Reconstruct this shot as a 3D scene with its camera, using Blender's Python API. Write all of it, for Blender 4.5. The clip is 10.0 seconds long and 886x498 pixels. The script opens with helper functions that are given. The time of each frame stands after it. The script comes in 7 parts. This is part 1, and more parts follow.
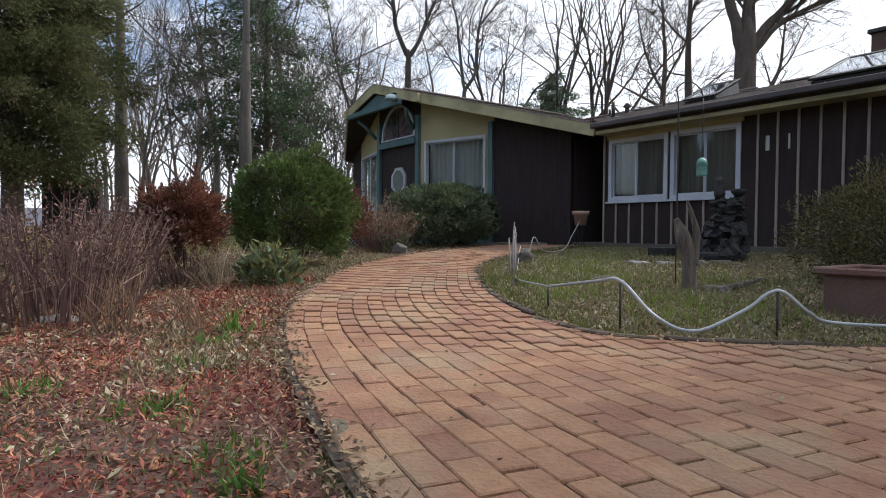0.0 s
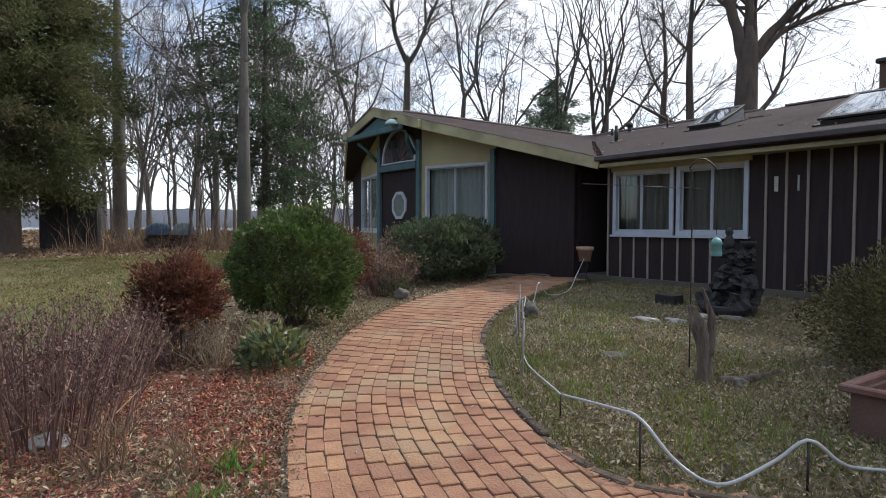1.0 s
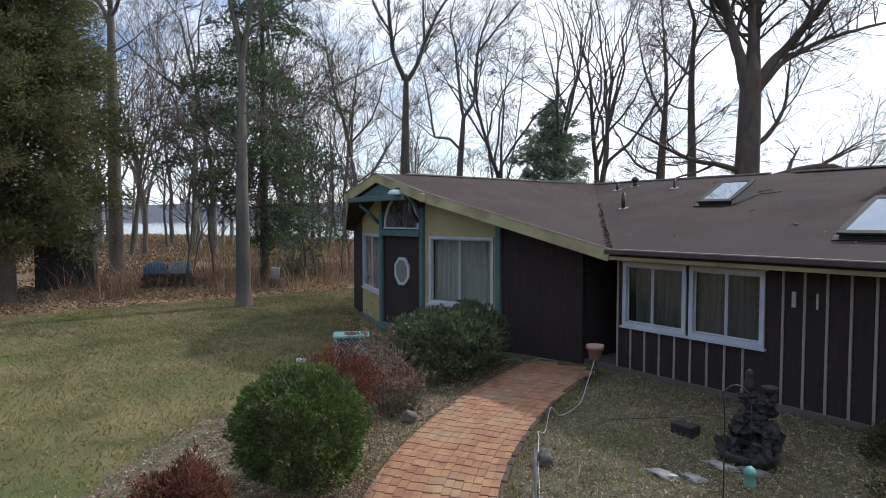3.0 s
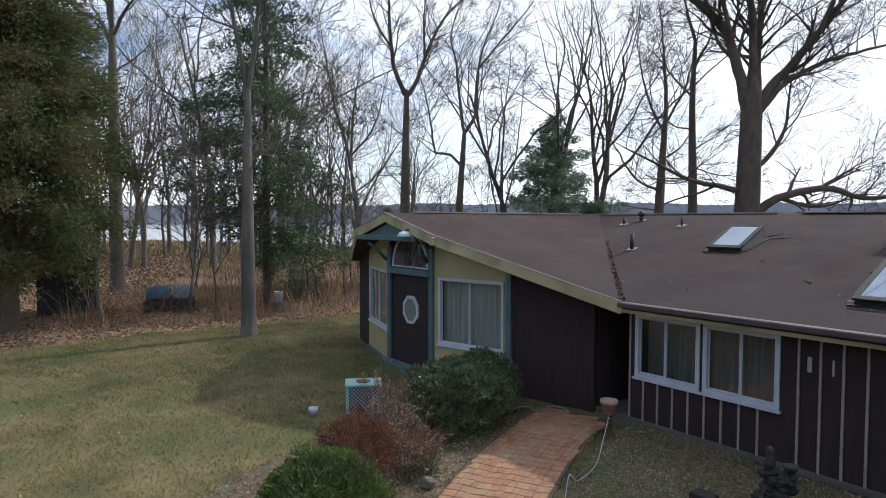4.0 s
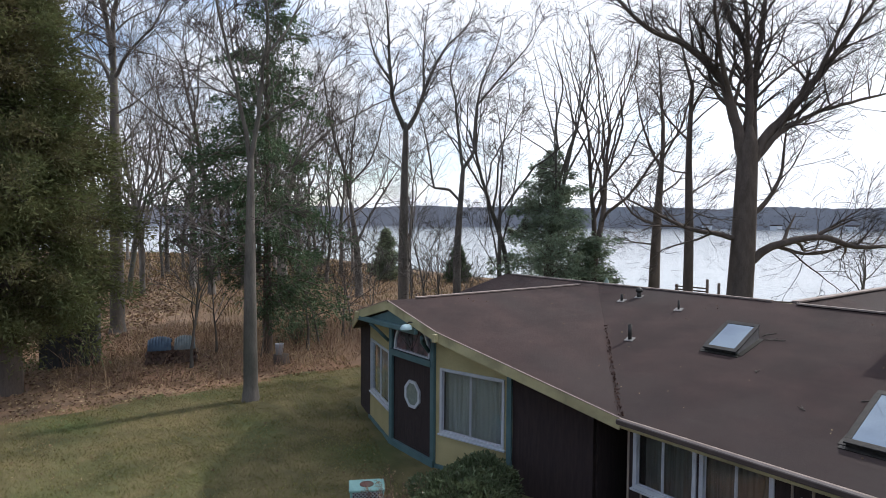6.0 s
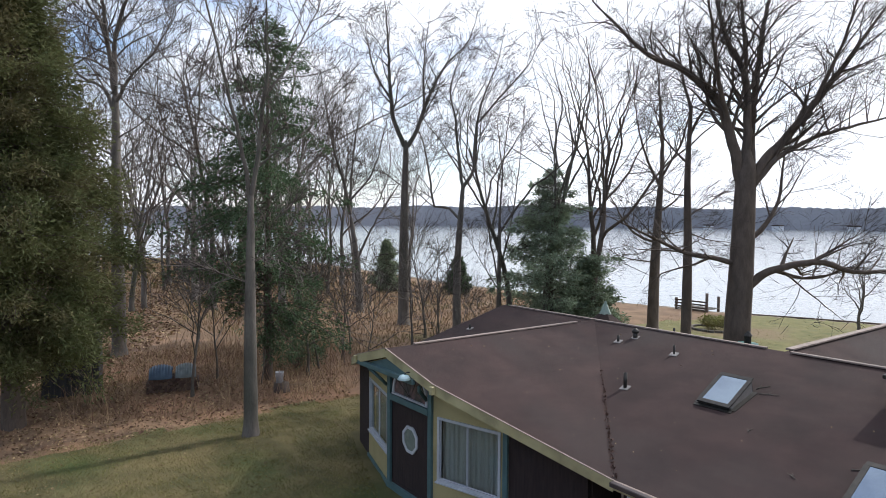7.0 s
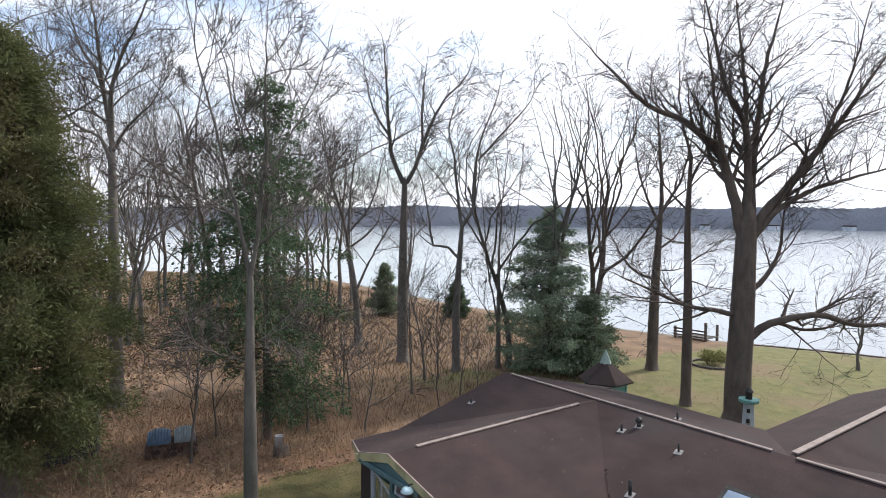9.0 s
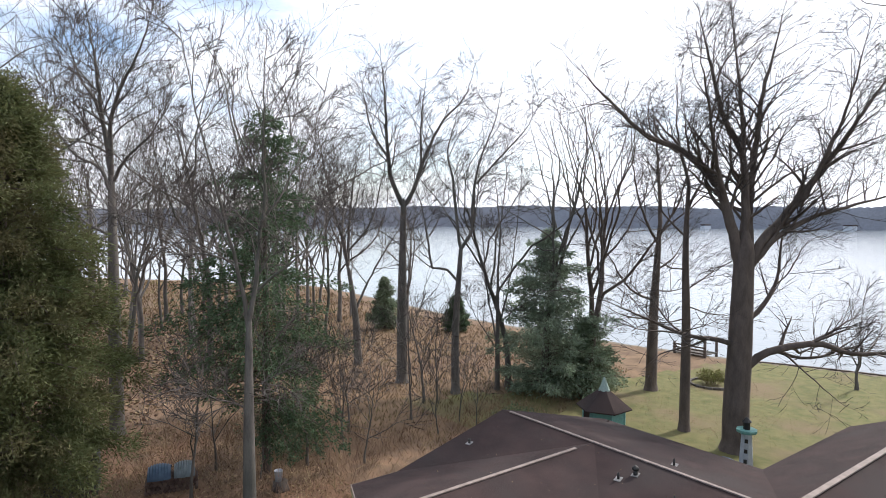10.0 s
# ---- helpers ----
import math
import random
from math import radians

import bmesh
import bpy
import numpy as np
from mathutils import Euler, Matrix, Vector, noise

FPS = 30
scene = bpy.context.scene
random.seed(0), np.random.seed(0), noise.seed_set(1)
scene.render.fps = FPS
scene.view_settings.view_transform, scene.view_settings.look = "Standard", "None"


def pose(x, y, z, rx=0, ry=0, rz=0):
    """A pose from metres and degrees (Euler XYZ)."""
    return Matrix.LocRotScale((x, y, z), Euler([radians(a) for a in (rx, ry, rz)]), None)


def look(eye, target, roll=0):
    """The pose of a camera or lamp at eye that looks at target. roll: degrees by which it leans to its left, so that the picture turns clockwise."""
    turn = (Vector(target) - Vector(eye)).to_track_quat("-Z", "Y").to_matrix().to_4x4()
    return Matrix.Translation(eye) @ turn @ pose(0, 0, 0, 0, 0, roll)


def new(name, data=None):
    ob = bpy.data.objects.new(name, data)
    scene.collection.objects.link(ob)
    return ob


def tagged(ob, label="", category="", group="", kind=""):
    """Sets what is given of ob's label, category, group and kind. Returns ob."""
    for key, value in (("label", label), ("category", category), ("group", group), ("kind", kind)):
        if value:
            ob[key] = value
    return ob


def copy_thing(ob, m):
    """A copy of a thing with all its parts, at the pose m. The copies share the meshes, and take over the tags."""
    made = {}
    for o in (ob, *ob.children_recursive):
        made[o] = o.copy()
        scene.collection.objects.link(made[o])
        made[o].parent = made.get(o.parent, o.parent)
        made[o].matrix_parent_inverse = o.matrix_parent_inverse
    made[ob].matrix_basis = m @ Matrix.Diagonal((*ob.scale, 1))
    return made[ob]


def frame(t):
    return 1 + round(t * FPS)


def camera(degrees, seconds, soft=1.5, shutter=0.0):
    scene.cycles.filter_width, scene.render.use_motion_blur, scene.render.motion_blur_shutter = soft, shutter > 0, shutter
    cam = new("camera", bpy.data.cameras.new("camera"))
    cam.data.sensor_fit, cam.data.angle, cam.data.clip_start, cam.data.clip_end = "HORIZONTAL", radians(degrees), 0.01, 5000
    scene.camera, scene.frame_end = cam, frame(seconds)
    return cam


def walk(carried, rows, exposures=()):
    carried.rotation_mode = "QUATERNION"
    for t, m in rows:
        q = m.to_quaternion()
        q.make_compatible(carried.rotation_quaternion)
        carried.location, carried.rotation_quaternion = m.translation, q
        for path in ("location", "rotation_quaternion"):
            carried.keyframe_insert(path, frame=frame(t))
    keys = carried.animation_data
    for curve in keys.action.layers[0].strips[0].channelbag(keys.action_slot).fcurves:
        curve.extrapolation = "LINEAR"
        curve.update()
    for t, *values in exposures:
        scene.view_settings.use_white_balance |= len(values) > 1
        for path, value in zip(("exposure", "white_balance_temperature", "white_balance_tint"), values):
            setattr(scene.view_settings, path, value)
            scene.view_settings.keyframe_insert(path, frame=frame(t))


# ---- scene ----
cam = camera(71.6, 10.0, soft=0.9)
PATH = [
    (0, (-0.019, 0.228, 0.519), (-1.643, 1.393, 0.458), 0.4),
    (0.5, (-0.112, 0.248, 0.805), (-1.736, 1.414, 0.739), 0.4),
    (1, (-0.195, 0.292, 1.158), (-1.818, 1.459, 1.087), 0.2),
    (1.5, (-0.276, 0.33, 1.567), (-1.897, 1.498, 1.49), 0.0),
    (2, (-0.341, 0.38, 1.989), (-1.961, 1.549, 1.904), -0.0),
    (2.5, (-0.439, 0.389, 2.406), (-2.057, 1.561, 2.314), -0.0),
    (4, (-0.741, 0.122, 3.673), (-2.348, 1.308, 3.583), 0.1),
    (4.5, (-0.805, 0.006, 4.14), (-2.406, 1.202, 4.054), 0.2),
    (5, (-0.775, -0.015, 4.667), (-2.377, 1.179, 4.578), 0.2),
    (5.5, (-0.761, -0.074, 5.133), (-2.361, 1.124, 5.048), 0.4),
    (7, (-0.564, -0.064, 6.763), (-2.167, 1.128, 6.675), 0.4),
    (7.5, (-0.64, -0.106, 7.354), (-2.24, 1.091, 7.264), 0.3),
    (8, (-0.751, -0.12, 7.962), (-2.349, 1.079, 7.869), 0.4),
    (8.5, (-0.817, -0.134, 8.564), (-2.413, 1.069, 8.472), 0.4),
    (9, (-0.864, -0.032, 9.159), (-2.461, 1.169, 9.066), 0.3),
    (9.5, (-0.891, -0.033, 9.782), (-2.485, 1.172, 9.691), 0.1),
    (10, (-0.782, 0.024, 10.505), (-2.38, 1.223, 10.411), 0.1),
]
EXPOSURES = [(0, 0.06, 6200, 10), (2.5, 0.05, 6020, 10), (4.5, -0.02, 6000, 10), (5.5, -0.02, 6100, 11), (7.5, 0.14, 6200, 11), (10, 0.26, 6250, 11)]
walk(cam, [(t, look(eye, target, roll)) for t, eye, target, roll in PATH], EXPOSURES)

# ---- light ----
SUN_EL, SUN_AZ = radians(42), math.atan2(0.06, 0.998)   # azimuth from +y towards +x
world = bpy.data.worlds.new("sky")
scene.world = world
world.use_nodes = True
wn, wl = world.node_tree.nodes, world.node_tree.links
wn.clear()
sky = wn.new("ShaderNodeTexSky")
sky.sky_type, sky.sun_disc = "NISHITA", False
sky.sun_elevation, sky.sun_rotation = SUN_EL, SUN_AZ
sky.air_density, sky.dust_density, sky.ozone_density = 1.0, 1.6, 1.6
wco = wn.new("ShaderNodeTexCoord")
wmap = wn.new("ShaderNodeMapping")
wmap.inputs["Scale"].default_value = (1.0, 1.0, 3.2)
wno = wn.new("ShaderNodeTexNoise")
wno.inputs["Scale"].default_value, wno.inputs["Detail"].default_value = 2.6, 7
wno.inputs["Roughness"].default_value = 0.58
wramp = wn.new("ShaderNodeValToRGB")
wramp.color_ramp.elements[0].position, wramp.color_ramp.elements[1].position = 0.345, 0.61
wmix = wn.new("ShaderNodeMix")
wmix.data_type = "RGBA"
wmix.inputs["B"].default_value = (11.6, 11.8, 12.3, 1)
wbg = wn.new("ShaderNodeBackground")
wbg.inputs["Strength"].default_value = 0.105
wout = wn.new("ShaderNodeOutputWorld")
wl.new(wco.outputs["Generated"], wmap.inputs["Vector"])
wl.new(wmap.outputs["Vector"], wno.inputs["Vector"])
# the cloud veil thickens towards the sun's side
wdot = wn.new("ShaderNodeVectorMath")
wdot.operation = "DOT_PRODUCT"
wdot.inputs[1].default_value = (math.sin(SUN_AZ), math.cos(SUN_AZ), 0.25)
wl.new(wco.outputs["Generated"], wdot.inputs[0])
wveil = wn.new("ShaderNodeMath")
wveil.operation = "MULTIPLY_ADD"
wveil.inputs[1].default_value = 0.15
wl.new(wdot.outputs["Value"], wveil.inputs[0])
wl.new(wno.outputs["Fac"], wveil.inputs[2])
wl.new(wveil.outputs[0], wramp.inputs["Fac"])
wl.new(wramp.outputs["Color"], wmix.inputs["Factor"])
wgain = wn.new("ShaderNodeVectorMath")
wgain.operation = "SCALE"
wgain.inputs["Scale"].default_value = 1.75
wl.new(sky.outputs["Color"], wgain.inputs[0])
wl.new(wgain.outputs["Vector"], wmix.inputs["A"])
wl.new(wmix.outputs["Result"], wbg.inputs["Color"])
wl.new(wbg.outputs["Background"], wout.inputs["Surface"])
sun = new("sun", bpy.data.lights.new("sun", "SUN"))
sun.data.energy, sun.data.angle, sun.data.color = 3.1, radians(1.8), (1.0, 0.94, 0.85)
sun.matrix_world = look((0, 0, 60), (-60 * math.sin(SUN_AZ) / math.tan(SUN_EL), -60 * math.cos(SUN_AZ) / math.tan(SUN_EL), 0))

# ---- materials ----
def mat(name, a, b, scale=6.0, rough=0.8, bump=0.2, c=None, fine=60.0, metal=0.0, spread=0.0, leaf=False, stretch=(1, 1, 1), big=0.6, coat=0.0):
    """Two tones mixed by noise at two sizes, with stains of a third, grain relief; spread varies each piece or island."""
    m = bpy.data.materials.new(name)
    m.use_nodes = True
    n, l = m.node_tree.nodes, m.node_tree.links
    p = n["Principled BSDF"]
    geo = n.new("ShaderNodeNewGeometry")
    mp = n.new("ShaderNodeMapping")
    mp.inputs["Scale"].default_value = stretch
    l.new(geo.outputs["Position"], mp.inputs["Vector"])
    n1, n2, n3 = (n.new("ShaderNodeTexNoise") for _ in range(3))
    for node, sc, det in ((n1, scale, 5), (n2, fine, 3), (n3, big, 4)):
        node.inputs["Scale"].default_value, node.inputs["Detail"].default_value = sc, det
        l.new(mp.outputs["Vector"], node.inputs["Vector"])
    r1 = n.new("ShaderNodeValToRGB")
    r1.color_ramp.elements[0].position, r1.color_ramp.elements[1].position = 0.32, 0.68
    r1.color_ramp.elements[0].color, r1.color_ramp.elements[1].color = (*a, 1), (*b, 1)
    l.new(n1.outputs["Fac"], r1.inputs["Fac"])
    col = r1.outputs["Color"]
    if c:
        r3 = n.new("ShaderNodeValToRGB")
        r3.color_ramp.elements[0].position, r3.color_ramp.elements[1].position = 0.48, 0.66
        l.new(n3.outputs["Fac"], r3.inputs["Fac"])
        mx = n.new("ShaderNodeMix")
        mx.data_type = "RGBA"
        mx.inputs["B"].default_value = (*c, 1)
        l.new(r3.outputs["Color"], mx.inputs["Factor"])
        l.new(col, mx.inputs["A"])
        col = mx.outputs["Result"]
    hs = n.new("ShaderNodeHueSaturation")
    ad = n.new("ShaderNodeMath")
    ad.operation = "MULTIPLY_ADD"
    ad.inputs[1].default_value, ad.inputs[2].default_value = 0.5, 0.75
    l.new(n2.outputs["Fac"], ad.inputs[0])
    val = ad.outputs[0]
    if spread:
        oi = n.new("ShaderNodeObjectInfo")
        sm = n.new("ShaderNodeMath")
        sm.operation = "ADD"
        l.new(oi.outputs["Random"], sm.inputs[0])
        l.new(geo.outputs["Random Per Island"], sm.inputs[1])
        fr = n.new("ShaderNodeMath")
        fr.operation = "FRACT"
        l.new(sm.outputs[0], fr.inputs[0])
        sp = n.new("ShaderNodeMath")
        sp.operation = "MULTIPLY_ADD"
        sp.inputs[1].default_value, sp.inputs[2].default_value = spread, 1 - spread / 2
        l.new(fr.outputs[0], sp.inputs[0])
        mu = n.new("ShaderNodeMath")
        mu.operation = "MULTIPLY"
        l.new(val, mu.inputs[0])
        l.new(sp.outputs[0], mu.inputs[1])
        val = mu.outputs[0]
        hu = n.new("ShaderNodeMath")
        hu.operation = "MULTIPLY_ADD"
        hu.inputs[1].default_value, hu.inputs[2].default_value = spread * 0.06, 0.5 - spread * 0.03
        l.new(fr.outputs[0], hu.inputs[0])
        l.new(hu.outputs[0], hs.inputs["Hue"])
    l.new(val, hs.inputs["Value"])
    l.new(col, hs.inputs["Color"])
    l.new(hs.outputs["Color"], p.inputs["Base Color"])
    p.inputs["Roughness"].default_value, p.inputs["Metallic"].default_value = rough, metal
    p.inputs["Coat Weight"].default_value = coat
    if bump:
        bp = n.new("ShaderNodeBump")
        bp.inputs["Strength"].default_value, bp.inputs["Distance"].default_value = bump, 0.02
        l.new(n2.outputs["Fac"], bp.inputs["Height"])
        l.new(bp.outputs["Normal"], p.inputs["Normal"])
    if leaf:
        p.inputs["Specular IOR Level"].default_value = 0.3
        tr = n.new("ShaderNodeBsdfTranslucent")
        l.new(hs.outputs["Color"], tr.inputs["Color"])
        mxs = n.new("ShaderNodeMixShader")
        mxs.inputs[0].default_value = 0.35
        l.new(p.outputs[0], mxs.inputs[1])
        l.new(tr.outputs[0], mxs.inputs[2])
        l.new(mxs.outputs[0], n["Material Output"].inputs["Surface"])
    return m


def glass_mat(name, tint, rough=0.02):
    m = bpy.data.materials.new(name)
    m.use_nodes = True
    p = m.node_tree.nodes["Principled BSDF"]
    p.inputs["Base Color"].default_value, p.inputs["Roughness"].default_value = (*tint, 1), rough
    p.inputs["Transmission Weight"].default_value, p.inputs["IOR"].default_value = 1.0, 1.45
    return m


M_LAWN = mat("lawn_grass", (0.072, 0.070, 0.024), (0.190, 0.150, 0.066), 1.3, 0.95, 0.6, c=(0.070, 0.092, 0.025), fine=55, big=0.32)
M_MULCH = mat("wood_mulch", (0.105, 0.046, 0.034), (0.195, 0.072, 0.050), 7, 0.95, 0.9, c=(0.10, 0.08, 0.056), fine=45, big=1.1)
M_SOIL = mat("garden_litter", (0.085, 0.068, 0.045), (0.15, 0.125, 0.08), 6, 0.95, 0.9, c=(0.085, 0.095, 0.042), fine=45, big=1.0)
M_WOODS = mat("woodland_floor", (0.125, 0.082, 0.052), (0.285, 0.176, 0.104), 1.1, 0.95, 0.8, c=(0.25, 0.132, 0.076), fine=18, big=0.15)
M_FIELD = mat("dry_field_grass", (0.135, 0.085, 0.048), (0.245, 0.155, 0.086), 0.8, 0.95, 0.9, c=(0.180, 0.112, 0.068), fine=14, big=0.12)
M_BACKLAWN = mat("back_lawn", (0.112, 0.118, 0.036), (0.190, 0.168, 0.062), 1.6, 0.95, 0.5, c=(0.185, 0.135, 0.070), fine=30, big=0.22)
M_BANK = mat("bank_soil", (0.13, 0.10, 0.07), (0.2, 0.16, 0.11), 1.5, 0.9, 0.5)
M_BRICK = mat("clay_brick", (0.245, 0.118, 0.068), (0.365, 0.196, 0.112), 5, 0.9, 0.45, c=(0.31, 0.205, 0.122), fine=70, spread=0.24, big=2.2)
M_JOINT = mat("brick_joint", (0.045, 0.035, 0.025), (0.09, 0.07, 0.05), 20, 0.95, 0.5)
M_EDGE = mat("edging_brick", (0.20, 0.13, 0.09), (0.30, 0.2, 0.14), 9, 0.9, 0.5, c=(0.12, 0.10, 0.07), spread=0.4)
M_EDGEDARK = mat("soil_stained_edging", (0.06, 0.043, 0.032), (0.11, 0.078, 0.056), 9, 0.95, 0.5, c=(0.05, 0.05, 0.03), spread=0.4)
M_SIDING = mat("dark_stained_siding", (0.024, 0.0155, 0.0155), (0.040, 0.0255, 0.0245), 5, 0.9, 0.3, stretch=(4, 4, 0.5), fine=90)
M_BATTEN = mat("bare_batten", (0.28, 0.23, 0.185), (0.36, 0.30, 0.245), 8, 0.8, 0.3, stretch=(4, 4, 0.6))
M_CREAM = mat("cream_painted_board", (0.40, 0.335, 0.165), (0.47, 0.40, 0.205), 3, 0.6, 0.15, c=(0.36, 0.30, 0.15), big=1.5)
M_FASCIA = mat("cream_fascia_paint", (0.38, 0.335, 0.18), (0.46, 0.41, 0.235), 4, 0.6, 0.2, c=(0.28, 0.25, 0.14), big=2.0)
M_TEAL = mat("teal_trim_paint", (0.065, 0.125, 0.135), (0.095, 0.165, 0.175), 4, 0.55, 0.15)
M_WHITE = mat("white_vinyl", (0.46, 0.48, 0.53), (0.55, 0.57, 0.61), 5, 0.45, 0.05)
M_SHINGLE = mat("brown_asphalt_shingle", (0.026, 0.0136, 0.0124), (0.050, 0.0270, 0.0245), 1.1, 0.95, 0.4, c=(0.038, 0.0262, 0.0245), fine=120, spread=0.10, big=0.3)
M_CAP = mat("weathered_ridge_cap", (0.21, 0.165, 0.142), (0.33, 0.26, 0.225), 6, 0.7, 0.3)
M_DARKMETAL = mat("dark_bronze_metal", (0.035, 0.033, 0.032), (0.06, 0.056, 0.05), 10, 0.45, 0.1, metal=0.6)
M_LEAD = mat("grey_flashing", (0.24, 0.23, 0.225), (0.34, 0.33, 0.32), 10, 0.5, 0.1, metal=0.5)
M_GUTTER = mat("brown_gutter", (0.050, 0.037, 0.036), (0.078, 0.060, 0.057), 5, 0.45, 0.1)
M_INTERIOR = mat("dim_interior", (0.10, 0.085, 0.07), (0.14, 0.12, 0.1), 2, 0.9, 0.1)
M_CURTAIN2 = mat("brown_curtain", (0.13, 0.115, 0.10), (0.21, 0.19, 0.165), 4, 0.9, 0.1, stretch=(6, 6, 0.3))
M_CURTAIN = mat("beige_curtain", (0.36, 0.36, 0.33), (0.46, 0.46, 0.42), 4, 0.9, 0.1, stretch=(6, 6, 0.3))
M_BARK = mat("grey_bark", (0.098, 0.086, 0.076), (0.165, 0.145, 0.127), 4, 0.95, 0.7, c=(0.078, 0.077, 0.062), fine=26, stretch=(1, 1, 0.35), big=0.8)
M_BARKDARK = mat("dark_bark", (0.088, 0.068, 0.056), (0.145, 0.112, 0.092), 4, 0.95, 0.7, fine=26, stretch=(1, 1, 0.35))
# bark of the background wood, lightened to stand for haze and backlight
M_FARBARK = mat("haze_paled_bark", (0.15, 0.135, 0.122), (0.235, 0.212, 0.19), 4, 0.95, 0.5, fine=20, stretch=(1, 1, 0.35))
M_TWIG = mat("twig_bark", (0.050, 0.041, 0.038), (0.085, 0.070, 0.063), 1.5, 0.95, 0.0, spread=0.3)
M_HEMLOCK = mat("hemlock_needles", (0.052, 0.084, 0.046), (0.105, 0.150, 0.076), 1.5, 0.7, 0.0, spread=0.7, leaf=True)
M_CEDAR = mat("cedar_foliage", (0.082, 0.102, 0.042), (0.165, 0.172, 0.074), 0.9, 0.8, 0.0, c=(0.155, 0.138, 0.068), spread=0.45, leaf=True, big=0.7)
M_PINE = mat("pale_pine_needles", (0.18, 0.235, 0.16), (0.32, 0.38, 0.26), 1.2, 0.7, 0.0, spread=0.6, leaf=True)
M_GLASS = glass_mat("window_glass", (0.86, 0.92, 0.93))
# distance haze is mixed into this pale blue-grey
M_FAR = mat("hazed_far_shore_woods", (0.24, 0.24, 0.268), (0.30, 0.298, 0.325), 0.03, 1.0, 0.0, fine=0.4, big=0.006, c=(0.26, 0.27, 0.305))

# water
M_WATER = bpy.data.materials.new("river_water")
M_WATER.use_nodes = True
_n, _l = M_WATER.node_tree.nodes, M_WATER.node_tree.links
_p = _n["Principled BSDF"]
# base colour lifted to stand in for sun glare off the river
_p.inputs["Base Color"].default_value, _p.inputs["Roughness"].default_value, _p.inputs["IOR"].default_value = (0.26, 0.29, 0.31, 1), 0.12, 1.33
_w = _n.new("ShaderNodeTexNoise")
_w.inputs["Scale"].default_value, _w.inputs["Detail"].default_value = 0.9, 4
_g = _n.new("ShaderNodeNewGeometry")
_l.new(_g.outputs["Position"], _w.inputs["Vector"])
_b = _n.new("ShaderNodeBump")
_b.inputs["Strength"].default_value, _b.inputs["Distance"].default_value = 0.35, 0.12
_l.new(_w.outputs["Fac"], _b.inputs["Height"])
_l.new(_b.outputs["Normal"], _p.inputs["Normal"])


# ---- building helpers ----
def meshed(name, verts, faces, m, parent=None, label="", smooth=False):
    me = bpy.data.meshes.new(name)
    me.from_pydata([tuple(v) for v in verts], [], faces)
    for one in (m if isinstance(m, (list, tuple)) else [m]):
        me.materials.append(one)
    me.update()
    if smooth:
        me.shade_smooth()
    ob = new(name, me)
    if parent:
        ob.parent = parent
        ob.matrix_parent_inverse = parent.matrix_world.inverted()
    if label:
        ob["label"] = label
    return ob


def part(name, bm, m, parent=None, label="", smooth=False):
    me = bpy.data.meshes.new(name)
    bm.to_mesh(me)
    bm.free()
    me.materials.append(m)
    if smooth:
        me.shade_smooth()
    ob = new(name, me)
    if parent:
        ob.parent = parent
        ob.matrix_parent_inverse = parent.matrix_world.inverted()
    if label:
        ob["label"] = label
    return ob


def empty(name, place, label, category, group=""):
    ob = new(name)
    ob.matrix_world = Matrix.Translation(place)
    bpy.context.view_layer.update()
    return tagged(ob, label, category, group)


def box(bm, cx, cy, cz, sx, sy, sz, turn=0.0, bevel=0.0, m=None):
    """A box by its middle and size, turned about z (radians), with eased edges."""
    made = bmesh.ops.create_cube(bm, size=1.0)["verts"]
    t = Matrix.LocRotScale((cx, cy, cz), Euler((0, 0, turn)), (sx, sy, sz))
    bmesh.ops.transform(bm, matrix=(m @ t if m else t), verts=made)
    if bevel:
        edges = list({e for v in made for e in v.link_edges})
        bmesh.ops.bevel(bm, geom=edges, offset=bevel, segments=1, affect="EDGES")
    return bm


def boxed(name, m, parent, c, s, turn=0.0, bevel=0.006, label=""):
    return part(name, box(bmesh.new(), *c, *s, turn, bevel), m, parent, label)


def tube_data(points, radii, sides, verts, faces, cap=True):
    """Adds a tapered tube along points to verts and faces; two sides make a thin flat twig."""
    pts = [Vector(p) for p in points]
    base = len(verts)
    if sides == 2:
        d = pts[-1] - pts[0]
        w = d.cross(Vector((0.55, 0.3, 0.2 + 0.6 * math.sin(pts[0].x * 37 + pts[0].z * 11))))
        w = w.normalized() if w.length > 1e-9 else Vector((1, 0, 0))
        for p, r in zip(pts, radii):
            verts.extend((p - w * r, p + w * r))
        for i in range(len(pts) - 1):
            a = base + 2 * i
            faces.append((a, a + 1, a + 3, a + 2))
        return
    up = Vector((0.13, 0.31, 0.94))
    for i, p in enumerate(pts):
        d = (pts[min(i + 1, len(pts) - 1)] - pts[max(i - 1, 0)])
        d = d.normalized() if d.length > 1e-9 else Vector((0, 0, 1))
        u = d.cross(up)
        if u.length < 0.1:
            u = d.cross(Vector((1, 0, 0)))
        u.normalize()
        v = d.cross(u)
        for k in range(sides):
            a = 2 * math.pi * k / sides
            verts.append(p + (u * math.cos(a) + v * math.sin(a)) * radii[i])
    for i in range(len(pts) - 1):
        for k in range(sides):
            a, b = base + i * sides + k, base + i * sides + (k + 1) % sides
            faces.append((a, a + sides, b + sides, b))
    if cap:
        faces.append(tuple(base + k for k in range(sides)))
        faces.append(tuple(base + (len(pts) - 1) * sides + k for k in reversed(range(sides))))


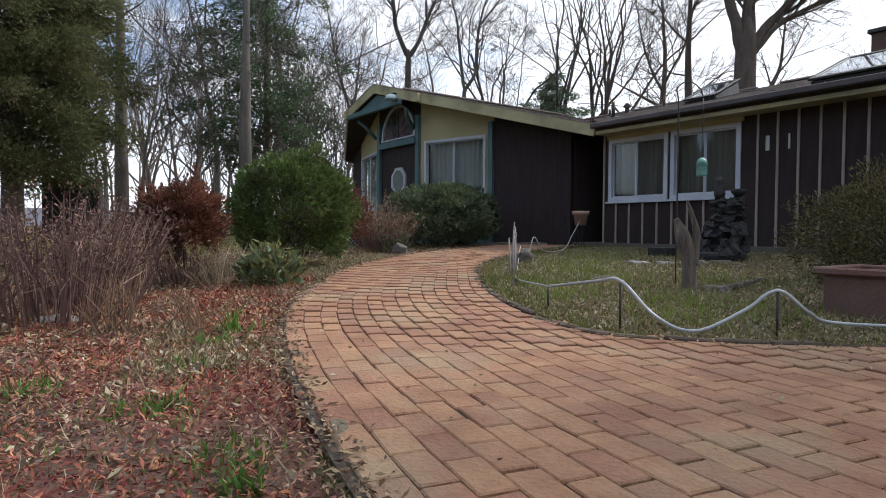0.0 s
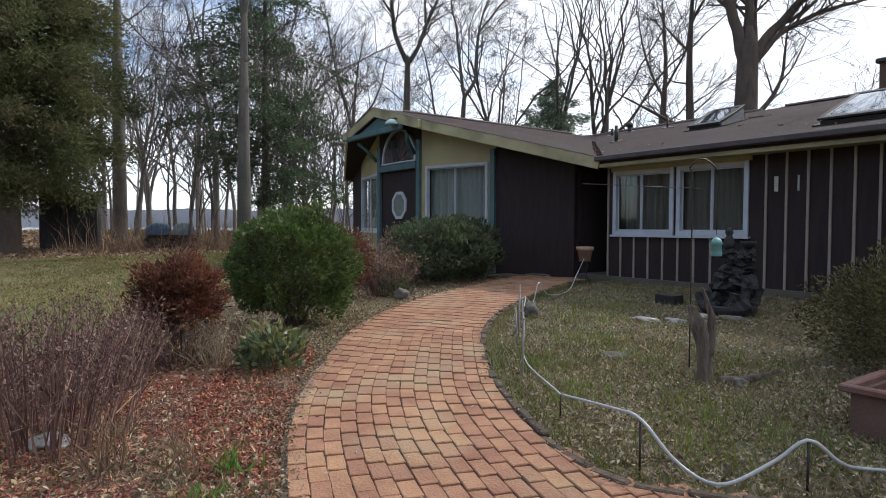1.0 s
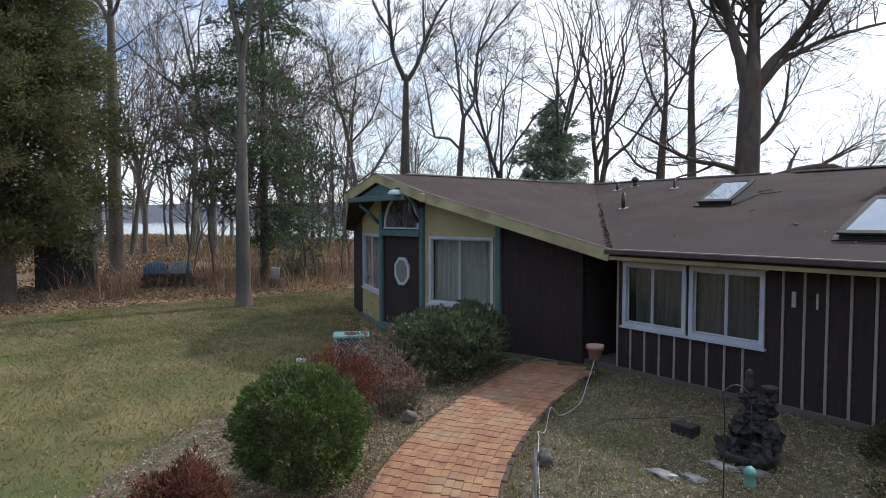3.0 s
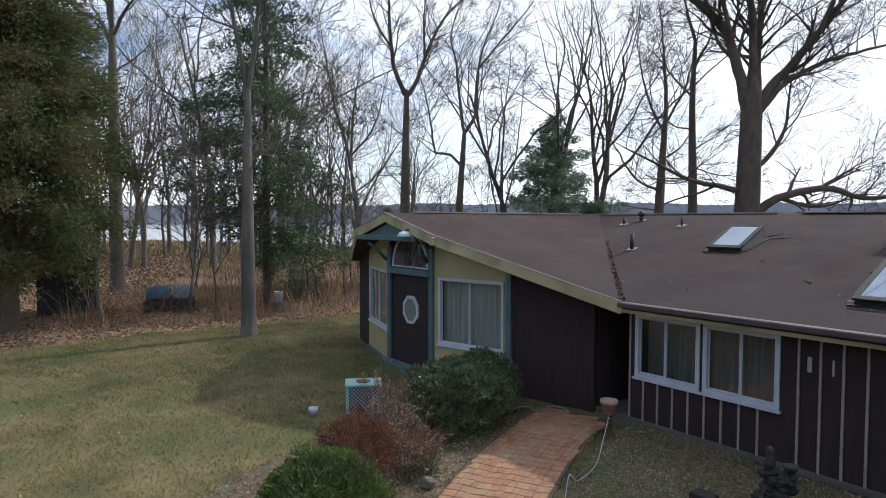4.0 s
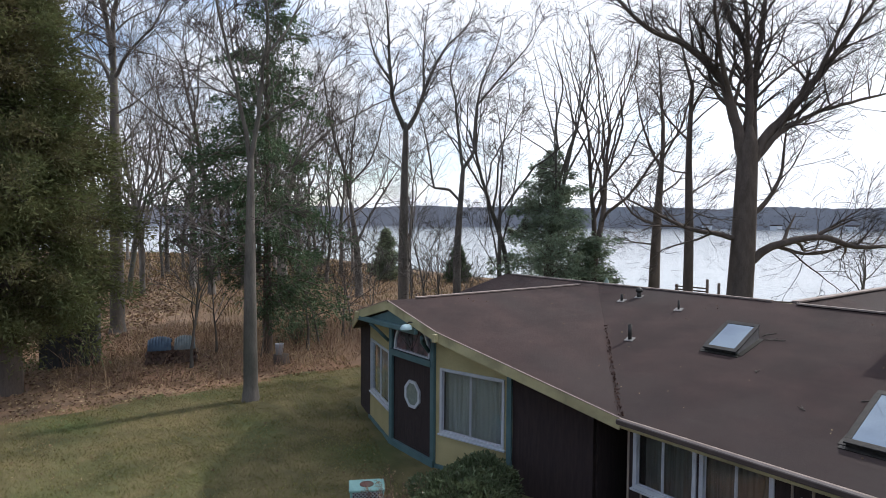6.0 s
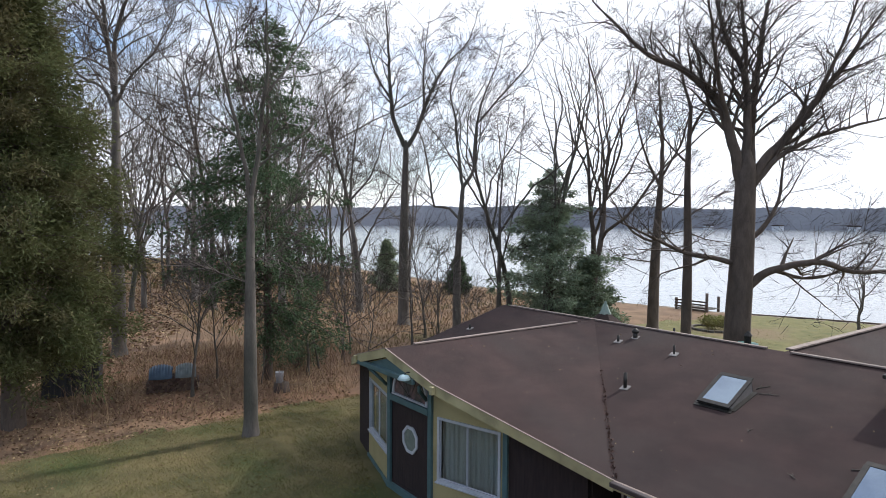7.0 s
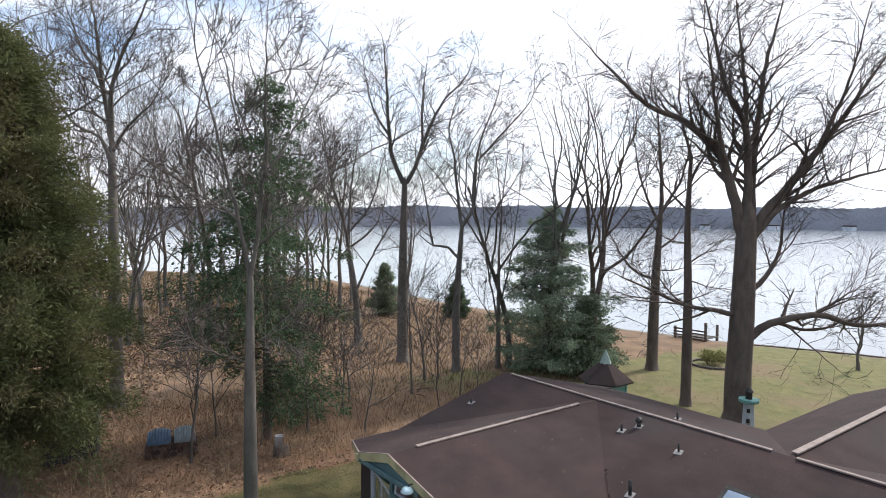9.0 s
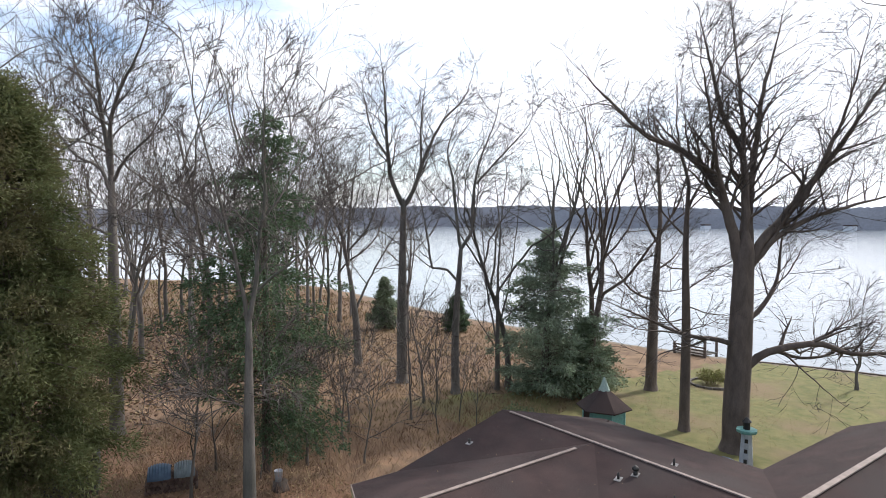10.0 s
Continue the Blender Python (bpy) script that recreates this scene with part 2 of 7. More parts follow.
def tube(name, points, radius, m, parent=None, label="", sides=8, smooth=True):
    verts, faces = [], []
    radii = radius if isinstance(radius, (list, tuple)) else [radius] * len(points)
    tube_data(points, radii, sides, verts, faces)
    return meshed(name, verts, faces, m, parent, label, smooth)


def lathe(name, profile, m, parent, place, sides=20, label="", smooth=True):
    """A turned shape: profile rows of (radius, height)."""
    verts, faces = [], []
    for r, z in profile:
        for k in range(sides):
            a = 2 * math.pi * k / sides
            verts.append((place[0] + r * math.cos(a), place[1] + r * math.sin(a), place[2] + z))
    for i in range(len(profile) - 1):
        for k in range(sides):
            a, b = i * sides + k, i * sides + (k + 1) % sides
            faces.append((a, b, b + sides, a + sides))
    faces.append(tuple(reversed(range(sides))))
    faces.append(tuple((len(profile) - 1) * sides + k for k in range(sides)))
    return meshed(name, verts, faces, m, parent, label, smooth)


def smooth_line(points, step):
    """Even points along a Catmull-Rom curve through points."""
    p = [Vector(q) for q in points]
    p = [2 * p[0] - p[1], *p, 2 * p[-1] - p[-2]]
    fine = []
    for i in range(1, len(p) - 2):
        for k in range(24):
            t = k / 24
            a, b, c, d = p[i - 1 : i + 3]
            fine.append(0.5 * (2 * b + (c - a) * t + (2 * a - 5 * b + 4 * c - d) * t * t + (3 * b - a - 3 * c + d) * t ** 3))
    fine.append(p[-2])
    out, left = [fine[0]], step
    for a, b in zip(fine, fine[1:]):
        d = (b - a).length
        while d >= left:
            a = a.lerp(b, left / d)
            out.append(a)
            d -= left
            left = step
        left -= d
    return out


def inside(x, y, poly):
    hit = False
    for (ax, ay), (bx, by) in zip(poly, poly[1:] + poly[:1]):
        if (ay > y) != (by > y) and x < (bx - ax) * (y - ay) / (by - ay) + ax:
            hit = not hit
    return hit


def quads(name, corners, m, parent=None, label="", kind=""):
    """One mesh of separate four-cornered blades or leaves; corners: array (n, 4, 3)."""
    corners = np.asarray(corners, dtype=np.float32)
    n = len(corners)
    me = bpy.data.meshes.new(name)
    me.vertices.add(4 * n)
    me.vertices.foreach_set("co", corners.reshape(-1))
    me.loops.add(4 * n)
    me.loops.foreach_set("vertex_index", np.arange(4 * n, dtype=np.int32))
    me.polygons.add(n)
    me.polygons.foreach_set("loop_start", np.arange(0, 4 * n, 4, dtype=np.int32))
    me.update(calc_edges=True)
    me.materials.append(m)
    ob = new(name, me)
    if parent:
        ob.parent = parent
        ob.matrix_parent_inverse = parent.matrix_world.inverted()
    if label or kind:
        tagged(ob, label=label, kind=kind)
    return ob


def leaf_quads(points, aim, length, width, rng, wild=0.6, fold=0.25):
    """Pointed leaves at points, along aim with some wildness; a diamond each."""
    n = len(points)
    d = aim + rng.normal(0, wild, (n, 3))
    d /= np.linalg.norm(d, axis=1)[:, None] + 1e-9
    s = np.cross(d, rng.normal(0, 1, (n, 3)))
    s /= np.linalg.norm(s, axis=1)[:, None] + 1e-9
    up = np.cross(s, d)
    L = (length * rng.uniform(0.6, 1.3, n))[:, None]
    W = (width * rng.uniform(0.7, 1.3, n))[:, None]
    a = points
    mid = points + d * L * 0.5 + up * W * fold
    return np.stack([a, mid + s * W * 0.5, points + d * L, mid - s * W * 0.5], axis=1)


# ---- ground ----
def ground_z(x, y):
    p = -0.0244 * x + 0.043 * y - 0.152
    p = np.maximum(p, -0.02)
    h = 0.33 * (1 - np.exp(-np.maximum(p, 0) / 0.33)) + np.minimum(p, 0)
    h = h * np.clip(1 - (y - 18) / 14, 0, 1)
    return h


def gz(x, y):
    return float(ground_z(np.float64(x), np.float64(y)))


SHORE = [(-700, -260), (-240, -80), (-150, -10), (-116, 24), (-90, 43), (-52, 41.5), (-34, 43.5), (-25, 45.5), (-19, 48), (0, 54), (60, 66), (300, 120), (900, 400)]


def shore_y(x):
    return np.interp(x, [q[0] for q in SHORE], [q[1] for q in SHORE])


OUTER = [(3.2, 0.35), (1.0, 0.5), (-0.4, 0.66), (-1.2, 0.82), (-2.05, 1.05), (-2.9, 1.34), (-3.5, 1.6), (-4.15, 1.97), (-5.05, 2.62), (-5.75, 3.18), (-6.4, 3.9), (-6.98, 4.72), (-7.55, 5.7), (-8.05, 6.75), (-8.45, 7.8), (-8.6, 8.4)]
INNER = [(-7.3, 8.6), (-6.95, 7.45), (-6.3, 6.2), (-5.75, 5.3), (-5.1, 4.45), (-4.4, 3.78), (-3.6, 3.2), (-2.9, 2.82), (-2.35, 2.58), (-1.95, 2.5), (-1.7, 2.6), (-1.4, 2.85), (-1.0, 3.25), (-0.4, 3.9), (0.5, 4.9), (2.0, 6.6), (4, 8.4)]
GARDEN = INNER + [(4, 9.2), (-7.3, 9.2)]
BED = [(-8.8, 8.4)] + [q for q in reversed(OUTER[2:])] + [(-0.4, -3.0), (-4.5, -3.5), (-5.8, -0.3), (-7.6, 1.0), (-8.9, 2.3), (-9.6, 3.8), (-9.9, 5.6), (-11.5, 7.9)]
xs = np.unique(np.round(np.concatenate([np.arange(-12, 2.01, 0.14), np.arange(-46, -12, 0.5), np.arange(2, 20, 0.5), np.arange(-130, -46, 3), np.arange(20, 80, 4), -np.geomspace(130, 3500, 18), np.geomspace(80, 3500, 18)]), 3))
ys = np.unique(np.round(np.concatenate([np.arange(-3, 9.41, 0.14), np.arange(9.4, 62, 0.5), np.arange(-12, -3, 0.6), np.arange(62, 130, 4), -np.geomspace(12, 3500, 16), np.geomspace(130, 3500, 22)]), 3))
GX, GY = np.meshgrid(xs, ys)
GZ = ground_z(GX, GY)
rng = np.random.default_rng(4)
GZ = GZ + np.where((GX > -13) & (GX < 3) & (GY < 10), rng.normal(0, 0.006, GX.shape), rng.normal(0, 0.015, GX.shape) * (np.abs(GX) < 130))
past = GY - shore_y(GX)
GZ = np.where(past > 0, GZ - np.clip(past, 0, 3) * 1.0, GZ)
far = np.hypot(GX, GY)
GZ = np.where((past > 0) & (far > 1150), 2.0, GZ)
nv = len(xs)
gfaces, gmat = [], []
for j in range(len(ys) - 1):
    for i in range(len(xs) - 1):
        gfaces.append((j * nv + i, j * nv + i + 1, (j + 1) * nv + i + 1, (j + 1) * nv + i))
        x, y = (xs[i] + xs[i + 1]) / 2, (ys[j] + ys[j + 1]) / 2
        wob = 0.5 * math.sin(x * 0.9 + 1.3) + 0.4 * math.sin(y * 1.3)
        k = 0
        if y > shore_y(x) - 0.8:
            k = 5
        elif -12 < x < 4 and -3.6 < y < 9.3 and inside(x, y, BED):
            k = 1 if x > -3.2 + 0.25 * wob or (x > -6.4 and math.sin(x * 2.3 + y * 1.1) + math.sin(y * 3.1 - x) > -0.35) else 2
        elif -12 < x < 4.1 and y < 9.3 and inside(x, y, GARDEN):
            k = 2
        elif y > 19 and x > -27 + 0.25 * (y - 30) + wob:
            k = 6
        elif x < -20.9 + wob * 0.5 + max(0, 5 - y) * 0.05 or y > 17:
            k = 4 if (y > 9 + wob and x < -24 - wob) else 3
        gmat.append(k)
ground = meshed("ground", np.stack([GX, GY, GZ], -1).reshape(-1, 3), gfaces, [M_LAWN, M_MULCH, M_SOIL, M_WOODS, M_FIELD, M_BANK, M_BACKLAWN], smooth=True)
ground.data.polygons.foreach_set("material_index", gmat)
tagged(ground, "winter lawn, mulched beds and leaf-strewn woodland floor", "ground", kind="structure")
water = meshed("water", [(-4000, -4000, -0.75), (4000, -4000, -0.75), (4000, 4000, -0.75), (-4000, 4000, -0.75)], [(0, 1, 2, 3)], M_WATER)
tagged(water, "wide pale river reflecting the bright sky", "water", kind="structure")

# ---- house ----
RX, RY, RZ = -12.53, 14.5, 3.86          # crossing of the two ridges
SG, SM = 0.28, 0.255                     # slopes of the cross gable and of the main roof
house = empty("house", (-9, 12, 0.3), "single-storey dark brown house with cream gable and brown shingle roof", "house")


def roof_z(x, y):
    main = RZ - SM * abs(RY - y)
    gable = RZ - SG * abs(x - RX)
    return max(main, gable) if y < RY else main


def clip(poly, f):
    """The part of a polygon where f(point) >= 0."""
    out = []
    for a, b in zip(poly, poly[1:] + poly[:1]):
        fa, fb = f(a), f(b)
        if fa >= 0:
            out.append(a)
        if (fa >= 0) != (fb >= 0):
            t = fa / (fa - fb)
            out.append((a[0] + (b[0] - a[0]) * t, a[1] + (b[1] - a[1]) * t))
    return out


def roof_slope(name, poly, height, down, step=0.135):
    """A roof plane over a plan polygon, laid in overlapping courses of shingles, with its deck below."""
    verts, faces = [], []
    s = [q[0] * down[0] + q[1] * down[1] for q in poly]
    lo, hi = min(s), max(s)
    k = 0
    while lo + k * step < hi:
        a, b = lo + k * step, lo + (k + 1) * step
        band = clip(clip(poly, lambda q: q[0] * down[0] + q[1] * down[1] - a), lambda q: b + 0.004 - q[0] * down[0] - q[1] * down[1])
        if len(band) > 2:
            # tabs along the course
            side = (-down[1], down[0])
            e = [q[0] * side[0] + q[1] * side[1] for q in band]
            w0, w1, tab = min(e), max(e), 0.33
            t0 = math.floor(w0 / tab) * tab + (0.165 if k % 2 else 0)
            t = t0 - tab
            while t < w1:
                piece = clip(clip(band, lambda q: q[0] * side[0] + q[1] * side[1] - t), lambda q: t + tab - q[0] * side[0] - q[1] * side[1])
                if len(piece) > 2:
                    lift = random.uniform(0.0006, 0.0018)
                    i0 = len(verts)
                    for q in piece:
                        u = (q[0] * down[0] + q[1] * down[1] - a) / step
                        verts.append((q[0], q[1], height(*q) + 0.002 + lift * u))
                    faces.append(tuple(range(i0, i0 + len(piece))))
                t += tab
        k += 1
    ob = meshed(name, verts, faces, M_SHINGLE, house, "brown asphalt shingles with faint worn patches")
    top = [(q[0], q[1], height(*q) - 0.004) for q in poly]
    low = [(q[0], q[1], height(*q) - 0.10) for q in poly]
    n = len(poly)
    meshed("roof_deck", top + low, [tuple(range(n)), tuple(reversed(range(n, 2 * n)))] + [(i, n + i, n + (i + 1) % n, (i + 1) % n) for i in range(n)], M_SIDING, house)
    return ob


XR = 9.0
APEX, MIDR, CORR, MIDL, CORL = (RX, 7.22), (-10.8, 7.33), (-7.1, 8.5), (-13.9, 7.24), (-16.55, 8.5)
YL = RY - (SG / SM) * (RX - CORL[0])
def gable_h(x, y):
    return RZ - SG * abs(x - RX)


def main_h(x, y):
    return RZ - SM * abs(RY - y)


roof_slope("roof", [APEX, MIDR, CORR, (RX, RY)], gable_h, (1, 0))
roof_slope("roof", [APEX, (RX, RY), (CORL[0], YL), CORL, MIDL], gable_h, (-1, 0))
roof_slope("roof", [(RX, RY), CORR, (XR, 8.5), (XR, RY)], main_h, (0, -1))
roof_slope("roof", [(RX, RY), (CORL[0], RY), (CORL[0], YL)], main_h, (0, -1))
roof_slope("roof", [(CORL[0], RY), (XR, RY), (XR, 20.1), (CORL[0], 20.1)], main_h, (0, 1))
# back wing
WX = -7.05


def wing_h(x, y):
    return 3.86 - 0.45 * abs(x - WX)


roof_slope("roof", [(WX, 14.5), (WX, 27.0), (-10.2, 27.0), (-10.2, 19.9)], wing_h, (-1, 0))
roof_slope("roof", [(WX, 14.5), (-3.9, 19.9), (-3.9, 27.0), (WX, 27.0)], wing_h, (1, 0))


def strip(name, a, b, w, h, m, label="", lift=0.0):
    """A board or cap from a to b, w wide and h high."""
    a, b = Vector(a), Vector(b)
    d = b - a
    bm = box(bmesh.new(), 0, 0, 0, d.length, w, h, 0, min(w, h) * 0.15)
    q = d.to_track_quat("X", "Z")
    bmesh.ops.transform(bm, matrix=Matrix.LocRotScale((a + b) / 2 + Vector((0, 0, lift)), q, None), verts=bm.verts)
    return part(name, bm, m, house, label)


strip("ridge_cap", (RX, 8.0, RZ + 0.02), (RX, 13.7, RZ + 0.02), 0.11, 0.035, M_CAP, "pale weathered ridge strip")
strip("ridge_cap", (CORL[0] + 0.35, RY, RZ + 0.02), (-7.45, RY, RZ + 0.02), 0.10, 0.04, M_CAP, "pale weathered ridge strip")
strip("ridge_cap", (-6.9, RY - 0.05, RZ + 0.02), (XR, RY - 0.05, RZ + 0.02), 0.10, 0.04, M_CAP, "pale weathered ridge strip")
strip("ridge_cap", (WX, 14.7, 3.89), (WX, 27, 3.89), 0.16, 0.045, M_CAP, "pale weathered ridge strip")


def fascia(p, q, depth=0.20):
    za, zb = roof_z(*p), roof_z(*q)
    strip("fascia", (p[0], p[1], za - depth / 2 + 0.0), (q[0], q[1], zb - depth / 2), 0.035, depth, M_FASCIA, "cream painted barge board")
    strip("drip_edge", (p[0], p[1] - 0.012, za + 0.012), (q[0], q[1] - 0.012, zb + 0.012), 0.035, 0.014, M_CAP, "pale drip edge")


for p, q in ((APEX, MIDR), (MIDR, CORR), (MIDL, APEX), (CORL, MIDL)):
    fascia(p, q)
strip("fascia", (CORL[0], CORL[1], roof_z(*CORL) - 0.1), (CORL[0], RY, roof_z(*CORL) - 0.1), 0.035, 0.2, M_FASCIA)
# soffit under the gable overhang
sv = [(q[0], q[1], gable_h(*q) - 0.2) for q in (CORL, MIDL, APEX, MIDR, CORR)] + [(q[0], q[1], gable_h(*q) - 0.2) for q in ((-7.3, 9.0), (-9.5, 8.5), (-11.3, 8.0), (RX, 8.0), (-13.5, 8.0), (-15.3, 8.5), (-16.8, 9.1))]
meshed("soffit", sv, [(1, 2, 8, 9), (2, 3, 7, 8), (3, 4, 5, 6, 7), (0, 1, 9, 10, 11)], M_SIDING, house)
# gutter and eave of the street side
strip("gutter", (-7.12, 8.43, 2.31), (XR, 8.43, 2.31), 0.12, 0.085, M_GUTTER, "brown half-round gutter")
strip("drip_edge", (-7.12, 8.49, 2.345), (XR, 8.49, 2.345), 0.05, 0.016, M_CAP, "pale drip edge")
strip("fascia", (-7.12, 8.52, 2.25), (XR, 8.52, 2.25), 0.03, 0.16, M_FASCIA, "cream painted eave board")
strip("soffit", (-7.2, 8.72, 2.20), (XR, 8.72, 2.20), 0.40, 0.03, M_FASCIA)


def wall(name, p, q, z0, openings, m, top=None, thick=0.14, label="", cuts=()):
    """A wall from p to q (front face), with openings (u0, u1, za, zb) through it; its top follows the roof unless given."""
    p, q = Vector((*p, 0)), Vector((*q, 0))
    d = (q - p)
    L = d.length
    d.normalize()
    back = Vector((-d.y, d.x, 0)) * thick
    us = sorted({0, L, *cuts, *(u for o in openings for u in o[:2])})
    zs = sorted({z0, *(z for o in openings for z in o[2:])})
    verts, faces = [], []

    def height(u):
        w = p + d * u
        return top if top else roof_z(w.x, w.y) - 0.11
    for u0, u1 in zip(us, us[1:]):
        for i, za in enumerate(zs):
            last = i == len(zs) - 1
            zb = None if last else zs[i + 1]
            um, zm = (u0 + u1) / 2, za + 0.01 if last else (za + zb) / 2
            if any(o[0] < um < o[1] and o[2] < zm < o[3] for o in openings):
                continue
            b0, b1 = (height(u0), height(u1)) if last else (zb, zb)
            f = [p + d * u0 + Vector((0, 0, za)), p + d * u1 + Vector((0, 0, za)), p + d * u1 + Vector((0, 0, b1)), p + d * u0 + Vector((0, 0, b0))]
            n = len(verts)
            verts += f + [v + back for v in f]
            faces += [(n, n + 1, n + 2, n + 3), (n + 7, n + 6, n + 5, n + 4), (n, n + 4, n + 5, n + 1), (n + 1, n + 5, n + 6, n + 2), (n + 2, n + 6, n + 7, n + 3), (n + 3, n + 7, n + 4, n)]
    return meshed(name, verts, faces, m, house, label)


def board(name, p, q, u0, u1, z0, z1, out, thick, m, parent=None, label="", bevel=0.004):
    """A board on the wall from p to q: from u0 to u1 along it, z0 to z1 up, standing out from its face."""
    p, q = Vector((*p, 0)), Vector((*q, 0))
    d = (q - p).normalized()
    o = Vector((d.y, -d.x, 0))
    c = p + d * (u0 + u1) / 2 + o * (out + thick / 2)
    return boxed(name, m, parent or house, (c.x, c.y, (z0 + z1) / 2), (u1 - u0, thick, z1 - z0), math.atan2(d.y, d.x), bevel, label)


def window(p, q, u0, u1, z0, z1, label, blind=None, sill=True, mull=0.5, casing=0.06, trim=M_WHITE):
    """A sliding window in the opening u0..u1, z0..z1: casing, two sashes, panes and a sill."""
    w = new("window")
    w.parent = house
    w.matrix_parent_inverse = house.matrix_world.inverted()
    w["label"] = label
    c = casing
    board("window_frame", p, q, u0, u0 + c, z0, z1, -0.08, 0.11, trim, w)
    board("window_frame", p, q, u1 - c, u1, z0, z1, -0.08, 0.11, trim, w)
    board("window_frame", p, q, u0 + c, u1 - c, z1 - c, z1, -0.08, 0.112, trim, w)
    board("window_frame", p, q, u0 + c, u1 - c, z0, z0 + c, -0.08, 0.112, trim, w)
    if sill:
        board("window_sill", p, q, u0 - 0.03, u1 + 0.03, z0 - 0.035, z0, -0.02, 0.085, trim, w)
    mid = u0 + (u1 - u0) * mull
    board("mullion", p, q, mid - 0.014, mid + 0.014, z0 + c, z1 - c, -0.05, 0.05, trim, w)
    for a, b, dep in ((u0 + c, mid - 0.008, -0.045), (mid + 0.008, u1 - c, -0.03)):
        for e0, e1, f0, f1 in ((a, a + 0.02, z0 + c, z1 - c), (b - 0.02, b, z0 + c, z1 - c), (a + 0.02, b - 0.02, z0 + c, z0 + c + 0.022), (a + 0.02, b - 0.02, z1 - c - 0.022, z1 - c)):
            board("sash", p, q, e0, e1, f0, f1, dep, 0.02, trim, w)
        pane = board("pane", p, q, a + 0.02, b - 0.02, z0 + c + 0.022, z1 - c - 0.022, dep + 0.005, 0.006, M_GLASS, w, bevel=0)
        pane.visible_shadow = False
    if blind:
        # folds of cloth behind the glass
        P, Q = Vector((*p, 0)), Vector((*q, 0))
        d = (Q - P).normalized()
        o = Vector((-d.y, d.x, 0))
        verts, faces = [], []
        n = int((u1 - u0) / 0.02)
        for i in range(n + 1):
            u = u0 + 0.02 + (u1 - u0 - 0.04) * i / n
            off = 0.17 + 0.025 * math.sin(u * 42) + 0.01 * math.sin(u * 97)
            e = P + d * u + o * off
            verts += [(e.x, e.y, z0 + 0.01), (e.x, e.y, z1 - 0.01)]
        faces = [(2 * i, 2 * i + 2, 2 * i + 3, 2 * i + 1) for i in range(n)]
        meshed("curtain", verts, faces, blind, w, "pale hanging curtain behind the glass", True)
    return w


# bay: middle facet with the door, two facets turned back
A0, A1 = (-13.3, 7.8), (-11.45, 7.8)
CB, SB = math.cos(radians(16)), math.sin(radians(16))
BR = (A1[0] + CB * 1.95, A1[1] + SB * 1.95)
BR2 = (A1[0] + CB * 3.66, A1[1] + SB * 3.66)
BL = (A0[0] - CB * 2.08, A0[1] + SB * 2.08)
BL2 = (A0[0] - CB * 3.22, A0[1] + SB * 3.22)
Z0 = 0.2
wall("wall", A0, A1, Z0, [(0.12, 1.73, 0.45, 2.44)], M_SIDING, cuts=(RX - A0[0],), label="dark brown gable wall round the entrance")
wall("wall", A1, BR, Z0, [(0.12, 1.76, 1.04, 2.48)], M_CREAM, label="cream painted bay wall")
wall("wall", BR, BR2, Z0, [], M_SIDING, label="dark stained siding wall")
wall("wall", BL, A0, Z0, [(0.12, 1.99, 1.04, 2.48)], M_CREAM, label="cream painted bay wall")
wall("wall", BL2, BL, Z0, [], M_SIDING, label="dark stained siding wall")
window(A1, BR, 0.12, 1.76, 1.04, 2.48, "white sliding window with drawn pale blind", M_CURTAIN, mull=0.48)
window(BL, A0, 0.12, 1.99, 1.04, 2.48, "white sliding window with drawn pale blind", M_CURTAIN)
# teal posts and beams
for p, q, u, w in ((A0, A1, 0.0, 0.13), (A0, A1, 1.72, 0.13), (A1, BR, 1.84, 0.11)):
    board("post", p, q, u, u + w, Z0, roof_z(*MIDR) - 0.3 if w > 0.12 else 2.72, 0.002, 0.07, M_TEAL, label="teal painted post")
board("beam", A0, A1, 0.10, 1.75, 2.46, 2.60, 0.004, 0.10, M_TEAL, label="teal painted door header")
board("beam", A0, A1, 0.0, 1.85, 0.22, 0.40, 0.006, 0.09, M_TEAL, label="teal painted sill board")
board("beam", A1, BR, 0.0, 1.95, 0.22, 0.34, 0.006, 0.05, M_TEAL)
board("beam", BL, A0, 0.0, 2.08, 0.22, 0.34, 0.006, 0.05, M_TEAL)
# entrance panel with octagonal light
door = new("door")
door.parent = house
door.matrix_parent_inverse = house.matrix_world.inverted()
door["label"] = "dark brown door panel with an octagonal window"
bm = bmesh.new()
box(bm, -12.375, 7.84, 1.445, 1.60, 0.05, 1.98, 0, 0.005)
part("door_leaf", bm, M_SIDING, door)
oc = Vector((-12.37, 7.795, 1.66))


def octagon(rx, rz, y):
    return [Vector((oc.x + rx * math.cos(math.pi / 8 + k * math.pi / 4), y, oc.z + rz * math.sin(math.pi / 8 + k * math.pi / 4))) for k in range(8)]


ov = octagon(0.33, 0.34, 7.775) + octagon(0.26, 0.27, 7.775) + octagon(0.33, 0.34, 7.83) + octagon(0.26, 0.27, 7.83)
of = []
for k in range(8):
    j = (k + 1) % 8
    of += [(k, j, 8 + j, 8 + k), (k, 16 + k, 16 + j, j), (8 + k, 8 + j, 24 + j, 24 + k)]
meshed("octagon_frame", ov, of, M_WHITE, door, "pale octagonal window frame")
M_FROST = mat("frosted_glass", (0.16, 0.19, 0.17), (0.24, 0.27, 0.24), 14, 0.15, 0.1)
meshed("octagon_pane", octagon(0.262, 0.272, 7.795), [tuple(range(8))], M_FROST, door, "leaded grey-green glass")
# arched light above the header
arch = new("arched_window")
arch.parent = house
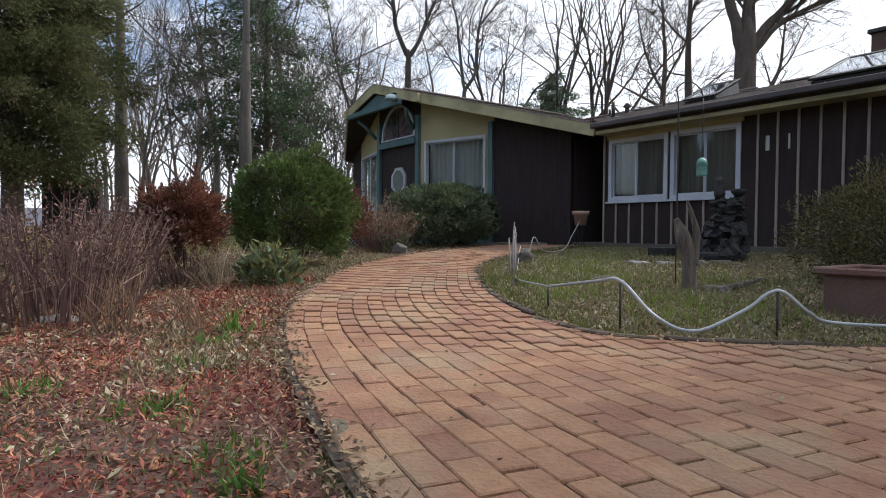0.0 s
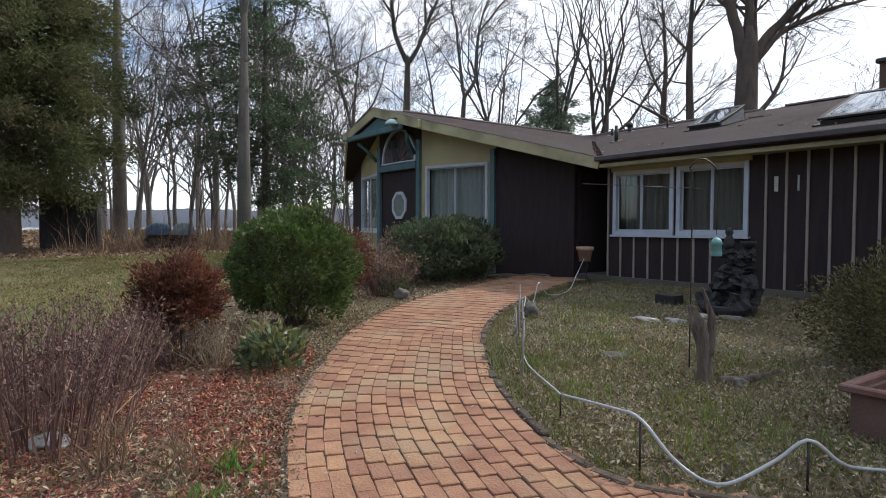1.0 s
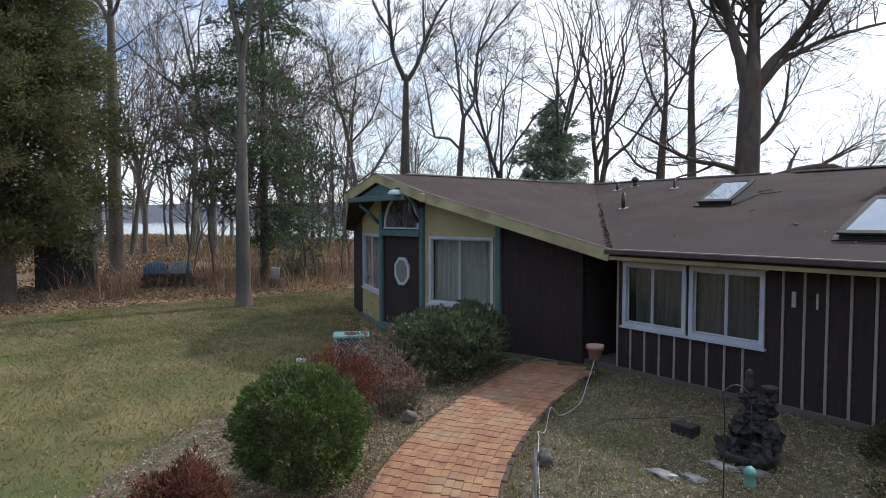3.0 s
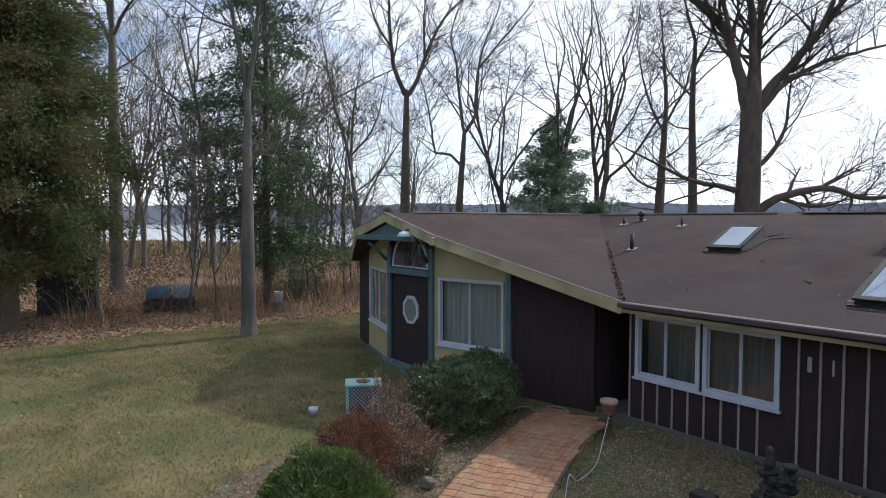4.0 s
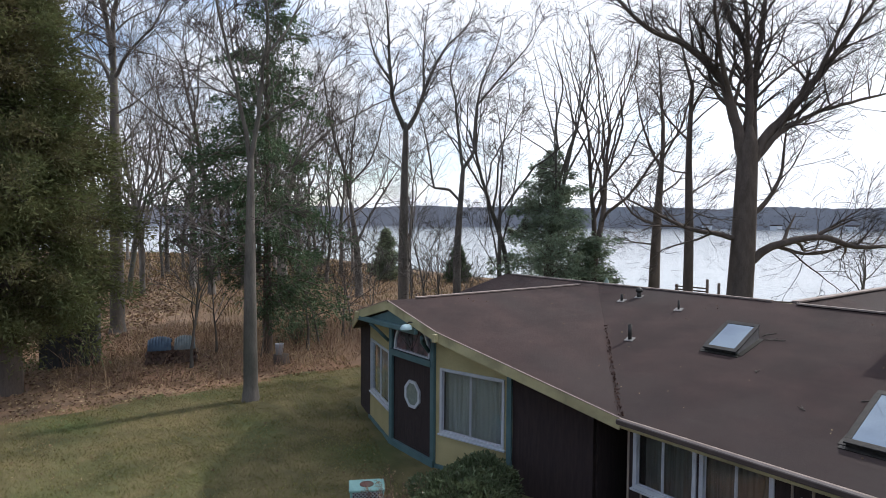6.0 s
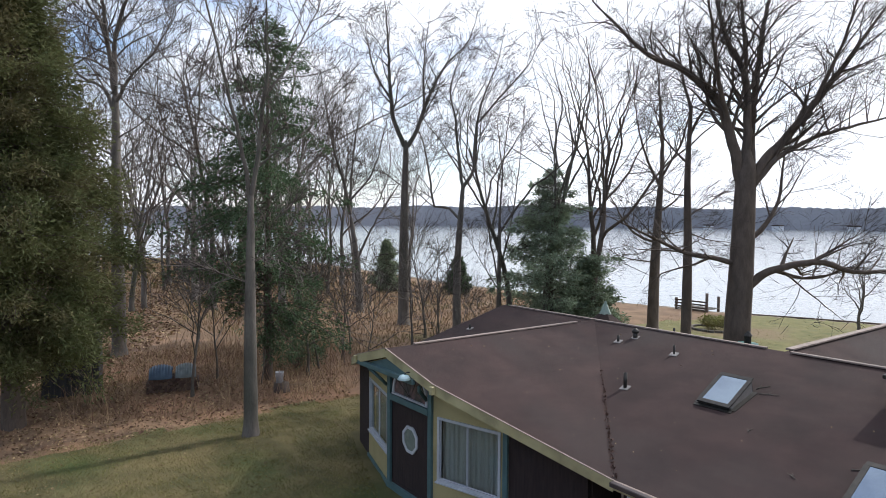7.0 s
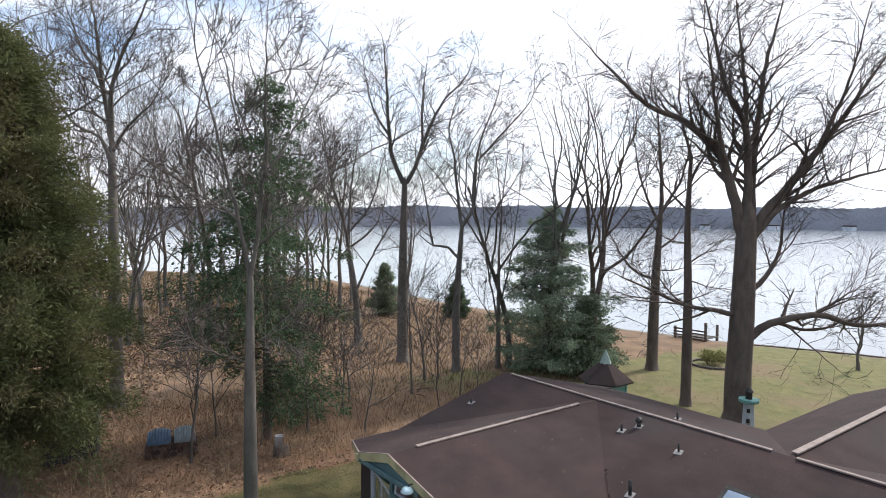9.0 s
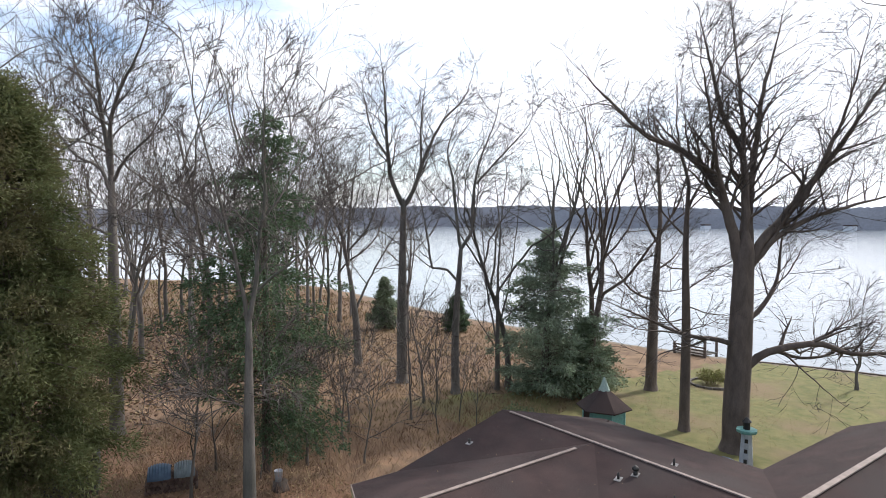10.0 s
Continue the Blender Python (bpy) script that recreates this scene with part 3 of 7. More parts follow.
arch.matrix_parent_inverse = house.matrix_world.inverted()
arch["label"] = "half-round leaded window with teal surround"
ac = Vector((-12.34, 7.74, 2.65))


def arc(r, y, n=20, squash=1.06):
    return [Vector((ac.x + r * math.cos(math.pi * k / n), y, ac.z + r * squash * math.sin(math.pi * k / n))) for k in range(n + 1)]


def arch_ring(name, r0, r1, y0, y1, m, label=""):
    v = arc(r0, y0) + arc(r1, y0) + arc(r0, y1) + arc(r1, y1)
    n = 21
    f = []
    for k in range(20):
        f += [(k, k + 1, n + k + 1, n + k), (k, 2 * n + k, 2 * n + k + 1, k + 1), (n + k, n + k + 1, 3 * n + k + 1, 3 * n + k)]
    return meshed(name, v, f, m, arch, label)


arch_ring("arch_rim", 0.73, 0.675, 7.73, 7.80, M_WHITE, "pale arched rim")
M_LEADED = mat("leaded_art_glass", (0.025, 0.026, 0.028), (0.10, 0.10, 0.11), 5.5, 0.08, 0.05, c=(0.18, 0.12, 0.13), big=3.0)
meshed("arch_pane", arc(0.68, 7.77), [tuple(range(21))], M_LEADED, arch, "milky blue and white leaded glass")
for k in range(1, 6):
    a = math.pi * k / 6
    tube("lead_bar", [(ac.x, 7.765, ac.z + 0.02), (ac.x + 0.6 * math.cos(a), 7.765, ac.z + 0.63 * math.sin(a))], 0.008, M_DARKMETAL, arch, sides=5)
boxed("arch_sill", M_WHITE, arch, (ac.x, 7.75, ac.z - 0.012), (1.46, 0.07, 0.035))
# canopy cheeks and lamp under the apex
for sx in (-1, 1):
    cx = RX + sx * 1.0
    tube("bracket", [(RX + sx * 0.86, 7.78, 2.75), (RX + sx * 0.95, 7.5, 3.05), (RX + sx * 1.1, 7.40, 3.18)], 0.045, M_TEAL, house, "curved teal bracket", sides=6)
# truss of the projecting hood: a tie beam and the boarded triangle over it
strip("tie_beam", (-13.95, 7.27, 3.30), (-11.45, 7.27, 3.30), 0.10, 0.12, M_TEAL, "teal painted tie beam of the hood")
gv = [(-13.45, 7.30, 3.36), (-11.55, 7.30, 3.36), (RX, 7.30, 3.63)]
meshed("gable_board", gv + [(v[0], v[1] + 0.04, v[2]) for v in gv], [(0, 1, 2), (5, 4, 3), (0, 3, 4, 1), (1, 4, 5, 2), (2, 5, 3, 0)], M_TEAL, house, "teal painted board under the gable")
# end blocks where the hood steps out over the long eaves
for ex, ey in ((-10.78, 7.27), (-13.92, 7.2)):
    boxed("fascia_end", M_FASCIA, house, (ex, ey, gable_h(ex, 0) - 0.10), (0.10, 0.10, 0.17), 0.1, 0.012, "cream painted end of the hood board")
floodlight = new("floodlight")
floodlight.parent = house
floodlight.matrix_parent_inverse = house.matrix_world.inverted()
floodlight["label"] = "pale blue bell-shaped entrance light"
lathe("lamp_shade", [(0.04, 0.10), (0.10, 0.08), (0.15, 0.0), (0.135, -0.01)], mat("pale_enamel", (0.45, 0.62, 0.66), (0.55, 0.7, 0.73), 6, 0.4, 0.05), floodlight, (-11.6, 7.12, 3.36), 14)
tube("lamp_arm", [(-11.6, 7.12, 3.44), (-11.6, 7.18, 3.5), (-11.6, 7.34, 3.48)], 0.015, M_DARKMETAL, floodlight, sides=6)

# street wall with two windows and battens
P0, P1 = (-7.28, 8.93), (XR - 0.3, 8.93)
wall("wall", P0, P1, Z0, [(0.14, 1.32, 1.04, 2.12), (1.37, 2.52, 1.04, 2.12)], M_SIDING, top=2.24, label="dark stained board wall with pale battens")
window(P0, P1, 0.14, 1.32, 1.04, 2.12, "white sliding window with drawn brown curtain", M_CURTAIN2, mull=0.47, casing=0.07)
window(P0, P1, 1.37, 2.52, 1.04, 2.12, "white sliding window with drawn brown curtain", M_CURTAIN2, mull=0.5, casing=0.07)
board("trim", P0, P1, 0.10, 2.56, 2.121, 2.19, 0.002, 0.03, M_FASCIA)
for u in [0.02] + [0.29 + 0.274 * k for k in range(8)]:
    board("batten", P0, P1, u, u + 0.035, 0.27, 2.19 if u < 0.1 else 1.0, 0.002, 0.022, M_BATTEN)
for k in range(40):
    u = 2.745 + 0.274 * k
    if u < 13:
        board("batten", P0, P1, u, u + 0.035, 0.27, 2.19, 0.002, 0.022, M_BATTEN)
# figures of the house number, as plain bars
for u in (2.90, 3.19):
    board("number_plate", P0, P1, u - (0.028 if u < 3 else 0.014), u + (0.028 if u < 3 else 0.014), 1.66, 1.87, 0.003, 0.018, mat("dull_brass", (0.42, 0.40, 0.36), (0.5, 0.48, 0.44), 8, 0.4, 0.05, metal=0.4), label="plain pale metal bar")

# entry recess
wall("wall", (BR2[0] + 0.02, BR2[1] + 1.5), (-7.28, BR2[1] + 1.5), Z0, [], M_SIDING, top=2.24, label="recessed dark entry wall")
wall("wall", (BR2[0], BR2[1] + 0.14), (BR2[0], BR2[1] + 1.64), Z0, [], M_SIDING, top=2.24)
wall("wall", (-7.14, 10.4), (-7.14, 9.07), Z0, [], M_SIDING, top=2.24)
screen = new("screen_door")
screen.parent = house
screen.matrix_parent_inverse = house.matrix_world.inverted()
screen["label"] = "dark brown entry door with a mid rail"
E0 = (BR2[0], BR2[1] + 1.5)
E1 = (-7.28, BR2[1] + 1.5)
for u0, u1, z0, z1 in ((0.03, 0.10, 0.3, 2.2), (0.53, 0.60, 0.3, 2.2), (0.10, 0.53, 1.05, 1.14), (0.10, 0.53, 0.3, 0.42), (0.10, 0.53, 2.1, 2.2)):
    board("door_frame", E0, E1, u0, u1, z0, z1, 0.004, 0.04, mat("brown_door_paint", (0.15, 0.105, 0.085), (0.2, 0.14, 0.115), 5, 0.5, 0.1), screen)
# closing walls behind
wall("wall", (CORL[0] + 0.4, 19.7), (CORL[0] + 0.4, 9.4), Z0, [], M_SIDING, top=2.6)
wall("wall", (XR - 0.3, 19.7), (CORL[0] + 0.4, 19.7), Z0, [], M_SIDING, top=2.4)
wall("wall", (XR - 0.3, 8.93), (XR - 0.3, 19.7), Z0, [], M_SIDING, top=2.4)
wall("wall", (-9.8, 27), (-9.8, 19.9), Z0, [], M_SIDING, top=2.5)
boxed("floor_slab", M_INTERIOR, house, (-4, 14.2, 0.27), (24, 10.6, 0.1))
for (p, q) in ((P0, P1),):
    board("room_back", p, q, 0, 15, 0.3, 2.24, -1.6, 0.05, M_INTERIOR)
board("room_back", A0, A1, -1.8, 3.6, 0.3, 2.7, -2.2, 0.05, M_INTERIOR)


def main_frame(x, y):
    """A frame on the street slope: x along the eave, y up the slope, z off it."""
    a = math.atan(SM)
    return Matrix.Translation((x, y, main_h(x, y))) @ Matrix.Rotation(a, 4, "X")


def skylight(x, y, w, h):
    s = new("skylight")
    s.parent = house
    s.matrix_parent_inverse = house.matrix_world.inverted()
    s["label"] = "raised skylight with dark curb and bright glass"
    F = main_frame(x, y)
    rise, low = 0.18, 0.06

    def wedge(bm):
        """Lifts what stands over the roof towards the upper side."""
        for v in bm.verts:
            if v.co.z > 0.02:
                v.co.z += rise * (v.co.y / h + 0.5)
        bm.transform(F)
        return bm
    for cx, cy, sx, sy in ((0, -h / 2, w, 0.06), (0, h / 2, w, 0.06)):
        part("curb", wedge(box(bmesh.new(), cx, cy, low / 2 - 0.02, sx, sy, low + 0.04)), M_DARKMETAL, s)
    for cx in (-w / 2, w / 2):
        part("curb", wedge(box(bmesh.new(), cx, 0, low / 2 - 0.02, 0.05, h - 0.06, low + 0.04)), M_LEAD, s, "pale metal cheek")
    for cx, cy, sx, sy in ((0, -h / 2, w + 0.06, 0.10), (0, h / 2, w + 0.06, 0.10), (-w / 2, 0, 0.085, h - 0.10), (w / 2, 0, 0.085, h - 0.10)):
        part("skylight_frame", wedge(box(bmesh.new(), cx, cy, low + 0.035, sx, sy, 0.03, 0, 0.004)), M_DARKMETAL, s)
    part("skylight_pane", wedge(box(bmesh.new(), 0, 0, low + 0.035, w - 0.085, h - 0.10, 0.012)), M_SKYGLASS, s, "bright reflecting pane")
    for cx, cy, sx, sy in ((0, -h / 2 - 0.06, w + 0.16, 0.08), (-w / 2 - 0.07, 0, 0.09, h), (w / 2 + 0.07, 0, 0.09, h)):
        part("flashing", box(bmesh.new(), cx, cy, 0.012, sx, sy, 0.010, 0, 0, F), M_DARKMETAL, s)


M_SKYGLASS = mat("skylight_glass", (0.17, 0.22, 0.29), (0.23, 0.29, 0.36), 2, 0.03, 0.0, coat=0.5)
M_SKYGLASS.node_tree.nodes["Principled BSDF"].inputs["Metallic"].default_value = 0.85
skylight(-7.05, 11.98, 0.62, 0.92)
skylight(-3.55, 10.05, 1.0, 1.25)


def vent(x, y, h, r, cap=False):
    v = new("roof_vent")
    v.parent = house
    v.matrix_parent_inverse = house.matrix_world.inverted()
    v["label"] = "dark plumbing vent pipe with pale flashing"
    z = main_h(x, y)
    lathe("pipe", [(r, -0.05), (r, h), (r * 0.8, h), (r * 0.8, h - 0.03)], M_DARKMETAL, v, (x, y, z), 12)
    part("flashing", box(bmesh.new(), 0, 0, 0.012, 0.19, 0.21, 0.012, 0.2, 0, main_frame(x, y)), M_LEAD, v, "pale metal flashing")
    if cap:
        lathe("vent_cap", [(r * 1.5, h), (r * 1.6, h + 0.05), (r * 0.5, h + 0.12)], M_DARKMETAL, v, (x, y, z), 12)


vent(-9.06, 11.38, 0.35, 0.042)
vent(-10.85, 13.45, 0.18, 0.035)
vent(-10.6, 13.85, 0.14, 0.06, True)
vent(-9.12, 13.35, 0.24, 0.025)
vent(-10.42, 15.37, 0.2, 0.03)
vent(-15.84, 12.4, 0.15, 0.04)
# chimney
chimney = new("chimney")
chimney.parent = house
chimney.matrix_parent_inverse = house.matrix_world.inverted()
chimney["label"] = "dark brick chimney"
part("stack", box(bmesh.new(), -4.15, 13.1, 3.45, 0.75, 0.75, 1.2, 0, 0.01), mat("dark_chimney_brick", (0.09, 0.05, 0.04), (0.14, 0.08, 0.06), 9, 0.9, 0.4), chimney)
part("chimney_cap", box(bmesh.new(), -4.15, 13.1, 4.07, 0.85, 0.85, 0.08, 0, 0.015), M_DARKMETAL, chimney)
# debris in the valley
rv = random.Random(3)
lv = []
for k in range(300):
    t = 0.25 + 0.75 * rv.random() ** 0.8
    x = RX + (CORR[0] - RX) * (0.25 + 0.75 * t) + rv.gauss(0, 0.022)
    y = RY + (CORR[1] - RY) * (0.25 + 0.75 * t) + rv.gauss(0, 0.022)
    lv.append((x, y, roof_z(x, y) + 0.02))
M_DEADLEAF = mat("dead_leaves", (0.20, 0.125, 0.075), (0.34, 0.24, 0.15), 3, 0.9, 0.1, spread=0.8)
r2 = np.random.default_rng(5)
M_VALLEY = mat("wet_rusty_leaves", (0.060, 0.030, 0.024), (0.115, 0.060, 0.044), 3, 0.9, 0.1, spread=0.6)
vl = quads("valley_leaves", leaf_quads(np.array(lv), np.tile([0.2, 0.1, 0.15], (len(lv), 1)), 0.05, 0.028, r2), M_VALLEY)
tagged(vl, "brown dead leaves caught in the roof valley", "leaf litter", kind="stuff")

# small leaf scraps on the roof
rs = []
for k in range(130):
    x, y = rv.uniform(-16, -2), rv.uniform(8.6, 14.3)
    if roof_z(x, y) > 2.2 and y > 8.6 + 0.12 * max(0, x + 7):
        rs.append((x, y, roof_z(x, y) + 0.015))
tagged(quads("roof_leaves", leaf_quads(np.array(rs), np.tile([0.2, 0.1, 0.05], (len(rs), 1)), 0.04, 0.022, r2), M_DEADLEAF), "scattered dead leaves on the roof", "leaf litter", kind="stuff")

# fallen twigs on the street slope
for tx, ty, ta, tl in ((-4.35, 10.75, 0.5, 0.55), (-4.15, 10.95, -0.3, 0.4), (-3.2, 11.3, 1.1, 0.35), (-6.75, 12.55, 0.9, 0.3), (-6.6, 12.4, 0.3, 0.35), (-4.9, 10.1, 2.2, 0.14), (-6.1, 11.0, 1.4, 0.12)):
    tw = empty("fallen_twig", (tx, ty, main_h(tx, ty)), "dark fallen twig lying on the shingles", "twig", "fallen twigs")
    ends = [(tx + math.cos(ta) * tl * u + 0.03 * math.sin(7 * u + ta), ty + math.sin(ta) * tl * u) for u in (0, 0.35, 0.7, 1.0)]
    tube("twig_stem", [(x, y, main_h(x, y) + 0.016 + 0.02 * math.sin(3 * k)) for k, (x, y) in enumerate(ends)], [0.010, 0.009, 0.007, 0.004], M_BARK, tw, sides=5)
    bx_, by_ = ends[1]
    ex_, ey_ = bx_ + math.cos(ta + 0.8) * tl * 0.4, by_ + math.sin(ta + 0.8) * tl * 0.4
    tube("side_twig", [(bx_, by_, main_h(bx_, by_) + 0.02), (ex_, ey_, main_h(ex_, ey_) + 0.03)], [0.006, 0.003], M_BARK, tw, sides=4)

# ---- trees ----
def grow(rng, start, aim, length, radius, level, out, top, bend=0.18, gravity=0.05, kids=5, shrink=0.62, cut=0.006):
    """A branch as a bent tapered line, with its own branches; collected in out by thickness."""
    n = max(3, int(length / (0.55 if level < 2 else 0.35)))
    n = min(n, 14)
    if level >= 3:
        n = (min(n, 5), 3, 2)[min(level, 5) - 3]
        kids = min(kids, (5, 3, 2)[min(level, 5) - 3])
    p, d = Vector(start), Vector(aim).normalized()
    pts, rad = [p.copy()], [radius]
    for i in range(n):
        b = bend if level < 3 else bend * 0.75
        d = (d + Vector((rng.gauss(0, b), rng.gauss(0, b), rng.gauss(0, b * 0.8) + gravity))).normalized()
        p = p + d * (length / n)
        pts.append(p.copy())
        rad.append(max(radius * (1 - 0.82 * (i + 1) / n), cut * (1.0 if level < 4 else 0.62)))
    out.append((pts, rad, level))
    if level >= top:
        return
    for k in range(kids):
        t = 0.25 + 0.72 * (k + rng.random()) / kids
        i = min(int(t * n), n - 1)
        q = pts[i].lerp(pts[i + 1], t * n - i)
        dd = (pts[i + 1] - pts[i]).normalized()
        side = dd.cross(Vector((rng.gauss(0, 1), rng.gauss(0, 1), rng.gauss(0, 1))))
        side.normalize()
        a = rng.uniform(0.5, 1.05) if level < 3 else rng.uniform(0.4, 0.95)
        nd = dd * math.cos(a) + side * math.sin(a)
        nd.z += 0.12
        grow(rng, q, nd, length * shrink * rng.uniform(0.55, 1.25) * (1.15 - 0.45 * t), max(rad[i] * 0.55, cut * (1.0 if level < 3 else 0.7)), level + 1, out, top, bend * 1.1, gravity, kids, shrink, cut)


def tree_mesh(name, branches, m, parent, low, high, label=""):
    verts, faces = [], []
    for pts, rad, level in branches:
        if low <= level <= high:
            tube_data(pts, rad, 9 if level == 0 else 6 if level == 1 else 4 if level == 2 else 3, verts, faces, cap=False)
    return meshed(name, verts, faces, m, parent, label, True)


def bare_tree(seed, x, y, height, radius, lean=(0, 0), fork=0.45, limbs=6, spread=0.85, top=4, kids=5, bark=None, label="tall bare deciduous tree with grey bark", crooked=0.06, first=None, shrink=0.62):
    """A leafless tree: a flared trunk that forks into limbs, with branches down to twigs."""
    rng = random.Random(seed)
    z = float(ground_z(np.float64(x), np.float64(y)))
    t = empty("tree", (x, y, z), label, "tree", "bare trees")
    bark = bark or M_BARK
    pts, rad = [Vector((x, y, z - 0.15))], [radius * 1.55]
    d = Vector((lean[0], lean[1], 1)).normalized()
    p = Vector((x, y, z + 0.35))
    n = 12
    trunk_len = height * (0.78 if fork > 0.6 else 0.62)
    pts.append(p.copy())
    rad.append(radius * 1.1)
    for i in range(n):
        d = (d + Vector((rng.gauss(0, crooked), rng.gauss(0, crooked), 0.05))).normalized()
        p = p + d * (trunk_len / n)
        pts.append(p.copy())
        f = (i + 1) / n
        rad.append(radius * (1 - 0.72 * f))
    out = [(pts + [p + d * 0.6], rad + [0.01], 0)]
    for k in range(limbs):
        f = fork + (0.98 - fork) * (k + 0.3 * rng.random()) / max(limbs - 1, 1)
        f = min(f, 0.99)
        i = min(int(f * (len(pts) - 1)), len(pts) - 2)
        q = pts[i].lerp(pts[i + 1], f * (len(pts) - 1) - i)
        a = 2.4 * k + rng.uniform(-0.5, 0.5)
        tilt = spread * rng.uniform(0.6, 1.2) * (1.25 - 0.5 * f)
        nd = Vector((math.cos(a) * math.sin(tilt), math.sin(a) * math.sin(tilt), math.cos(tilt)))
        grow(rng, q, nd, (height - (q.z - z)) * rng.uniform(0.65, 1.0), rad[i] * 0.62, 1, out, top, 0.16, 0.045, kids, shrink, 0.0095)
    for limb in first or ():
        grow(rng, limb[0], limb[1], limb[2], limb[3], 1, out, top, limb[4], limb[5], kids, shrink)
    finish_tree(t, out, bark)
    return t


def finish_tree(t, out, bark):
    tree_mesh("trunk", out, bark, t, 0, 0)
    verts, faces, mats = [], [], []
    for pts, rad, level in out:
        if level:
            tube_data(pts, rad, 6 if level == 1 else 4 if level == 2 else 3 if level == 3 and rad[0] > 0.012 else 2, verts, faces, cap=False)
            mats += [0 if level < 3 else 1] * (len(faces) - len(mats))
    crown = meshed("crown", verts, faces, [bark, M_TWIG], t, smooth=True)
    crown.data.polygons.foreach_set("material_index", mats)
    crown["kind"] = "stuff"


ACROSS = Vector((0.6, 0.8, 0))
DEEP = Vector((-0.8, 0.6, 0))


def planned_tree(seed, x, y, trunk, limbs, label, bark=None, kids=9, reach=3.2, top=5, stout=0.76):
    """A leafless tree with its main limbs laid out: rows of (across, up) from its foot, with a start thickness."""
    rng = random.Random(seed)
    z = float(ground_z(np.float64(x), np.float64(y)))
    t = empty("tree", (x, y, z), label, "tree", "bare trees")
    bark = bark or M_BARK
    foot = Vector((x, y, z))
    out = []

    def spatial(rows, slope):
        return smooth_line([foot + ACROSS * u + DEEP * (slope * (w - rows[0][1]) + slope * 0.5 * abs(u - rows[0][0])) + Vector((0, 0, w)) for u, w in rows], 0.45)
    rows, r0, r1 = trunk
    pts = [foot + Vector((0, 0, -0.15))] + spatial(rows, 0.0)
    rad = [r0 * 1.9, r0 * 1.25] + [r0 + (r1 * 0.62 - r0) * (i / (len(pts) - 3)) ** 1.4 for i in range(len(pts) - 2)]
    pts.append(pts[-1] + (pts[-1] - pts[-2]).normalized() * 2.2 * rad[-1])
    rad.append(rad[-1] * 0.3)
    out.append((pts, rad, 0))
    for rows, r in limbs:
        pts = spatial(rows, rng.uniform(-0.35, 0.35))
        pts = [q + Vector((rng.gauss(0, 0.05), rng.gauss(0, 0.05), rng.gauss(0, 0.04))) * (0.4 if i else 0.0) for i, q in enumerate(pts)]
        n = len(pts)
        rad = [max(r * stout * (1 - i / (n - 1)) ** 0.9, 0.014) for i in range(n)]
        out.append((pts, rad, 1))
        long = sum((b - a).length for a, b in zip(pts, pts[1:]))
        count = max(5, int(1.25 * kids * long / 8))
        for k in range(count):
            f = 0.16 + 0.82 * (k + rng.random()) / count
            i = min(int(f * (n - 1)), n - 2)
            d = (pts[i + 1] - pts[i]).normalized()
            side = d.cross(Vector((rng.gauss(0, 1), rng.gauss(0, 1), rng.gauss(0, 1)))).normalized()
            a = rng.uniform(0.5, 1.1)
            nd = d * math.cos(a) + side * math.sin(a) + Vector((0, 0, 0.15))
            grow(rng, pts[i], nd, reach * rng.uniform(0.5, 1.25) * (1.2 - 0.5 * f), max(rad[i] * 0.52, 0.02), 2, out, top, 0.15, 0.025, 6, 0.66, 0.0115)
    finish_tree(t, out, bark)
    return t


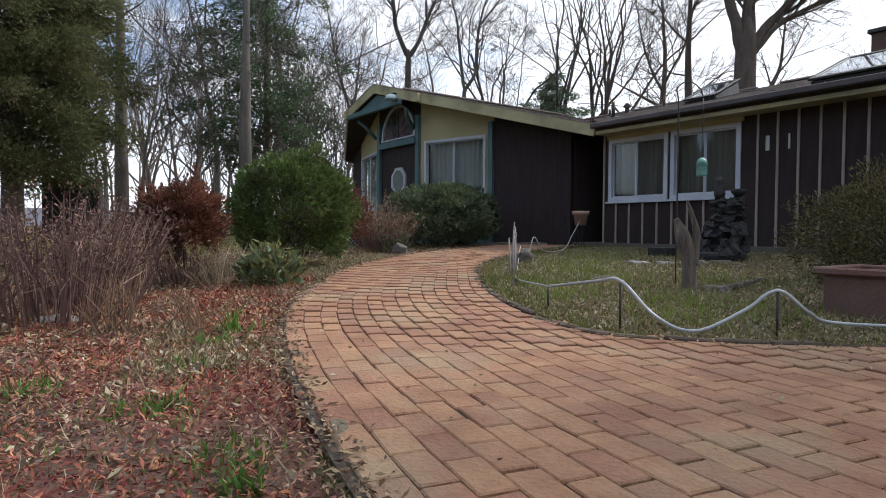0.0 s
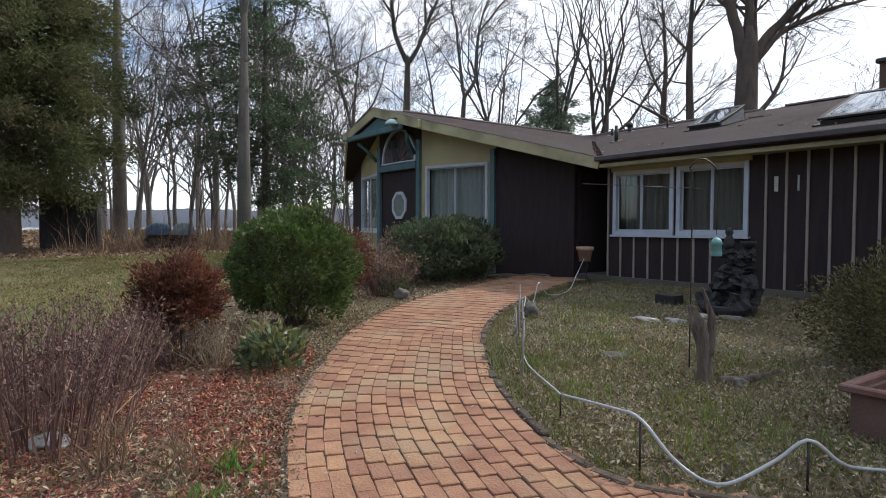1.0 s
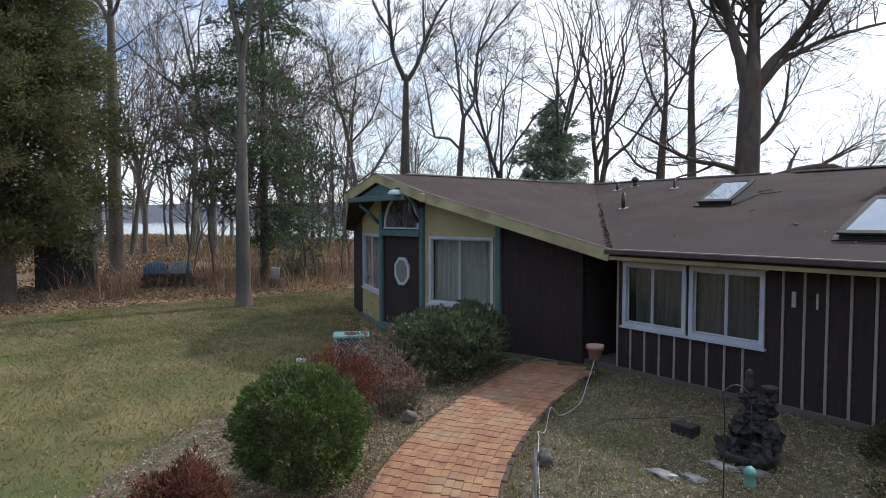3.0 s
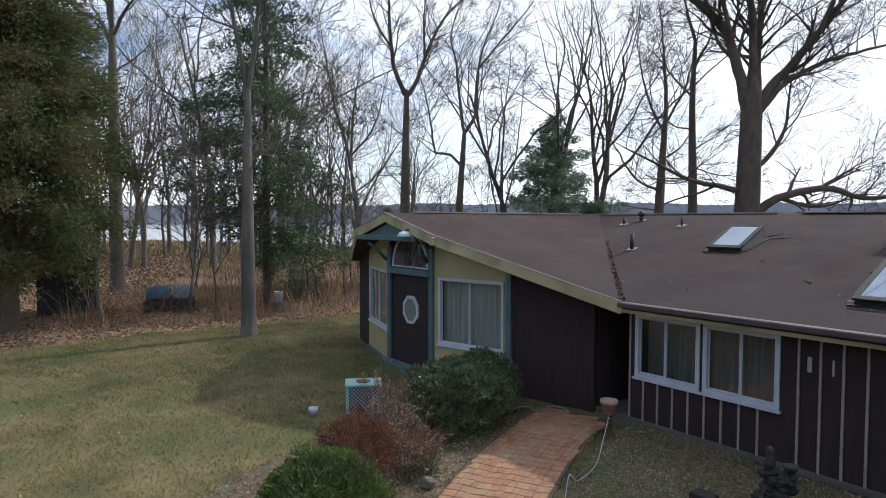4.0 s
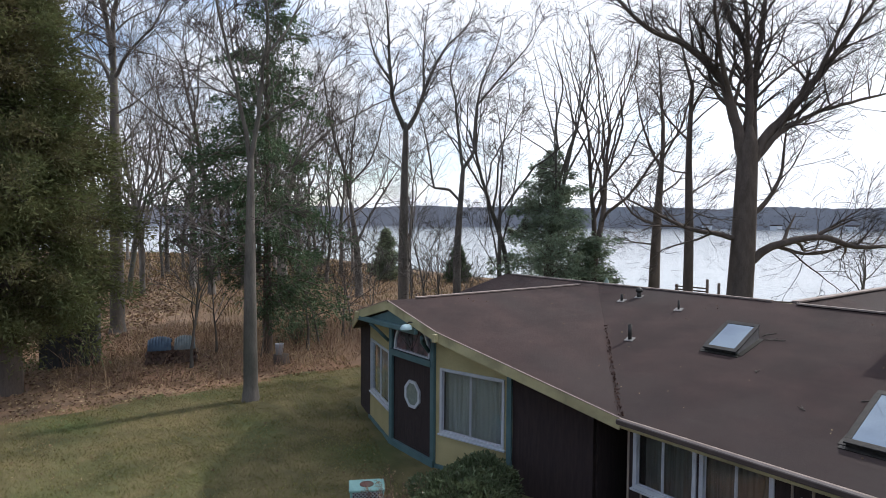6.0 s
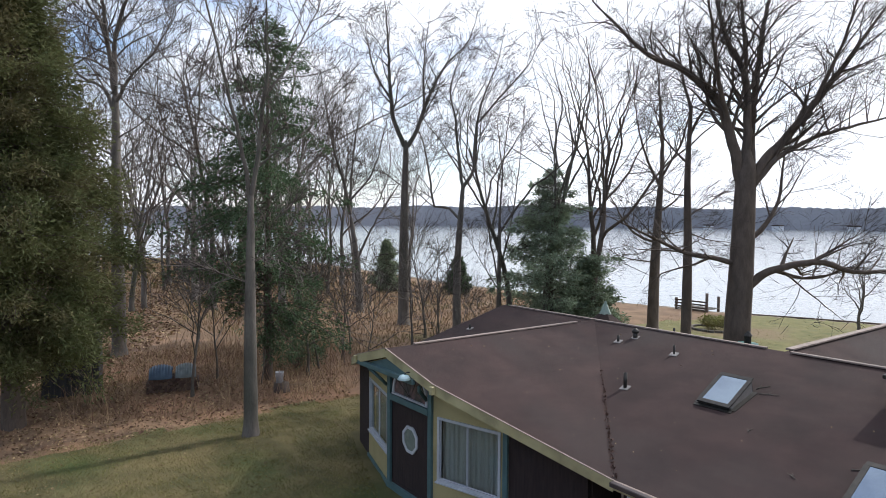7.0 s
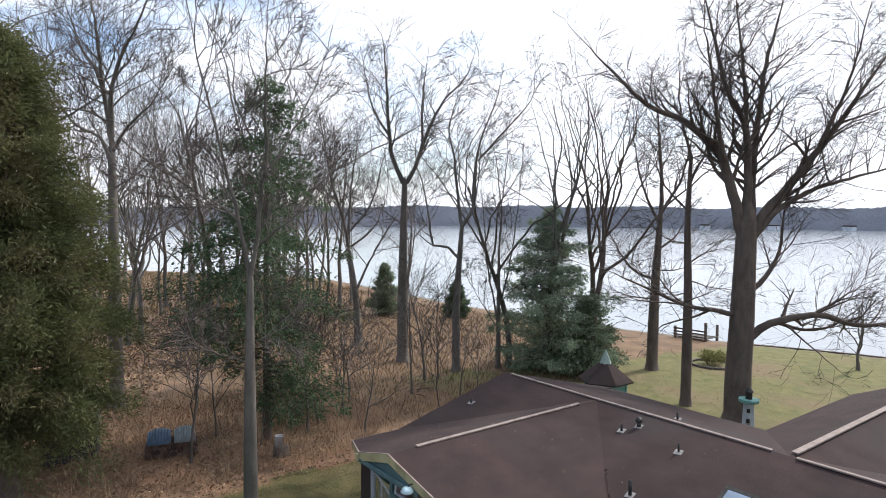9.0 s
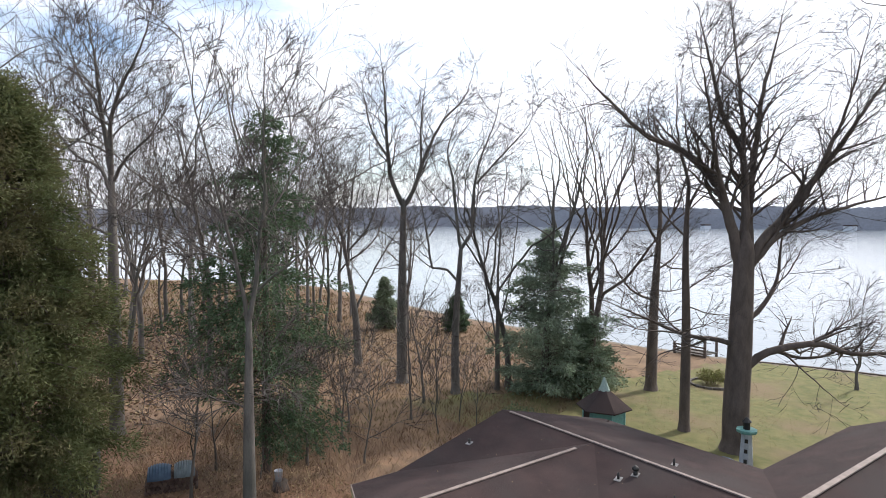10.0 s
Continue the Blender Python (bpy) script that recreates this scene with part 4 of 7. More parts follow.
def conifer(seed, x, y, height, width, m, label, bare=0.12, density=1.0, droop=0.25, clump=0.16, tip=0.3, trunk_r=0.2, gaps=0.3, twist=1.0, ragged=1.0, power=0.62, most=99.0):
    """An evergreen: trunk, whorls of boughs, and many small sprays of needles along them."""
    rng = random.Random(seed)
    nr = np.random.default_rng(seed)
    z = float(ground_z(np.float64(x), np.float64(y)))
    t = empty("evergreen_tree", (x, y, z), label, "tree", "evergreens")
    verts, faces = [], []
    tube_data([(x, y, z - 0.1), (x + 0.05, y, z + height * 0.4), (x, y + 0.06, z + height * 0.97)], [trunk_r, trunk_r * 0.65, 0.02], 9, verts, faces, False)
    meshed("trunk", verts, faces, M_BARKDARK, t, smooth=True)
    bv, bf, P, D = [], [], [], []
    h = bare * height
    while h < height * 0.985:
        f = (h - bare * height) / (height * (1 - bare))
        reach = min(width * (1 - f) ** power, most) * rng.uniform(1 - 0.35 * ragged, 1 + 0.1 * ragged) + tip * (1 - f)
        if f < 0.1:
            reach *= 0.6 + 4 * f
        for k in range(rng.randint(3, 5)):
            if rng.random() < gaps:
                continue
            a = rng.uniform(0, 2 * math.pi)
            L = reach * rng.uniform(1.1 - 0.55 * ragged, 1.0 + 0.15 * ragged)
            pts, tilt = [], rng.uniform(-0.22, 0.26)
            for i in range(6):
                s = i / 5
                pts.append(Vector((x + math.cos(a) * L * s, y + math.sin(a) * L * s, z + h + L * (tilt * s + 0.12 * s - droop * s * s) + 0.25 * L * (1 - droop * 2) * s * (0.2 + f))))
            tube_data(pts, [0.03 * (1 - 0.8 * i / 5) * (1.2 - f) + 0.004 for i in range(6)], 4, bv, bf, False)
            n = int(L * 46 * density) + 5
            for q in range(n):
                s = rng.random() ** 0.75
                i = min(int(s * 5), 4)
                c = pts[i].lerp(pts[i + 1], s * 5 - i)
                w = 0.22 * L * (1 - s) + 0.10
                off = Vector((rng.gauss(0, w), rng.gauss(0, w), rng.gauss(0, 0.08 + 0.2 * w) - 0.05))
                P.append(c + off)
                D.append(Vector((math.cos(a), math.sin(a), -0.35)) * 0.8 + off * 0.6)
        h += height * 0.018 * rng.uniform(0.7, 1.3)
    meshed("branchwork", bv, bf, M_BARKDARK, t, smooth=True)["kind"] = "stuff"
    P, D = np.array(P), np.array(D)
    q = np.concatenate([leaf_quads(P + nr.normal(0, 0.03, P.shape), D * twist, clump, clump * 0.3, nr, 0.45) for _ in range(3)])
    quads("foliage", q, m, t, kind="stuff")
    return t


def plume_tree(seed, x, y, height, width, plumes):
    """A dense cedar: a straight trunk, and overlapping upswept plumes of fine foliage over a tall cone."""
    rr, nr = random.Random(seed), np.random.default_rng(seed)
    z = gz(x, y)
    t = empty("evergreen_tree", (x, y, z), "large dense red cedar with olive-brown foliage", "tree", "evergreens")
    verts, faces = [], []
    tube_data([(x, y, z - 0.1), (x + 0.1, y, z + height * 0.4), (x, y + 0.06, z + height * 0.95)], [0.34, 0.2, 0.02], 10, verts, faces, False)
    meshed("trunk", verts, faces, M_BARKDARK, t, smooth=True)
    bv, bf, P, D = [], [], [], []
    for k in range(plumes):
        f = (k + rr.random()) / plumes
        f = f ** 0.95
        h = height * (0.135 + 0.855 * f)
        a = rr.uniform(0, 6.283)
        R = width * (1 - f) ** 0.58 * min(1.0, 0.74 + 1.3 * f) * (1 + 0.35 * noise.noise(Vector((math.cos(a) * 1.6, math.sin(a) * 1.6, h * 0.35)))) * rr.choice((0.55, 0.72, 0.86, 0.96, 1.04)) + 0.1
        rise = rr.uniform(0.0, 0.45)
        line = [Vector((x + math.cos(a) * R * s, y + math.sin(a) * R * s, z + h + R * (rise * s - 0.30 * s * s))) for s in (0.0, 0.25, 0.5, 0.75, 1.0)]
        tube_data(line, [0.04, 0.03, 0.02, 0.012, 0.005], 4, bv, bf, False)
        for j in range(int(3 + R * 2.6)):
            s = 0.30 + 0.70 * rr.random() ** 0.7
            i = min(int(s * 4), 3)
            c = line[i].lerp(line[i + 1], s * 4 - i)
            c = c + Vector((rr.gauss(0, 0.2), rr.gauss(0, 0.2), rr.gauss(0, 0.12))) * (1.3 - s)
            n = 46
            e = nr.normal(0, 1, (n, 3)) * np.array([0.22, 0.22, 0.17])
            P.append(e + np.array(c))
            D.append(e * 1.4 + np.array([math.cos(a) * 0.5, math.sin(a) * 0.5, 0.25 - 0.5 * rr.random()]))
    meshed("branchwork", bv, bf, M_BARKDARK, t)["kind"] = "stuff"
    P, D = np.concatenate(P), np.concatenate(D)
    quads("foliage", leaf_quads(P, D, 0.18, 0.042, nr, 0.45), M_CEDAR, t, kind="stuff")
    return t


M_HOLLYGREEN = mat("grey_green_needles", (0.14, 0.18, 0.11), (0.24, 0.29, 0.18), 1.2, 0.6, 0.0, spread=0.7, leaf=True)
# named trees
planned_tree(11, -18.75, 6.25, ([(0, 0), (0, 3.5), (0.05, 7.3)], 0.215, 0.14), [
    ([(0.05, 7.2), (0.3, 8.4), (0.4, 9.6), (0.6, 10.9), (0.6, 13.0), (0.8, 16.0)], 0.10),
    ([(0.0, 7.1), (-0.1, 8.4), (-0.3, 9.7), (-0.6, 11.4), (-0.9, 13.0), (-1.2, 15.5)], 0.09),
    ([(0.1, 8.0), (0.9, 8.7), (1.9, 9.6), (2.6, 10.2), (3.4, 10.6)], 0.055),
    ([(-0.1, 8.9), (-0.9, 9.2), (-2.0, 9.9), (-3.3, 10.2)], 0.05),
    ([(0.0, 5.2), (0.5, 5.4), (1.3, 5.2)], 0.025), ([(0.0, 4.6), (-0.6, 4.9), (-1.5, 4.9)], 0.02),
    ([(0.4, 10.0), (1.2, 11.6), (1.9, 13.6), (2.2, 15.5)], 0.05)], "tall slim bare tree at the lawn edge", kids=8, reach=1.9)
planned_tree(21, -14.7, 27.0, ([(0, 0), (0.0, 2.0), (0.1, 4.5), (0.2, 8.7), (0.25, 8.9)], 0.58, 0.68), [
    ([(0.2, 3.7), (1.3, 4.6), (3.2, 5.0), (4.6, 4.6), (6.3, 4.7), (9.0, 5.6)], 0.27),
    ([(1.5, 4.6), (2.6, 4.3), (4.0, 4.4), (5.5, 5.6)], 0.13),
    ([(-0.1, 4.9), (-1.2, 5.1), (-2.7, 5.4), (-5.0, 6.4), (-6.8, 7.2)], 0.17),
    ([(0.0, 8.5), (-0.4, 10.3), (-1.1, 12.2), (-2.5, 13.5), (-4.1, 14.2), (-5.8, 15.8), (-7.4, 17.6)], 0.32),
    ([(-0.7, 11.2), (-1.6, 13.4), (-2.3, 15.6), (-3.2, 18.0)], 0.16),
    ([(0.4, 8.4), (1.2, 9.6), (2.1, 10.5), (4.6, 13.5), (6.3, 15.7), (8.2, 18.2)], 0.30),
    ([(0.4, 8.2), (1.6, 9.6), (3.5, 10.6), (6.0, 11.3), (9.0, 12.2)], 0.20),
    ([(0.1, 8.5), (0.3, 11.0), (0.2, 13.2), (-0.6, 15.0), (-1.2, 17.5), (-1.8, 20.5)], 0.28),
    ([(0.4, 8.5), (0.7, 11.5), (1.3, 14.7), (1.7, 16.5), (2.4, 18.5), (3.2, 21.0)], 0.27),
    ([(0.2, 8.5), (0.4, 12.0), (0.4, 16.0), (0.1, 21.0)], 0.22),
    ([(0.5, 6.0), (1.2, 6.6), (1.9, 8.0), (2.2, 9.8), (3.0, 11.5)], 0.15),
    ([(2.6, 11.0), (4.0, 14.4), (4.6, 17.0), (5.0, 19.5)], 0.14)], "massive bare oak with long sweeping limbs", M_BARKDARK, kids=11, reach=2.9, stout=0.8)
planned_tree(22, -23.2, 33.0, ([(0, 0), (0.1, 5.0), (0.4, 10.5)], 0.36, 0.2), [
    ([(0.4, 10.3), (0.6, 13.0), (0.7, 16.0), (0.6, 19.0)], 0.18), ([(0.3, 9.5), (1.2, 11.5), (1.6, 14.0), (1.7, 17.0)], 0.12),
    ([(0.2, 5.5), (-1.4, 6.3), (-2.8, 8.4), (-4.0, 10.2)], 0.12), ([(0.3, 7.5), (1.8, 8.6), (3.0, 10.6)], 0.09),
    ([(0.3, 9.0), (-0.8, 11.0), (-1.6, 13.5), (-2.0, 16.5)], 0.12), ([(0.1, 4.4), (-1.6, 4.6), (-3.6, 5.6)], 0.08), ([(0.2, 6.2), (1.5, 6.2), (3.2, 7.0)], 0.07)], "tall dark bare tree by the water", M_BARKDARK, kids=10, reach=2.6)
planned_tree(23, -17.6, 27.6, ([(0, 0), (0.0, 5.0), (-0.1, 9.0), (0.0, 12.5)], 0.26, 0.14), [
    ([(0.0, 12.2), (-0.3, 14.5), (-0.1, 17.5)], 0.12), ([(0.0, 11.0), (0.9, 12.8), (1.2, 15.5)], 0.10), ([(0.0, 9.5), (-1.3, 11.0), (-2.0, 13.6)], 0.08),
    ([(0.0, 7.0), (1.4, 8.0), (2.4, 9.0)], 0.06), ([(0.0, 5.6), (-1.3, 5.4), (-2.8, 6.0)], 0.05), ([(0.0, 8.0), (-1.2, 8.2), (-2.6, 9.4)], 0.06), ([(0.0, 6.2), (1.5, 5.8), (3.0, 6.2)], 0.05)], "slender dark bare tree behind the house", M_BARKDARK, kids=11, reach=2.0)
bare_tree(24, -15.5, 43.2, 5.5, 0.10, (-0.1, 0), 0.25, 8, 0.8, 3, 5, label="small bare ornamental tree on the back lawn")
planned_tree(25, -33.0, 21.0, ([(0, 0), (0.0, 5.0), (0.1, 11.4)], 0.36, 0.26), [
    ([(0.0, 11.2), (-0.6, 12.7), (-0.9, 14.8), (-1.0, 17.7), (-1.3, 21.0)], 0.21), ([(0.2, 11.2), (0.8, 12.4), (1.5, 14.5), (2.5, 16.6), (4.0, 18.4), (4.8, 21.0)], 0.2),
    ([(-0.8, 14.0), (-1.9, 16.0), (-2.6, 19.5)], 0.11), ([(1.2, 13.6), (1.2, 16.0), (1.6, 19.5)], 0.11), ([(0.0, 8.6), (-1.6, 9.8), (-3.0, 10.2)], 0.06), ([(0.1, 9.6), (1.2, 10.0), (2.6, 11.4)], 0.05)], "tall forked bare tree in the field", kids=9, reach=2.6)
planned_tree(26, -29.2, 22.3, ([(0, 0), (0.0, 4.0), (0.3, 8.8)], 0.26, 0.19), [
    ([(0.3, 8.6), (0.9, 9.7), (1.0, 11.4), (1.4, 13.7), (2.4, 16.4), (2.9, 18.8)], 0.15), ([(0.3, 8.6), (0.0, 10.7), (-0.2, 12.7), (-0.5, 14.4), (0.1, 16.8), (0.0, 18.5)], 0.15),
    ([(0.1, 6.7), (-0.6, 7.4), (-1.4, 7.5), (-1.65, 9.0), (-2.1, 11.4), (-2.5, 12.7), (-2.2, 15.5)], 0.12), ([(1.2, 12.4), (2.6, 14.0), (4.0, 15.6), (5.0, 17.8)], 0.09)], "crooked bare tree in the field", kids=9, reach=2.4)
planned_tree(27, -28.4, 24.9, ([(0, 0), (0.0, 4.0), (0.0, 7.5)], 0.16, 0.11), [
    ([(0.0, 7.3), (0.2, 10.0), (0.5, 13.0), (0.4, 16.0)], 0.09), ([(0.0, 3.0), (-0.6, 6.0), (-0.9, 10.0), (-1.2, 14.0)], 0.09), ([(0.0, 3.5), (0.7, 6.5), (1.2, 10.0), (1.6, 14.5)], 0.09),
    ([(0.0, 2.5), (-1.3, 4.5), (-2.2, 6.6)], 0.05), ([(0.0, 4.0), (1.4, 5.6), (2.2, 7.4)], 0.05)], "slim many-stemmed bare tree", kids=10, reach=2.0)
planned_tree(28, -39.2, 21.3, ([(0, 0), (-0.2, 3.5), (-0.7, 7.1)], 0.29, 0.2), [
    ([(-0.7, 7.0), (-1.0, 9.0), (-1.6, 11.4), (-2.0, 14.2), (-2.4, 18.0)], 0.17), ([(-0.7, 7.0), (-0.7, 9.4), (-0.5, 12.6), (0.1, 16.8)], 0.16),
    ([(-0.1, 4.0), (1.0, 6.6), (2.4, 9.0), (3.4, 10.4), (4.2, 12.5)], 0.13), ([(-0.7, 8.0), (0.8, 10.0), (1.6, 13.0), (2.2, 16.0)], 0.12), ([(-1.2, 10.0), (-2.8, 11.4), (-4.0, 13.5)], 0.08)], "spreading bare tree in the field", kids=9, reach=2.8)
planned_tree(29, -33.0, 4.9, ([(0, 0), (0.0, 6.0), (0.0, 12.5)], 0.33, 0.24), [
    ([(0.0, 12.3), (-0.2, 14.0), (-0.7, 15.6), (-1.5, 17.0), (-2.4, 19.5)], 0.17), ([(0.0, 12.3), (0.5, 14.6), (1.4, 16.2), (2.5, 17.5), (3.6, 19.5)], 0.17),
    ([(0.0, 11.4), (-0.7, 12.7), (-1.8, 13.2), (-2.8, 14.6), (-4.0, 16.4)], 0.13), ([(0.0, 12.4), (0.0, 14.6), (0.1, 16.7), (0.1, 20.5)], 0.16), ([(0.0, 11.9), (1.0, 13.0), (2.4, 14.0), (4.2, 16.0)], 0.12),
    ([(0.0, 9.4), (-1.4, 10.4), (-2.8, 12.4)], 0.08), ([(0.0, 10.2), (1.4, 11.0), (2.8, 12.2)], 0.07)], "tall pale-barked bare tree at the wood edge", kids=10, reach=2.7)
for seed, x, y, h, r in ((30, -26.5, 27.0, 18.0, 0.23), (31, -24.2, 28.5, 18.5, 0.24), (91, -25.6, 30.0, 19.0, 0.22), (92, -28.6, 26.0, 17.5, 0.2)):
    bare_tree(seed, x, y, h, r, (0.0, 0.01), 0.5, 8, 0.5, 4, 4, M_BARKDARK if seed % 2 else M_BARK, "slim straight bare tree behind the evergreen", shrink=0.56)
for seed, x, y, h, r, ln in ((32, -23.97, 5.9, 6.5, 0.055, (0.03, 0)), (33, -24.3, 10.6, 5.5, 0.06, (0.12, 0.08)), (34, -26.5, 17.3, 7.0, 0.06, (0.0, 0.05)), (35, -28.5, 19.5, 8.0, 0.07, (-0.04, 0.05)), (36, -23.0, 12.6, 4.5, 0.04, (0.05, 0.1)), (37, -27.0, 14.0, 5.5, 0.05, (-0.05, 0.1)), (38, -26.0, 7.4, 5.0, 0.045, (0.1, 0))):
    bare_tree(seed, x, y, h, r, ln, 0.3, 8, 0.9, 3, 5, label="thin bare sapling in the brush")
conifer(41, -24.6, 9.0, 14.8, 6.0, M_HEMLOCK, "tall dark hemlock with ragged drooping boughs", 0.12, 1.1, 0.34, 0.15, 0.25, 0.2, 0.24, 1.0, 1.1, 0.68, 3.9)
plume_tree(42, -23.7, 0.5, 14.6, 4.1, 470)
conifer(43, -26.3, 27.2, 10.0, 5.0, M_PINE, "pale grey-green pine behind the house", 0.03, 1.15, 0.14, 0.19, 0.3, 0.14, 0.22, 1.0, 1.0, 0.74)
conifer(48, -24.6, 28.6, 4.6, 2.2, M_HOLLYGREEN, "low grey-green evergreen behind the house", 0.03, 0.9, 0.15, 0.18, 0.3, 0.10, 0.3, 1.0, 1.2, 0.6)
conifer(45, -51.0, 30.8, 5.0, 1.7, M_HOLLYGREEN, "small olive-green cedar in the field", 0.03, 0.8, 0.05, 0.22, 0.2, 0.1, 0.25)
conifer(46, -46.4, 35.8, 3.4, 1.15, M_HEMLOCK, "small dark evergreen by the shore", 0.03, 1.6, 0.05, 0.22, 0.2, 0.1, 0.1)
plume_tree(47, -28.0, -2.5, 16.5, 4.6, 150)

# wood behind: a few patterns of tree, set out again and again
protos = [bare_tree(60 + k, -48.0 - 3 * k, 8.0 + 5 * k, 18.0 + 2 * k, 0.17 + 0.03 * k, (0, 0), 0.38, 7, 0.75, 4, 4, M_FARBARK if k % 2 else M_BARK, "bare grey tree in the winter wood") for k in range(4)]
wr = random.Random(8)
spots = [(-53.3, 9.8), (-61.2, 13.0), (-44, 6.5), (-57, 20), (-50, 24), (-64, 8), (-70, 17), (-67, 26), (-75, 10), (-80, 22), (-58, 3), (-49, 1), (-41, 0.5), (-35, -3), (-60, 32), (-72, 34), (-46, 30), (-85, 34), (-90, 15), (-66, -2), (-77, 1), (-45, -4), (-68, 21), (-62, 17), (-51, 17), (-54, 14), (-59, 10), (-65, 12), (-58, 26), (-70, 5), (-84, 9), (-95, 25), (-47, 20), (-100, 12), (-78, 28), (-63, 29), (-46, 13), (-52, 20.5), (-56, 16.5), (-61, 22), (-49, 9), (-66, 14.5), (-57, 29), (-43, 17), (-54, 5), (-73, 24)]
for x, y in spots:
    z = float(ground_z(np.float64(x), np.float64(y)))
    src = wr.choice(protos)
    s = wr.uniform(0.75, 1.1)
    copy_thing(src, Matrix.LocRotScale((x, y, z), Euler((0, 0, wr.uniform(0, 6.28))), None) @ Matrix.Diagonal((s, s, s * wr.uniform(0.9, 1.1), 1)))

# hemlock out of view, added to darken the right of the path
conifer(49, 1.5, 21.2, 25.0, 5.2, M_HEMLOCK, "unseen tall hemlock added to shade the brick path", 0.3, 0.65, 0.3, 0.34, 0.3, 0.3, 0.14, 1.0, 1.0, 0.5, 4.2)
# unseen bare trees added beyond the right end of the house to shade the garden
for x, y in ((3.5, 24.0), (8.0, 22.0), (5.0, 30.0), (14.0, 24.0), (4.0, 20.8), (1.5, 30.0), (6.5, 26.0)):
    s = wr.uniform(0.95, 1.15)
    copy_thing(wr.choice(protos), Matrix.LocRotScale((x, y, gz(x, y)), Euler((0, 0, wr.uniform(0, 6.28))), None) @ Matrix.Diagonal((s, s, s, 1)))
sapling = bare_tree(39, -27.0, 11.5, 5.0, 0.04, (0.05, 0.0), 0.25, 8, 0.8, 3, 5, label="thin bare sapling in the brush")
for k in range(12):
    x, y = (wr.uniform(-33, -22.5), wr.uniform(8, 22)) if k < 8 else (wr.uniform(-36, -24), wr.uniform(2, 9))
    s = wr.uniform(0.6, 1.3)
    copy_thing(sapling, Matrix.LocRotScale((x, y, gz(x, y)), Euler((wr.gauss(0, 0.08), wr.gauss(0, 0.08), wr.uniform(0, 6.28))), None) @ Matrix.Diagonal((s, s, s, 1)))

# far shore, its haze put into the flat blue-grey colour
fv, ff = [], []
fr = random.Random(2)
n = 900
for i in range(n + 1):
    a = radians(-95 + 190 * i / n)
    dist = 1080 - 330 * max(0, math.sin(a + 0.55)) ** 2
    dx, dy = math.sin(a - 0.6), math.cos(a - 0.6)
    h = 31 + 3 * math.sin(i * 0.021) + 1.6 * math.sin(i * 0.13) + fr.uniform(-0.9, 0.9)
    fv += [(dx * dist, dy * dist, -1.5), (dx * (dist + 2), dy * (dist + 2), h * 0.6 + fr.uniform(-1, 1)), (dx * (dist + 4), dy * (dist + 4), h)]
for i in range(n):
    for k in (0, 1):
        a = 3 * i + k
        ff.append((a, a + 3, a + 4, a + 1))
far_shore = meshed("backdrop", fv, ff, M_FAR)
tagged(far_shore, "low wooded shore across the river, haze put into its colour", "far shore", kind="structure")

# unseen dark belt added behind the camera: closes the place, cuts sky light
wv, wf = [], []
n = 120
for i in range(n + 1):
    a = radians(205 + 175 * i / n)
    dx, dy = math.cos(a), math.sin(a)
    h = 9 + 2 * math.sin(i * 0.7) + fr.uniform(-2, 2)
    wv += [(4 + dx * 32, -2 + dy * 32, -0.5), (4 + dx * 32, -2 + dy * 32, h * 0.7), (4 + dx * 34, -2 + dy * 34, h)]
for i in range(n):
    for k in (0, 1):
        wf.append((3 * i + k, 3 * i + 3 + k, 3 * i + 4 + k, 3 * i + 1 + k))
tagged(meshed("backdrop", wv, wf, mat("sky_blocking_belt", (0.05, 0.05, 0.035), (0.09, 0.08, 0.06), 0.6, 1.0, 0.0, big=0.2)), "unseen dark belt added behind to hold back sky light", "woods", kind="structure")

# ---- brick path ----
path = empty("brick_path", (-4, 3, 0.0), "curving red clay brick garden path with open joints", "path")
path["kind"] = "structure"
line = smooth_line([(x, y, 0) for x, y in OUTER], 0.05)
cum = [0.0]
for a, b in zip(line, line[1:]):
    cum.append(cum[-1] + (b - a).length)


def along(s):
    i = min(max(int(s / 0.05), 0), len(line) - 2)
    p = line[i].lerp(line[i + 1], (s - cum[i]) / max(cum[i + 1] - cum[i], 1e-6))
    d = (line[i + 1] - line[i]).normalized()
    d0 = (line[max(i - 3, 0)] - line[min(i + 4, len(line) - 1)]).normalized() * -1
    return p, d0, Vector((d0.y, -d0.x, 0))


br = random.Random(12)
BL_, BW_ = 0.176, 0.0905


def brick_mesh():
    bm = box(bmesh.new(), 0, 0, 0, BL_ - 0.001, BW_ - 0.0005, 0.06, 0, 0.004)
    me = bpy.data.meshes.new("brick")
    bm.to_mesh(me)
    bm.free()
    me.materials.append(M_BRICK)
    return me


brick_me = brick_mesh()
placed = []
for c in range(36):
    off = 0.053 + c * 0.0925
    s = 0.1 + (0.09 if c % 2 else 0.0) + br.uniform(-0.02, 0.02)
    while s < cum[-1] - 0.1:
        p, d, nrm = along(s)
        q = p + nrm * off
        # on bends the outer courses open or close
        p2, _, n2 = along(s + 0.1)
        p1, _, n1 = along(s - 0.1)
        ratio = ((p2 + n2 * off) - (p1 + n1 * off)).length / 0.2
        step = 0.179 / max(ratio, 0.3)
        hidden = inside(q.x, q.y, GARDEN) or min((math.hypot(q.x - g[0], q.y - g[1]) for g in INNER)) < 0.03
        if not hidden and (c < 14 or q.x > -2.4) and q.y < 9.5 and ratio > 0.35:
            placed.append((q.x, q.y, math.atan2(d.y, d.x)))
        s += step
vb = [v.co.copy() for v in brick_me.vertices]
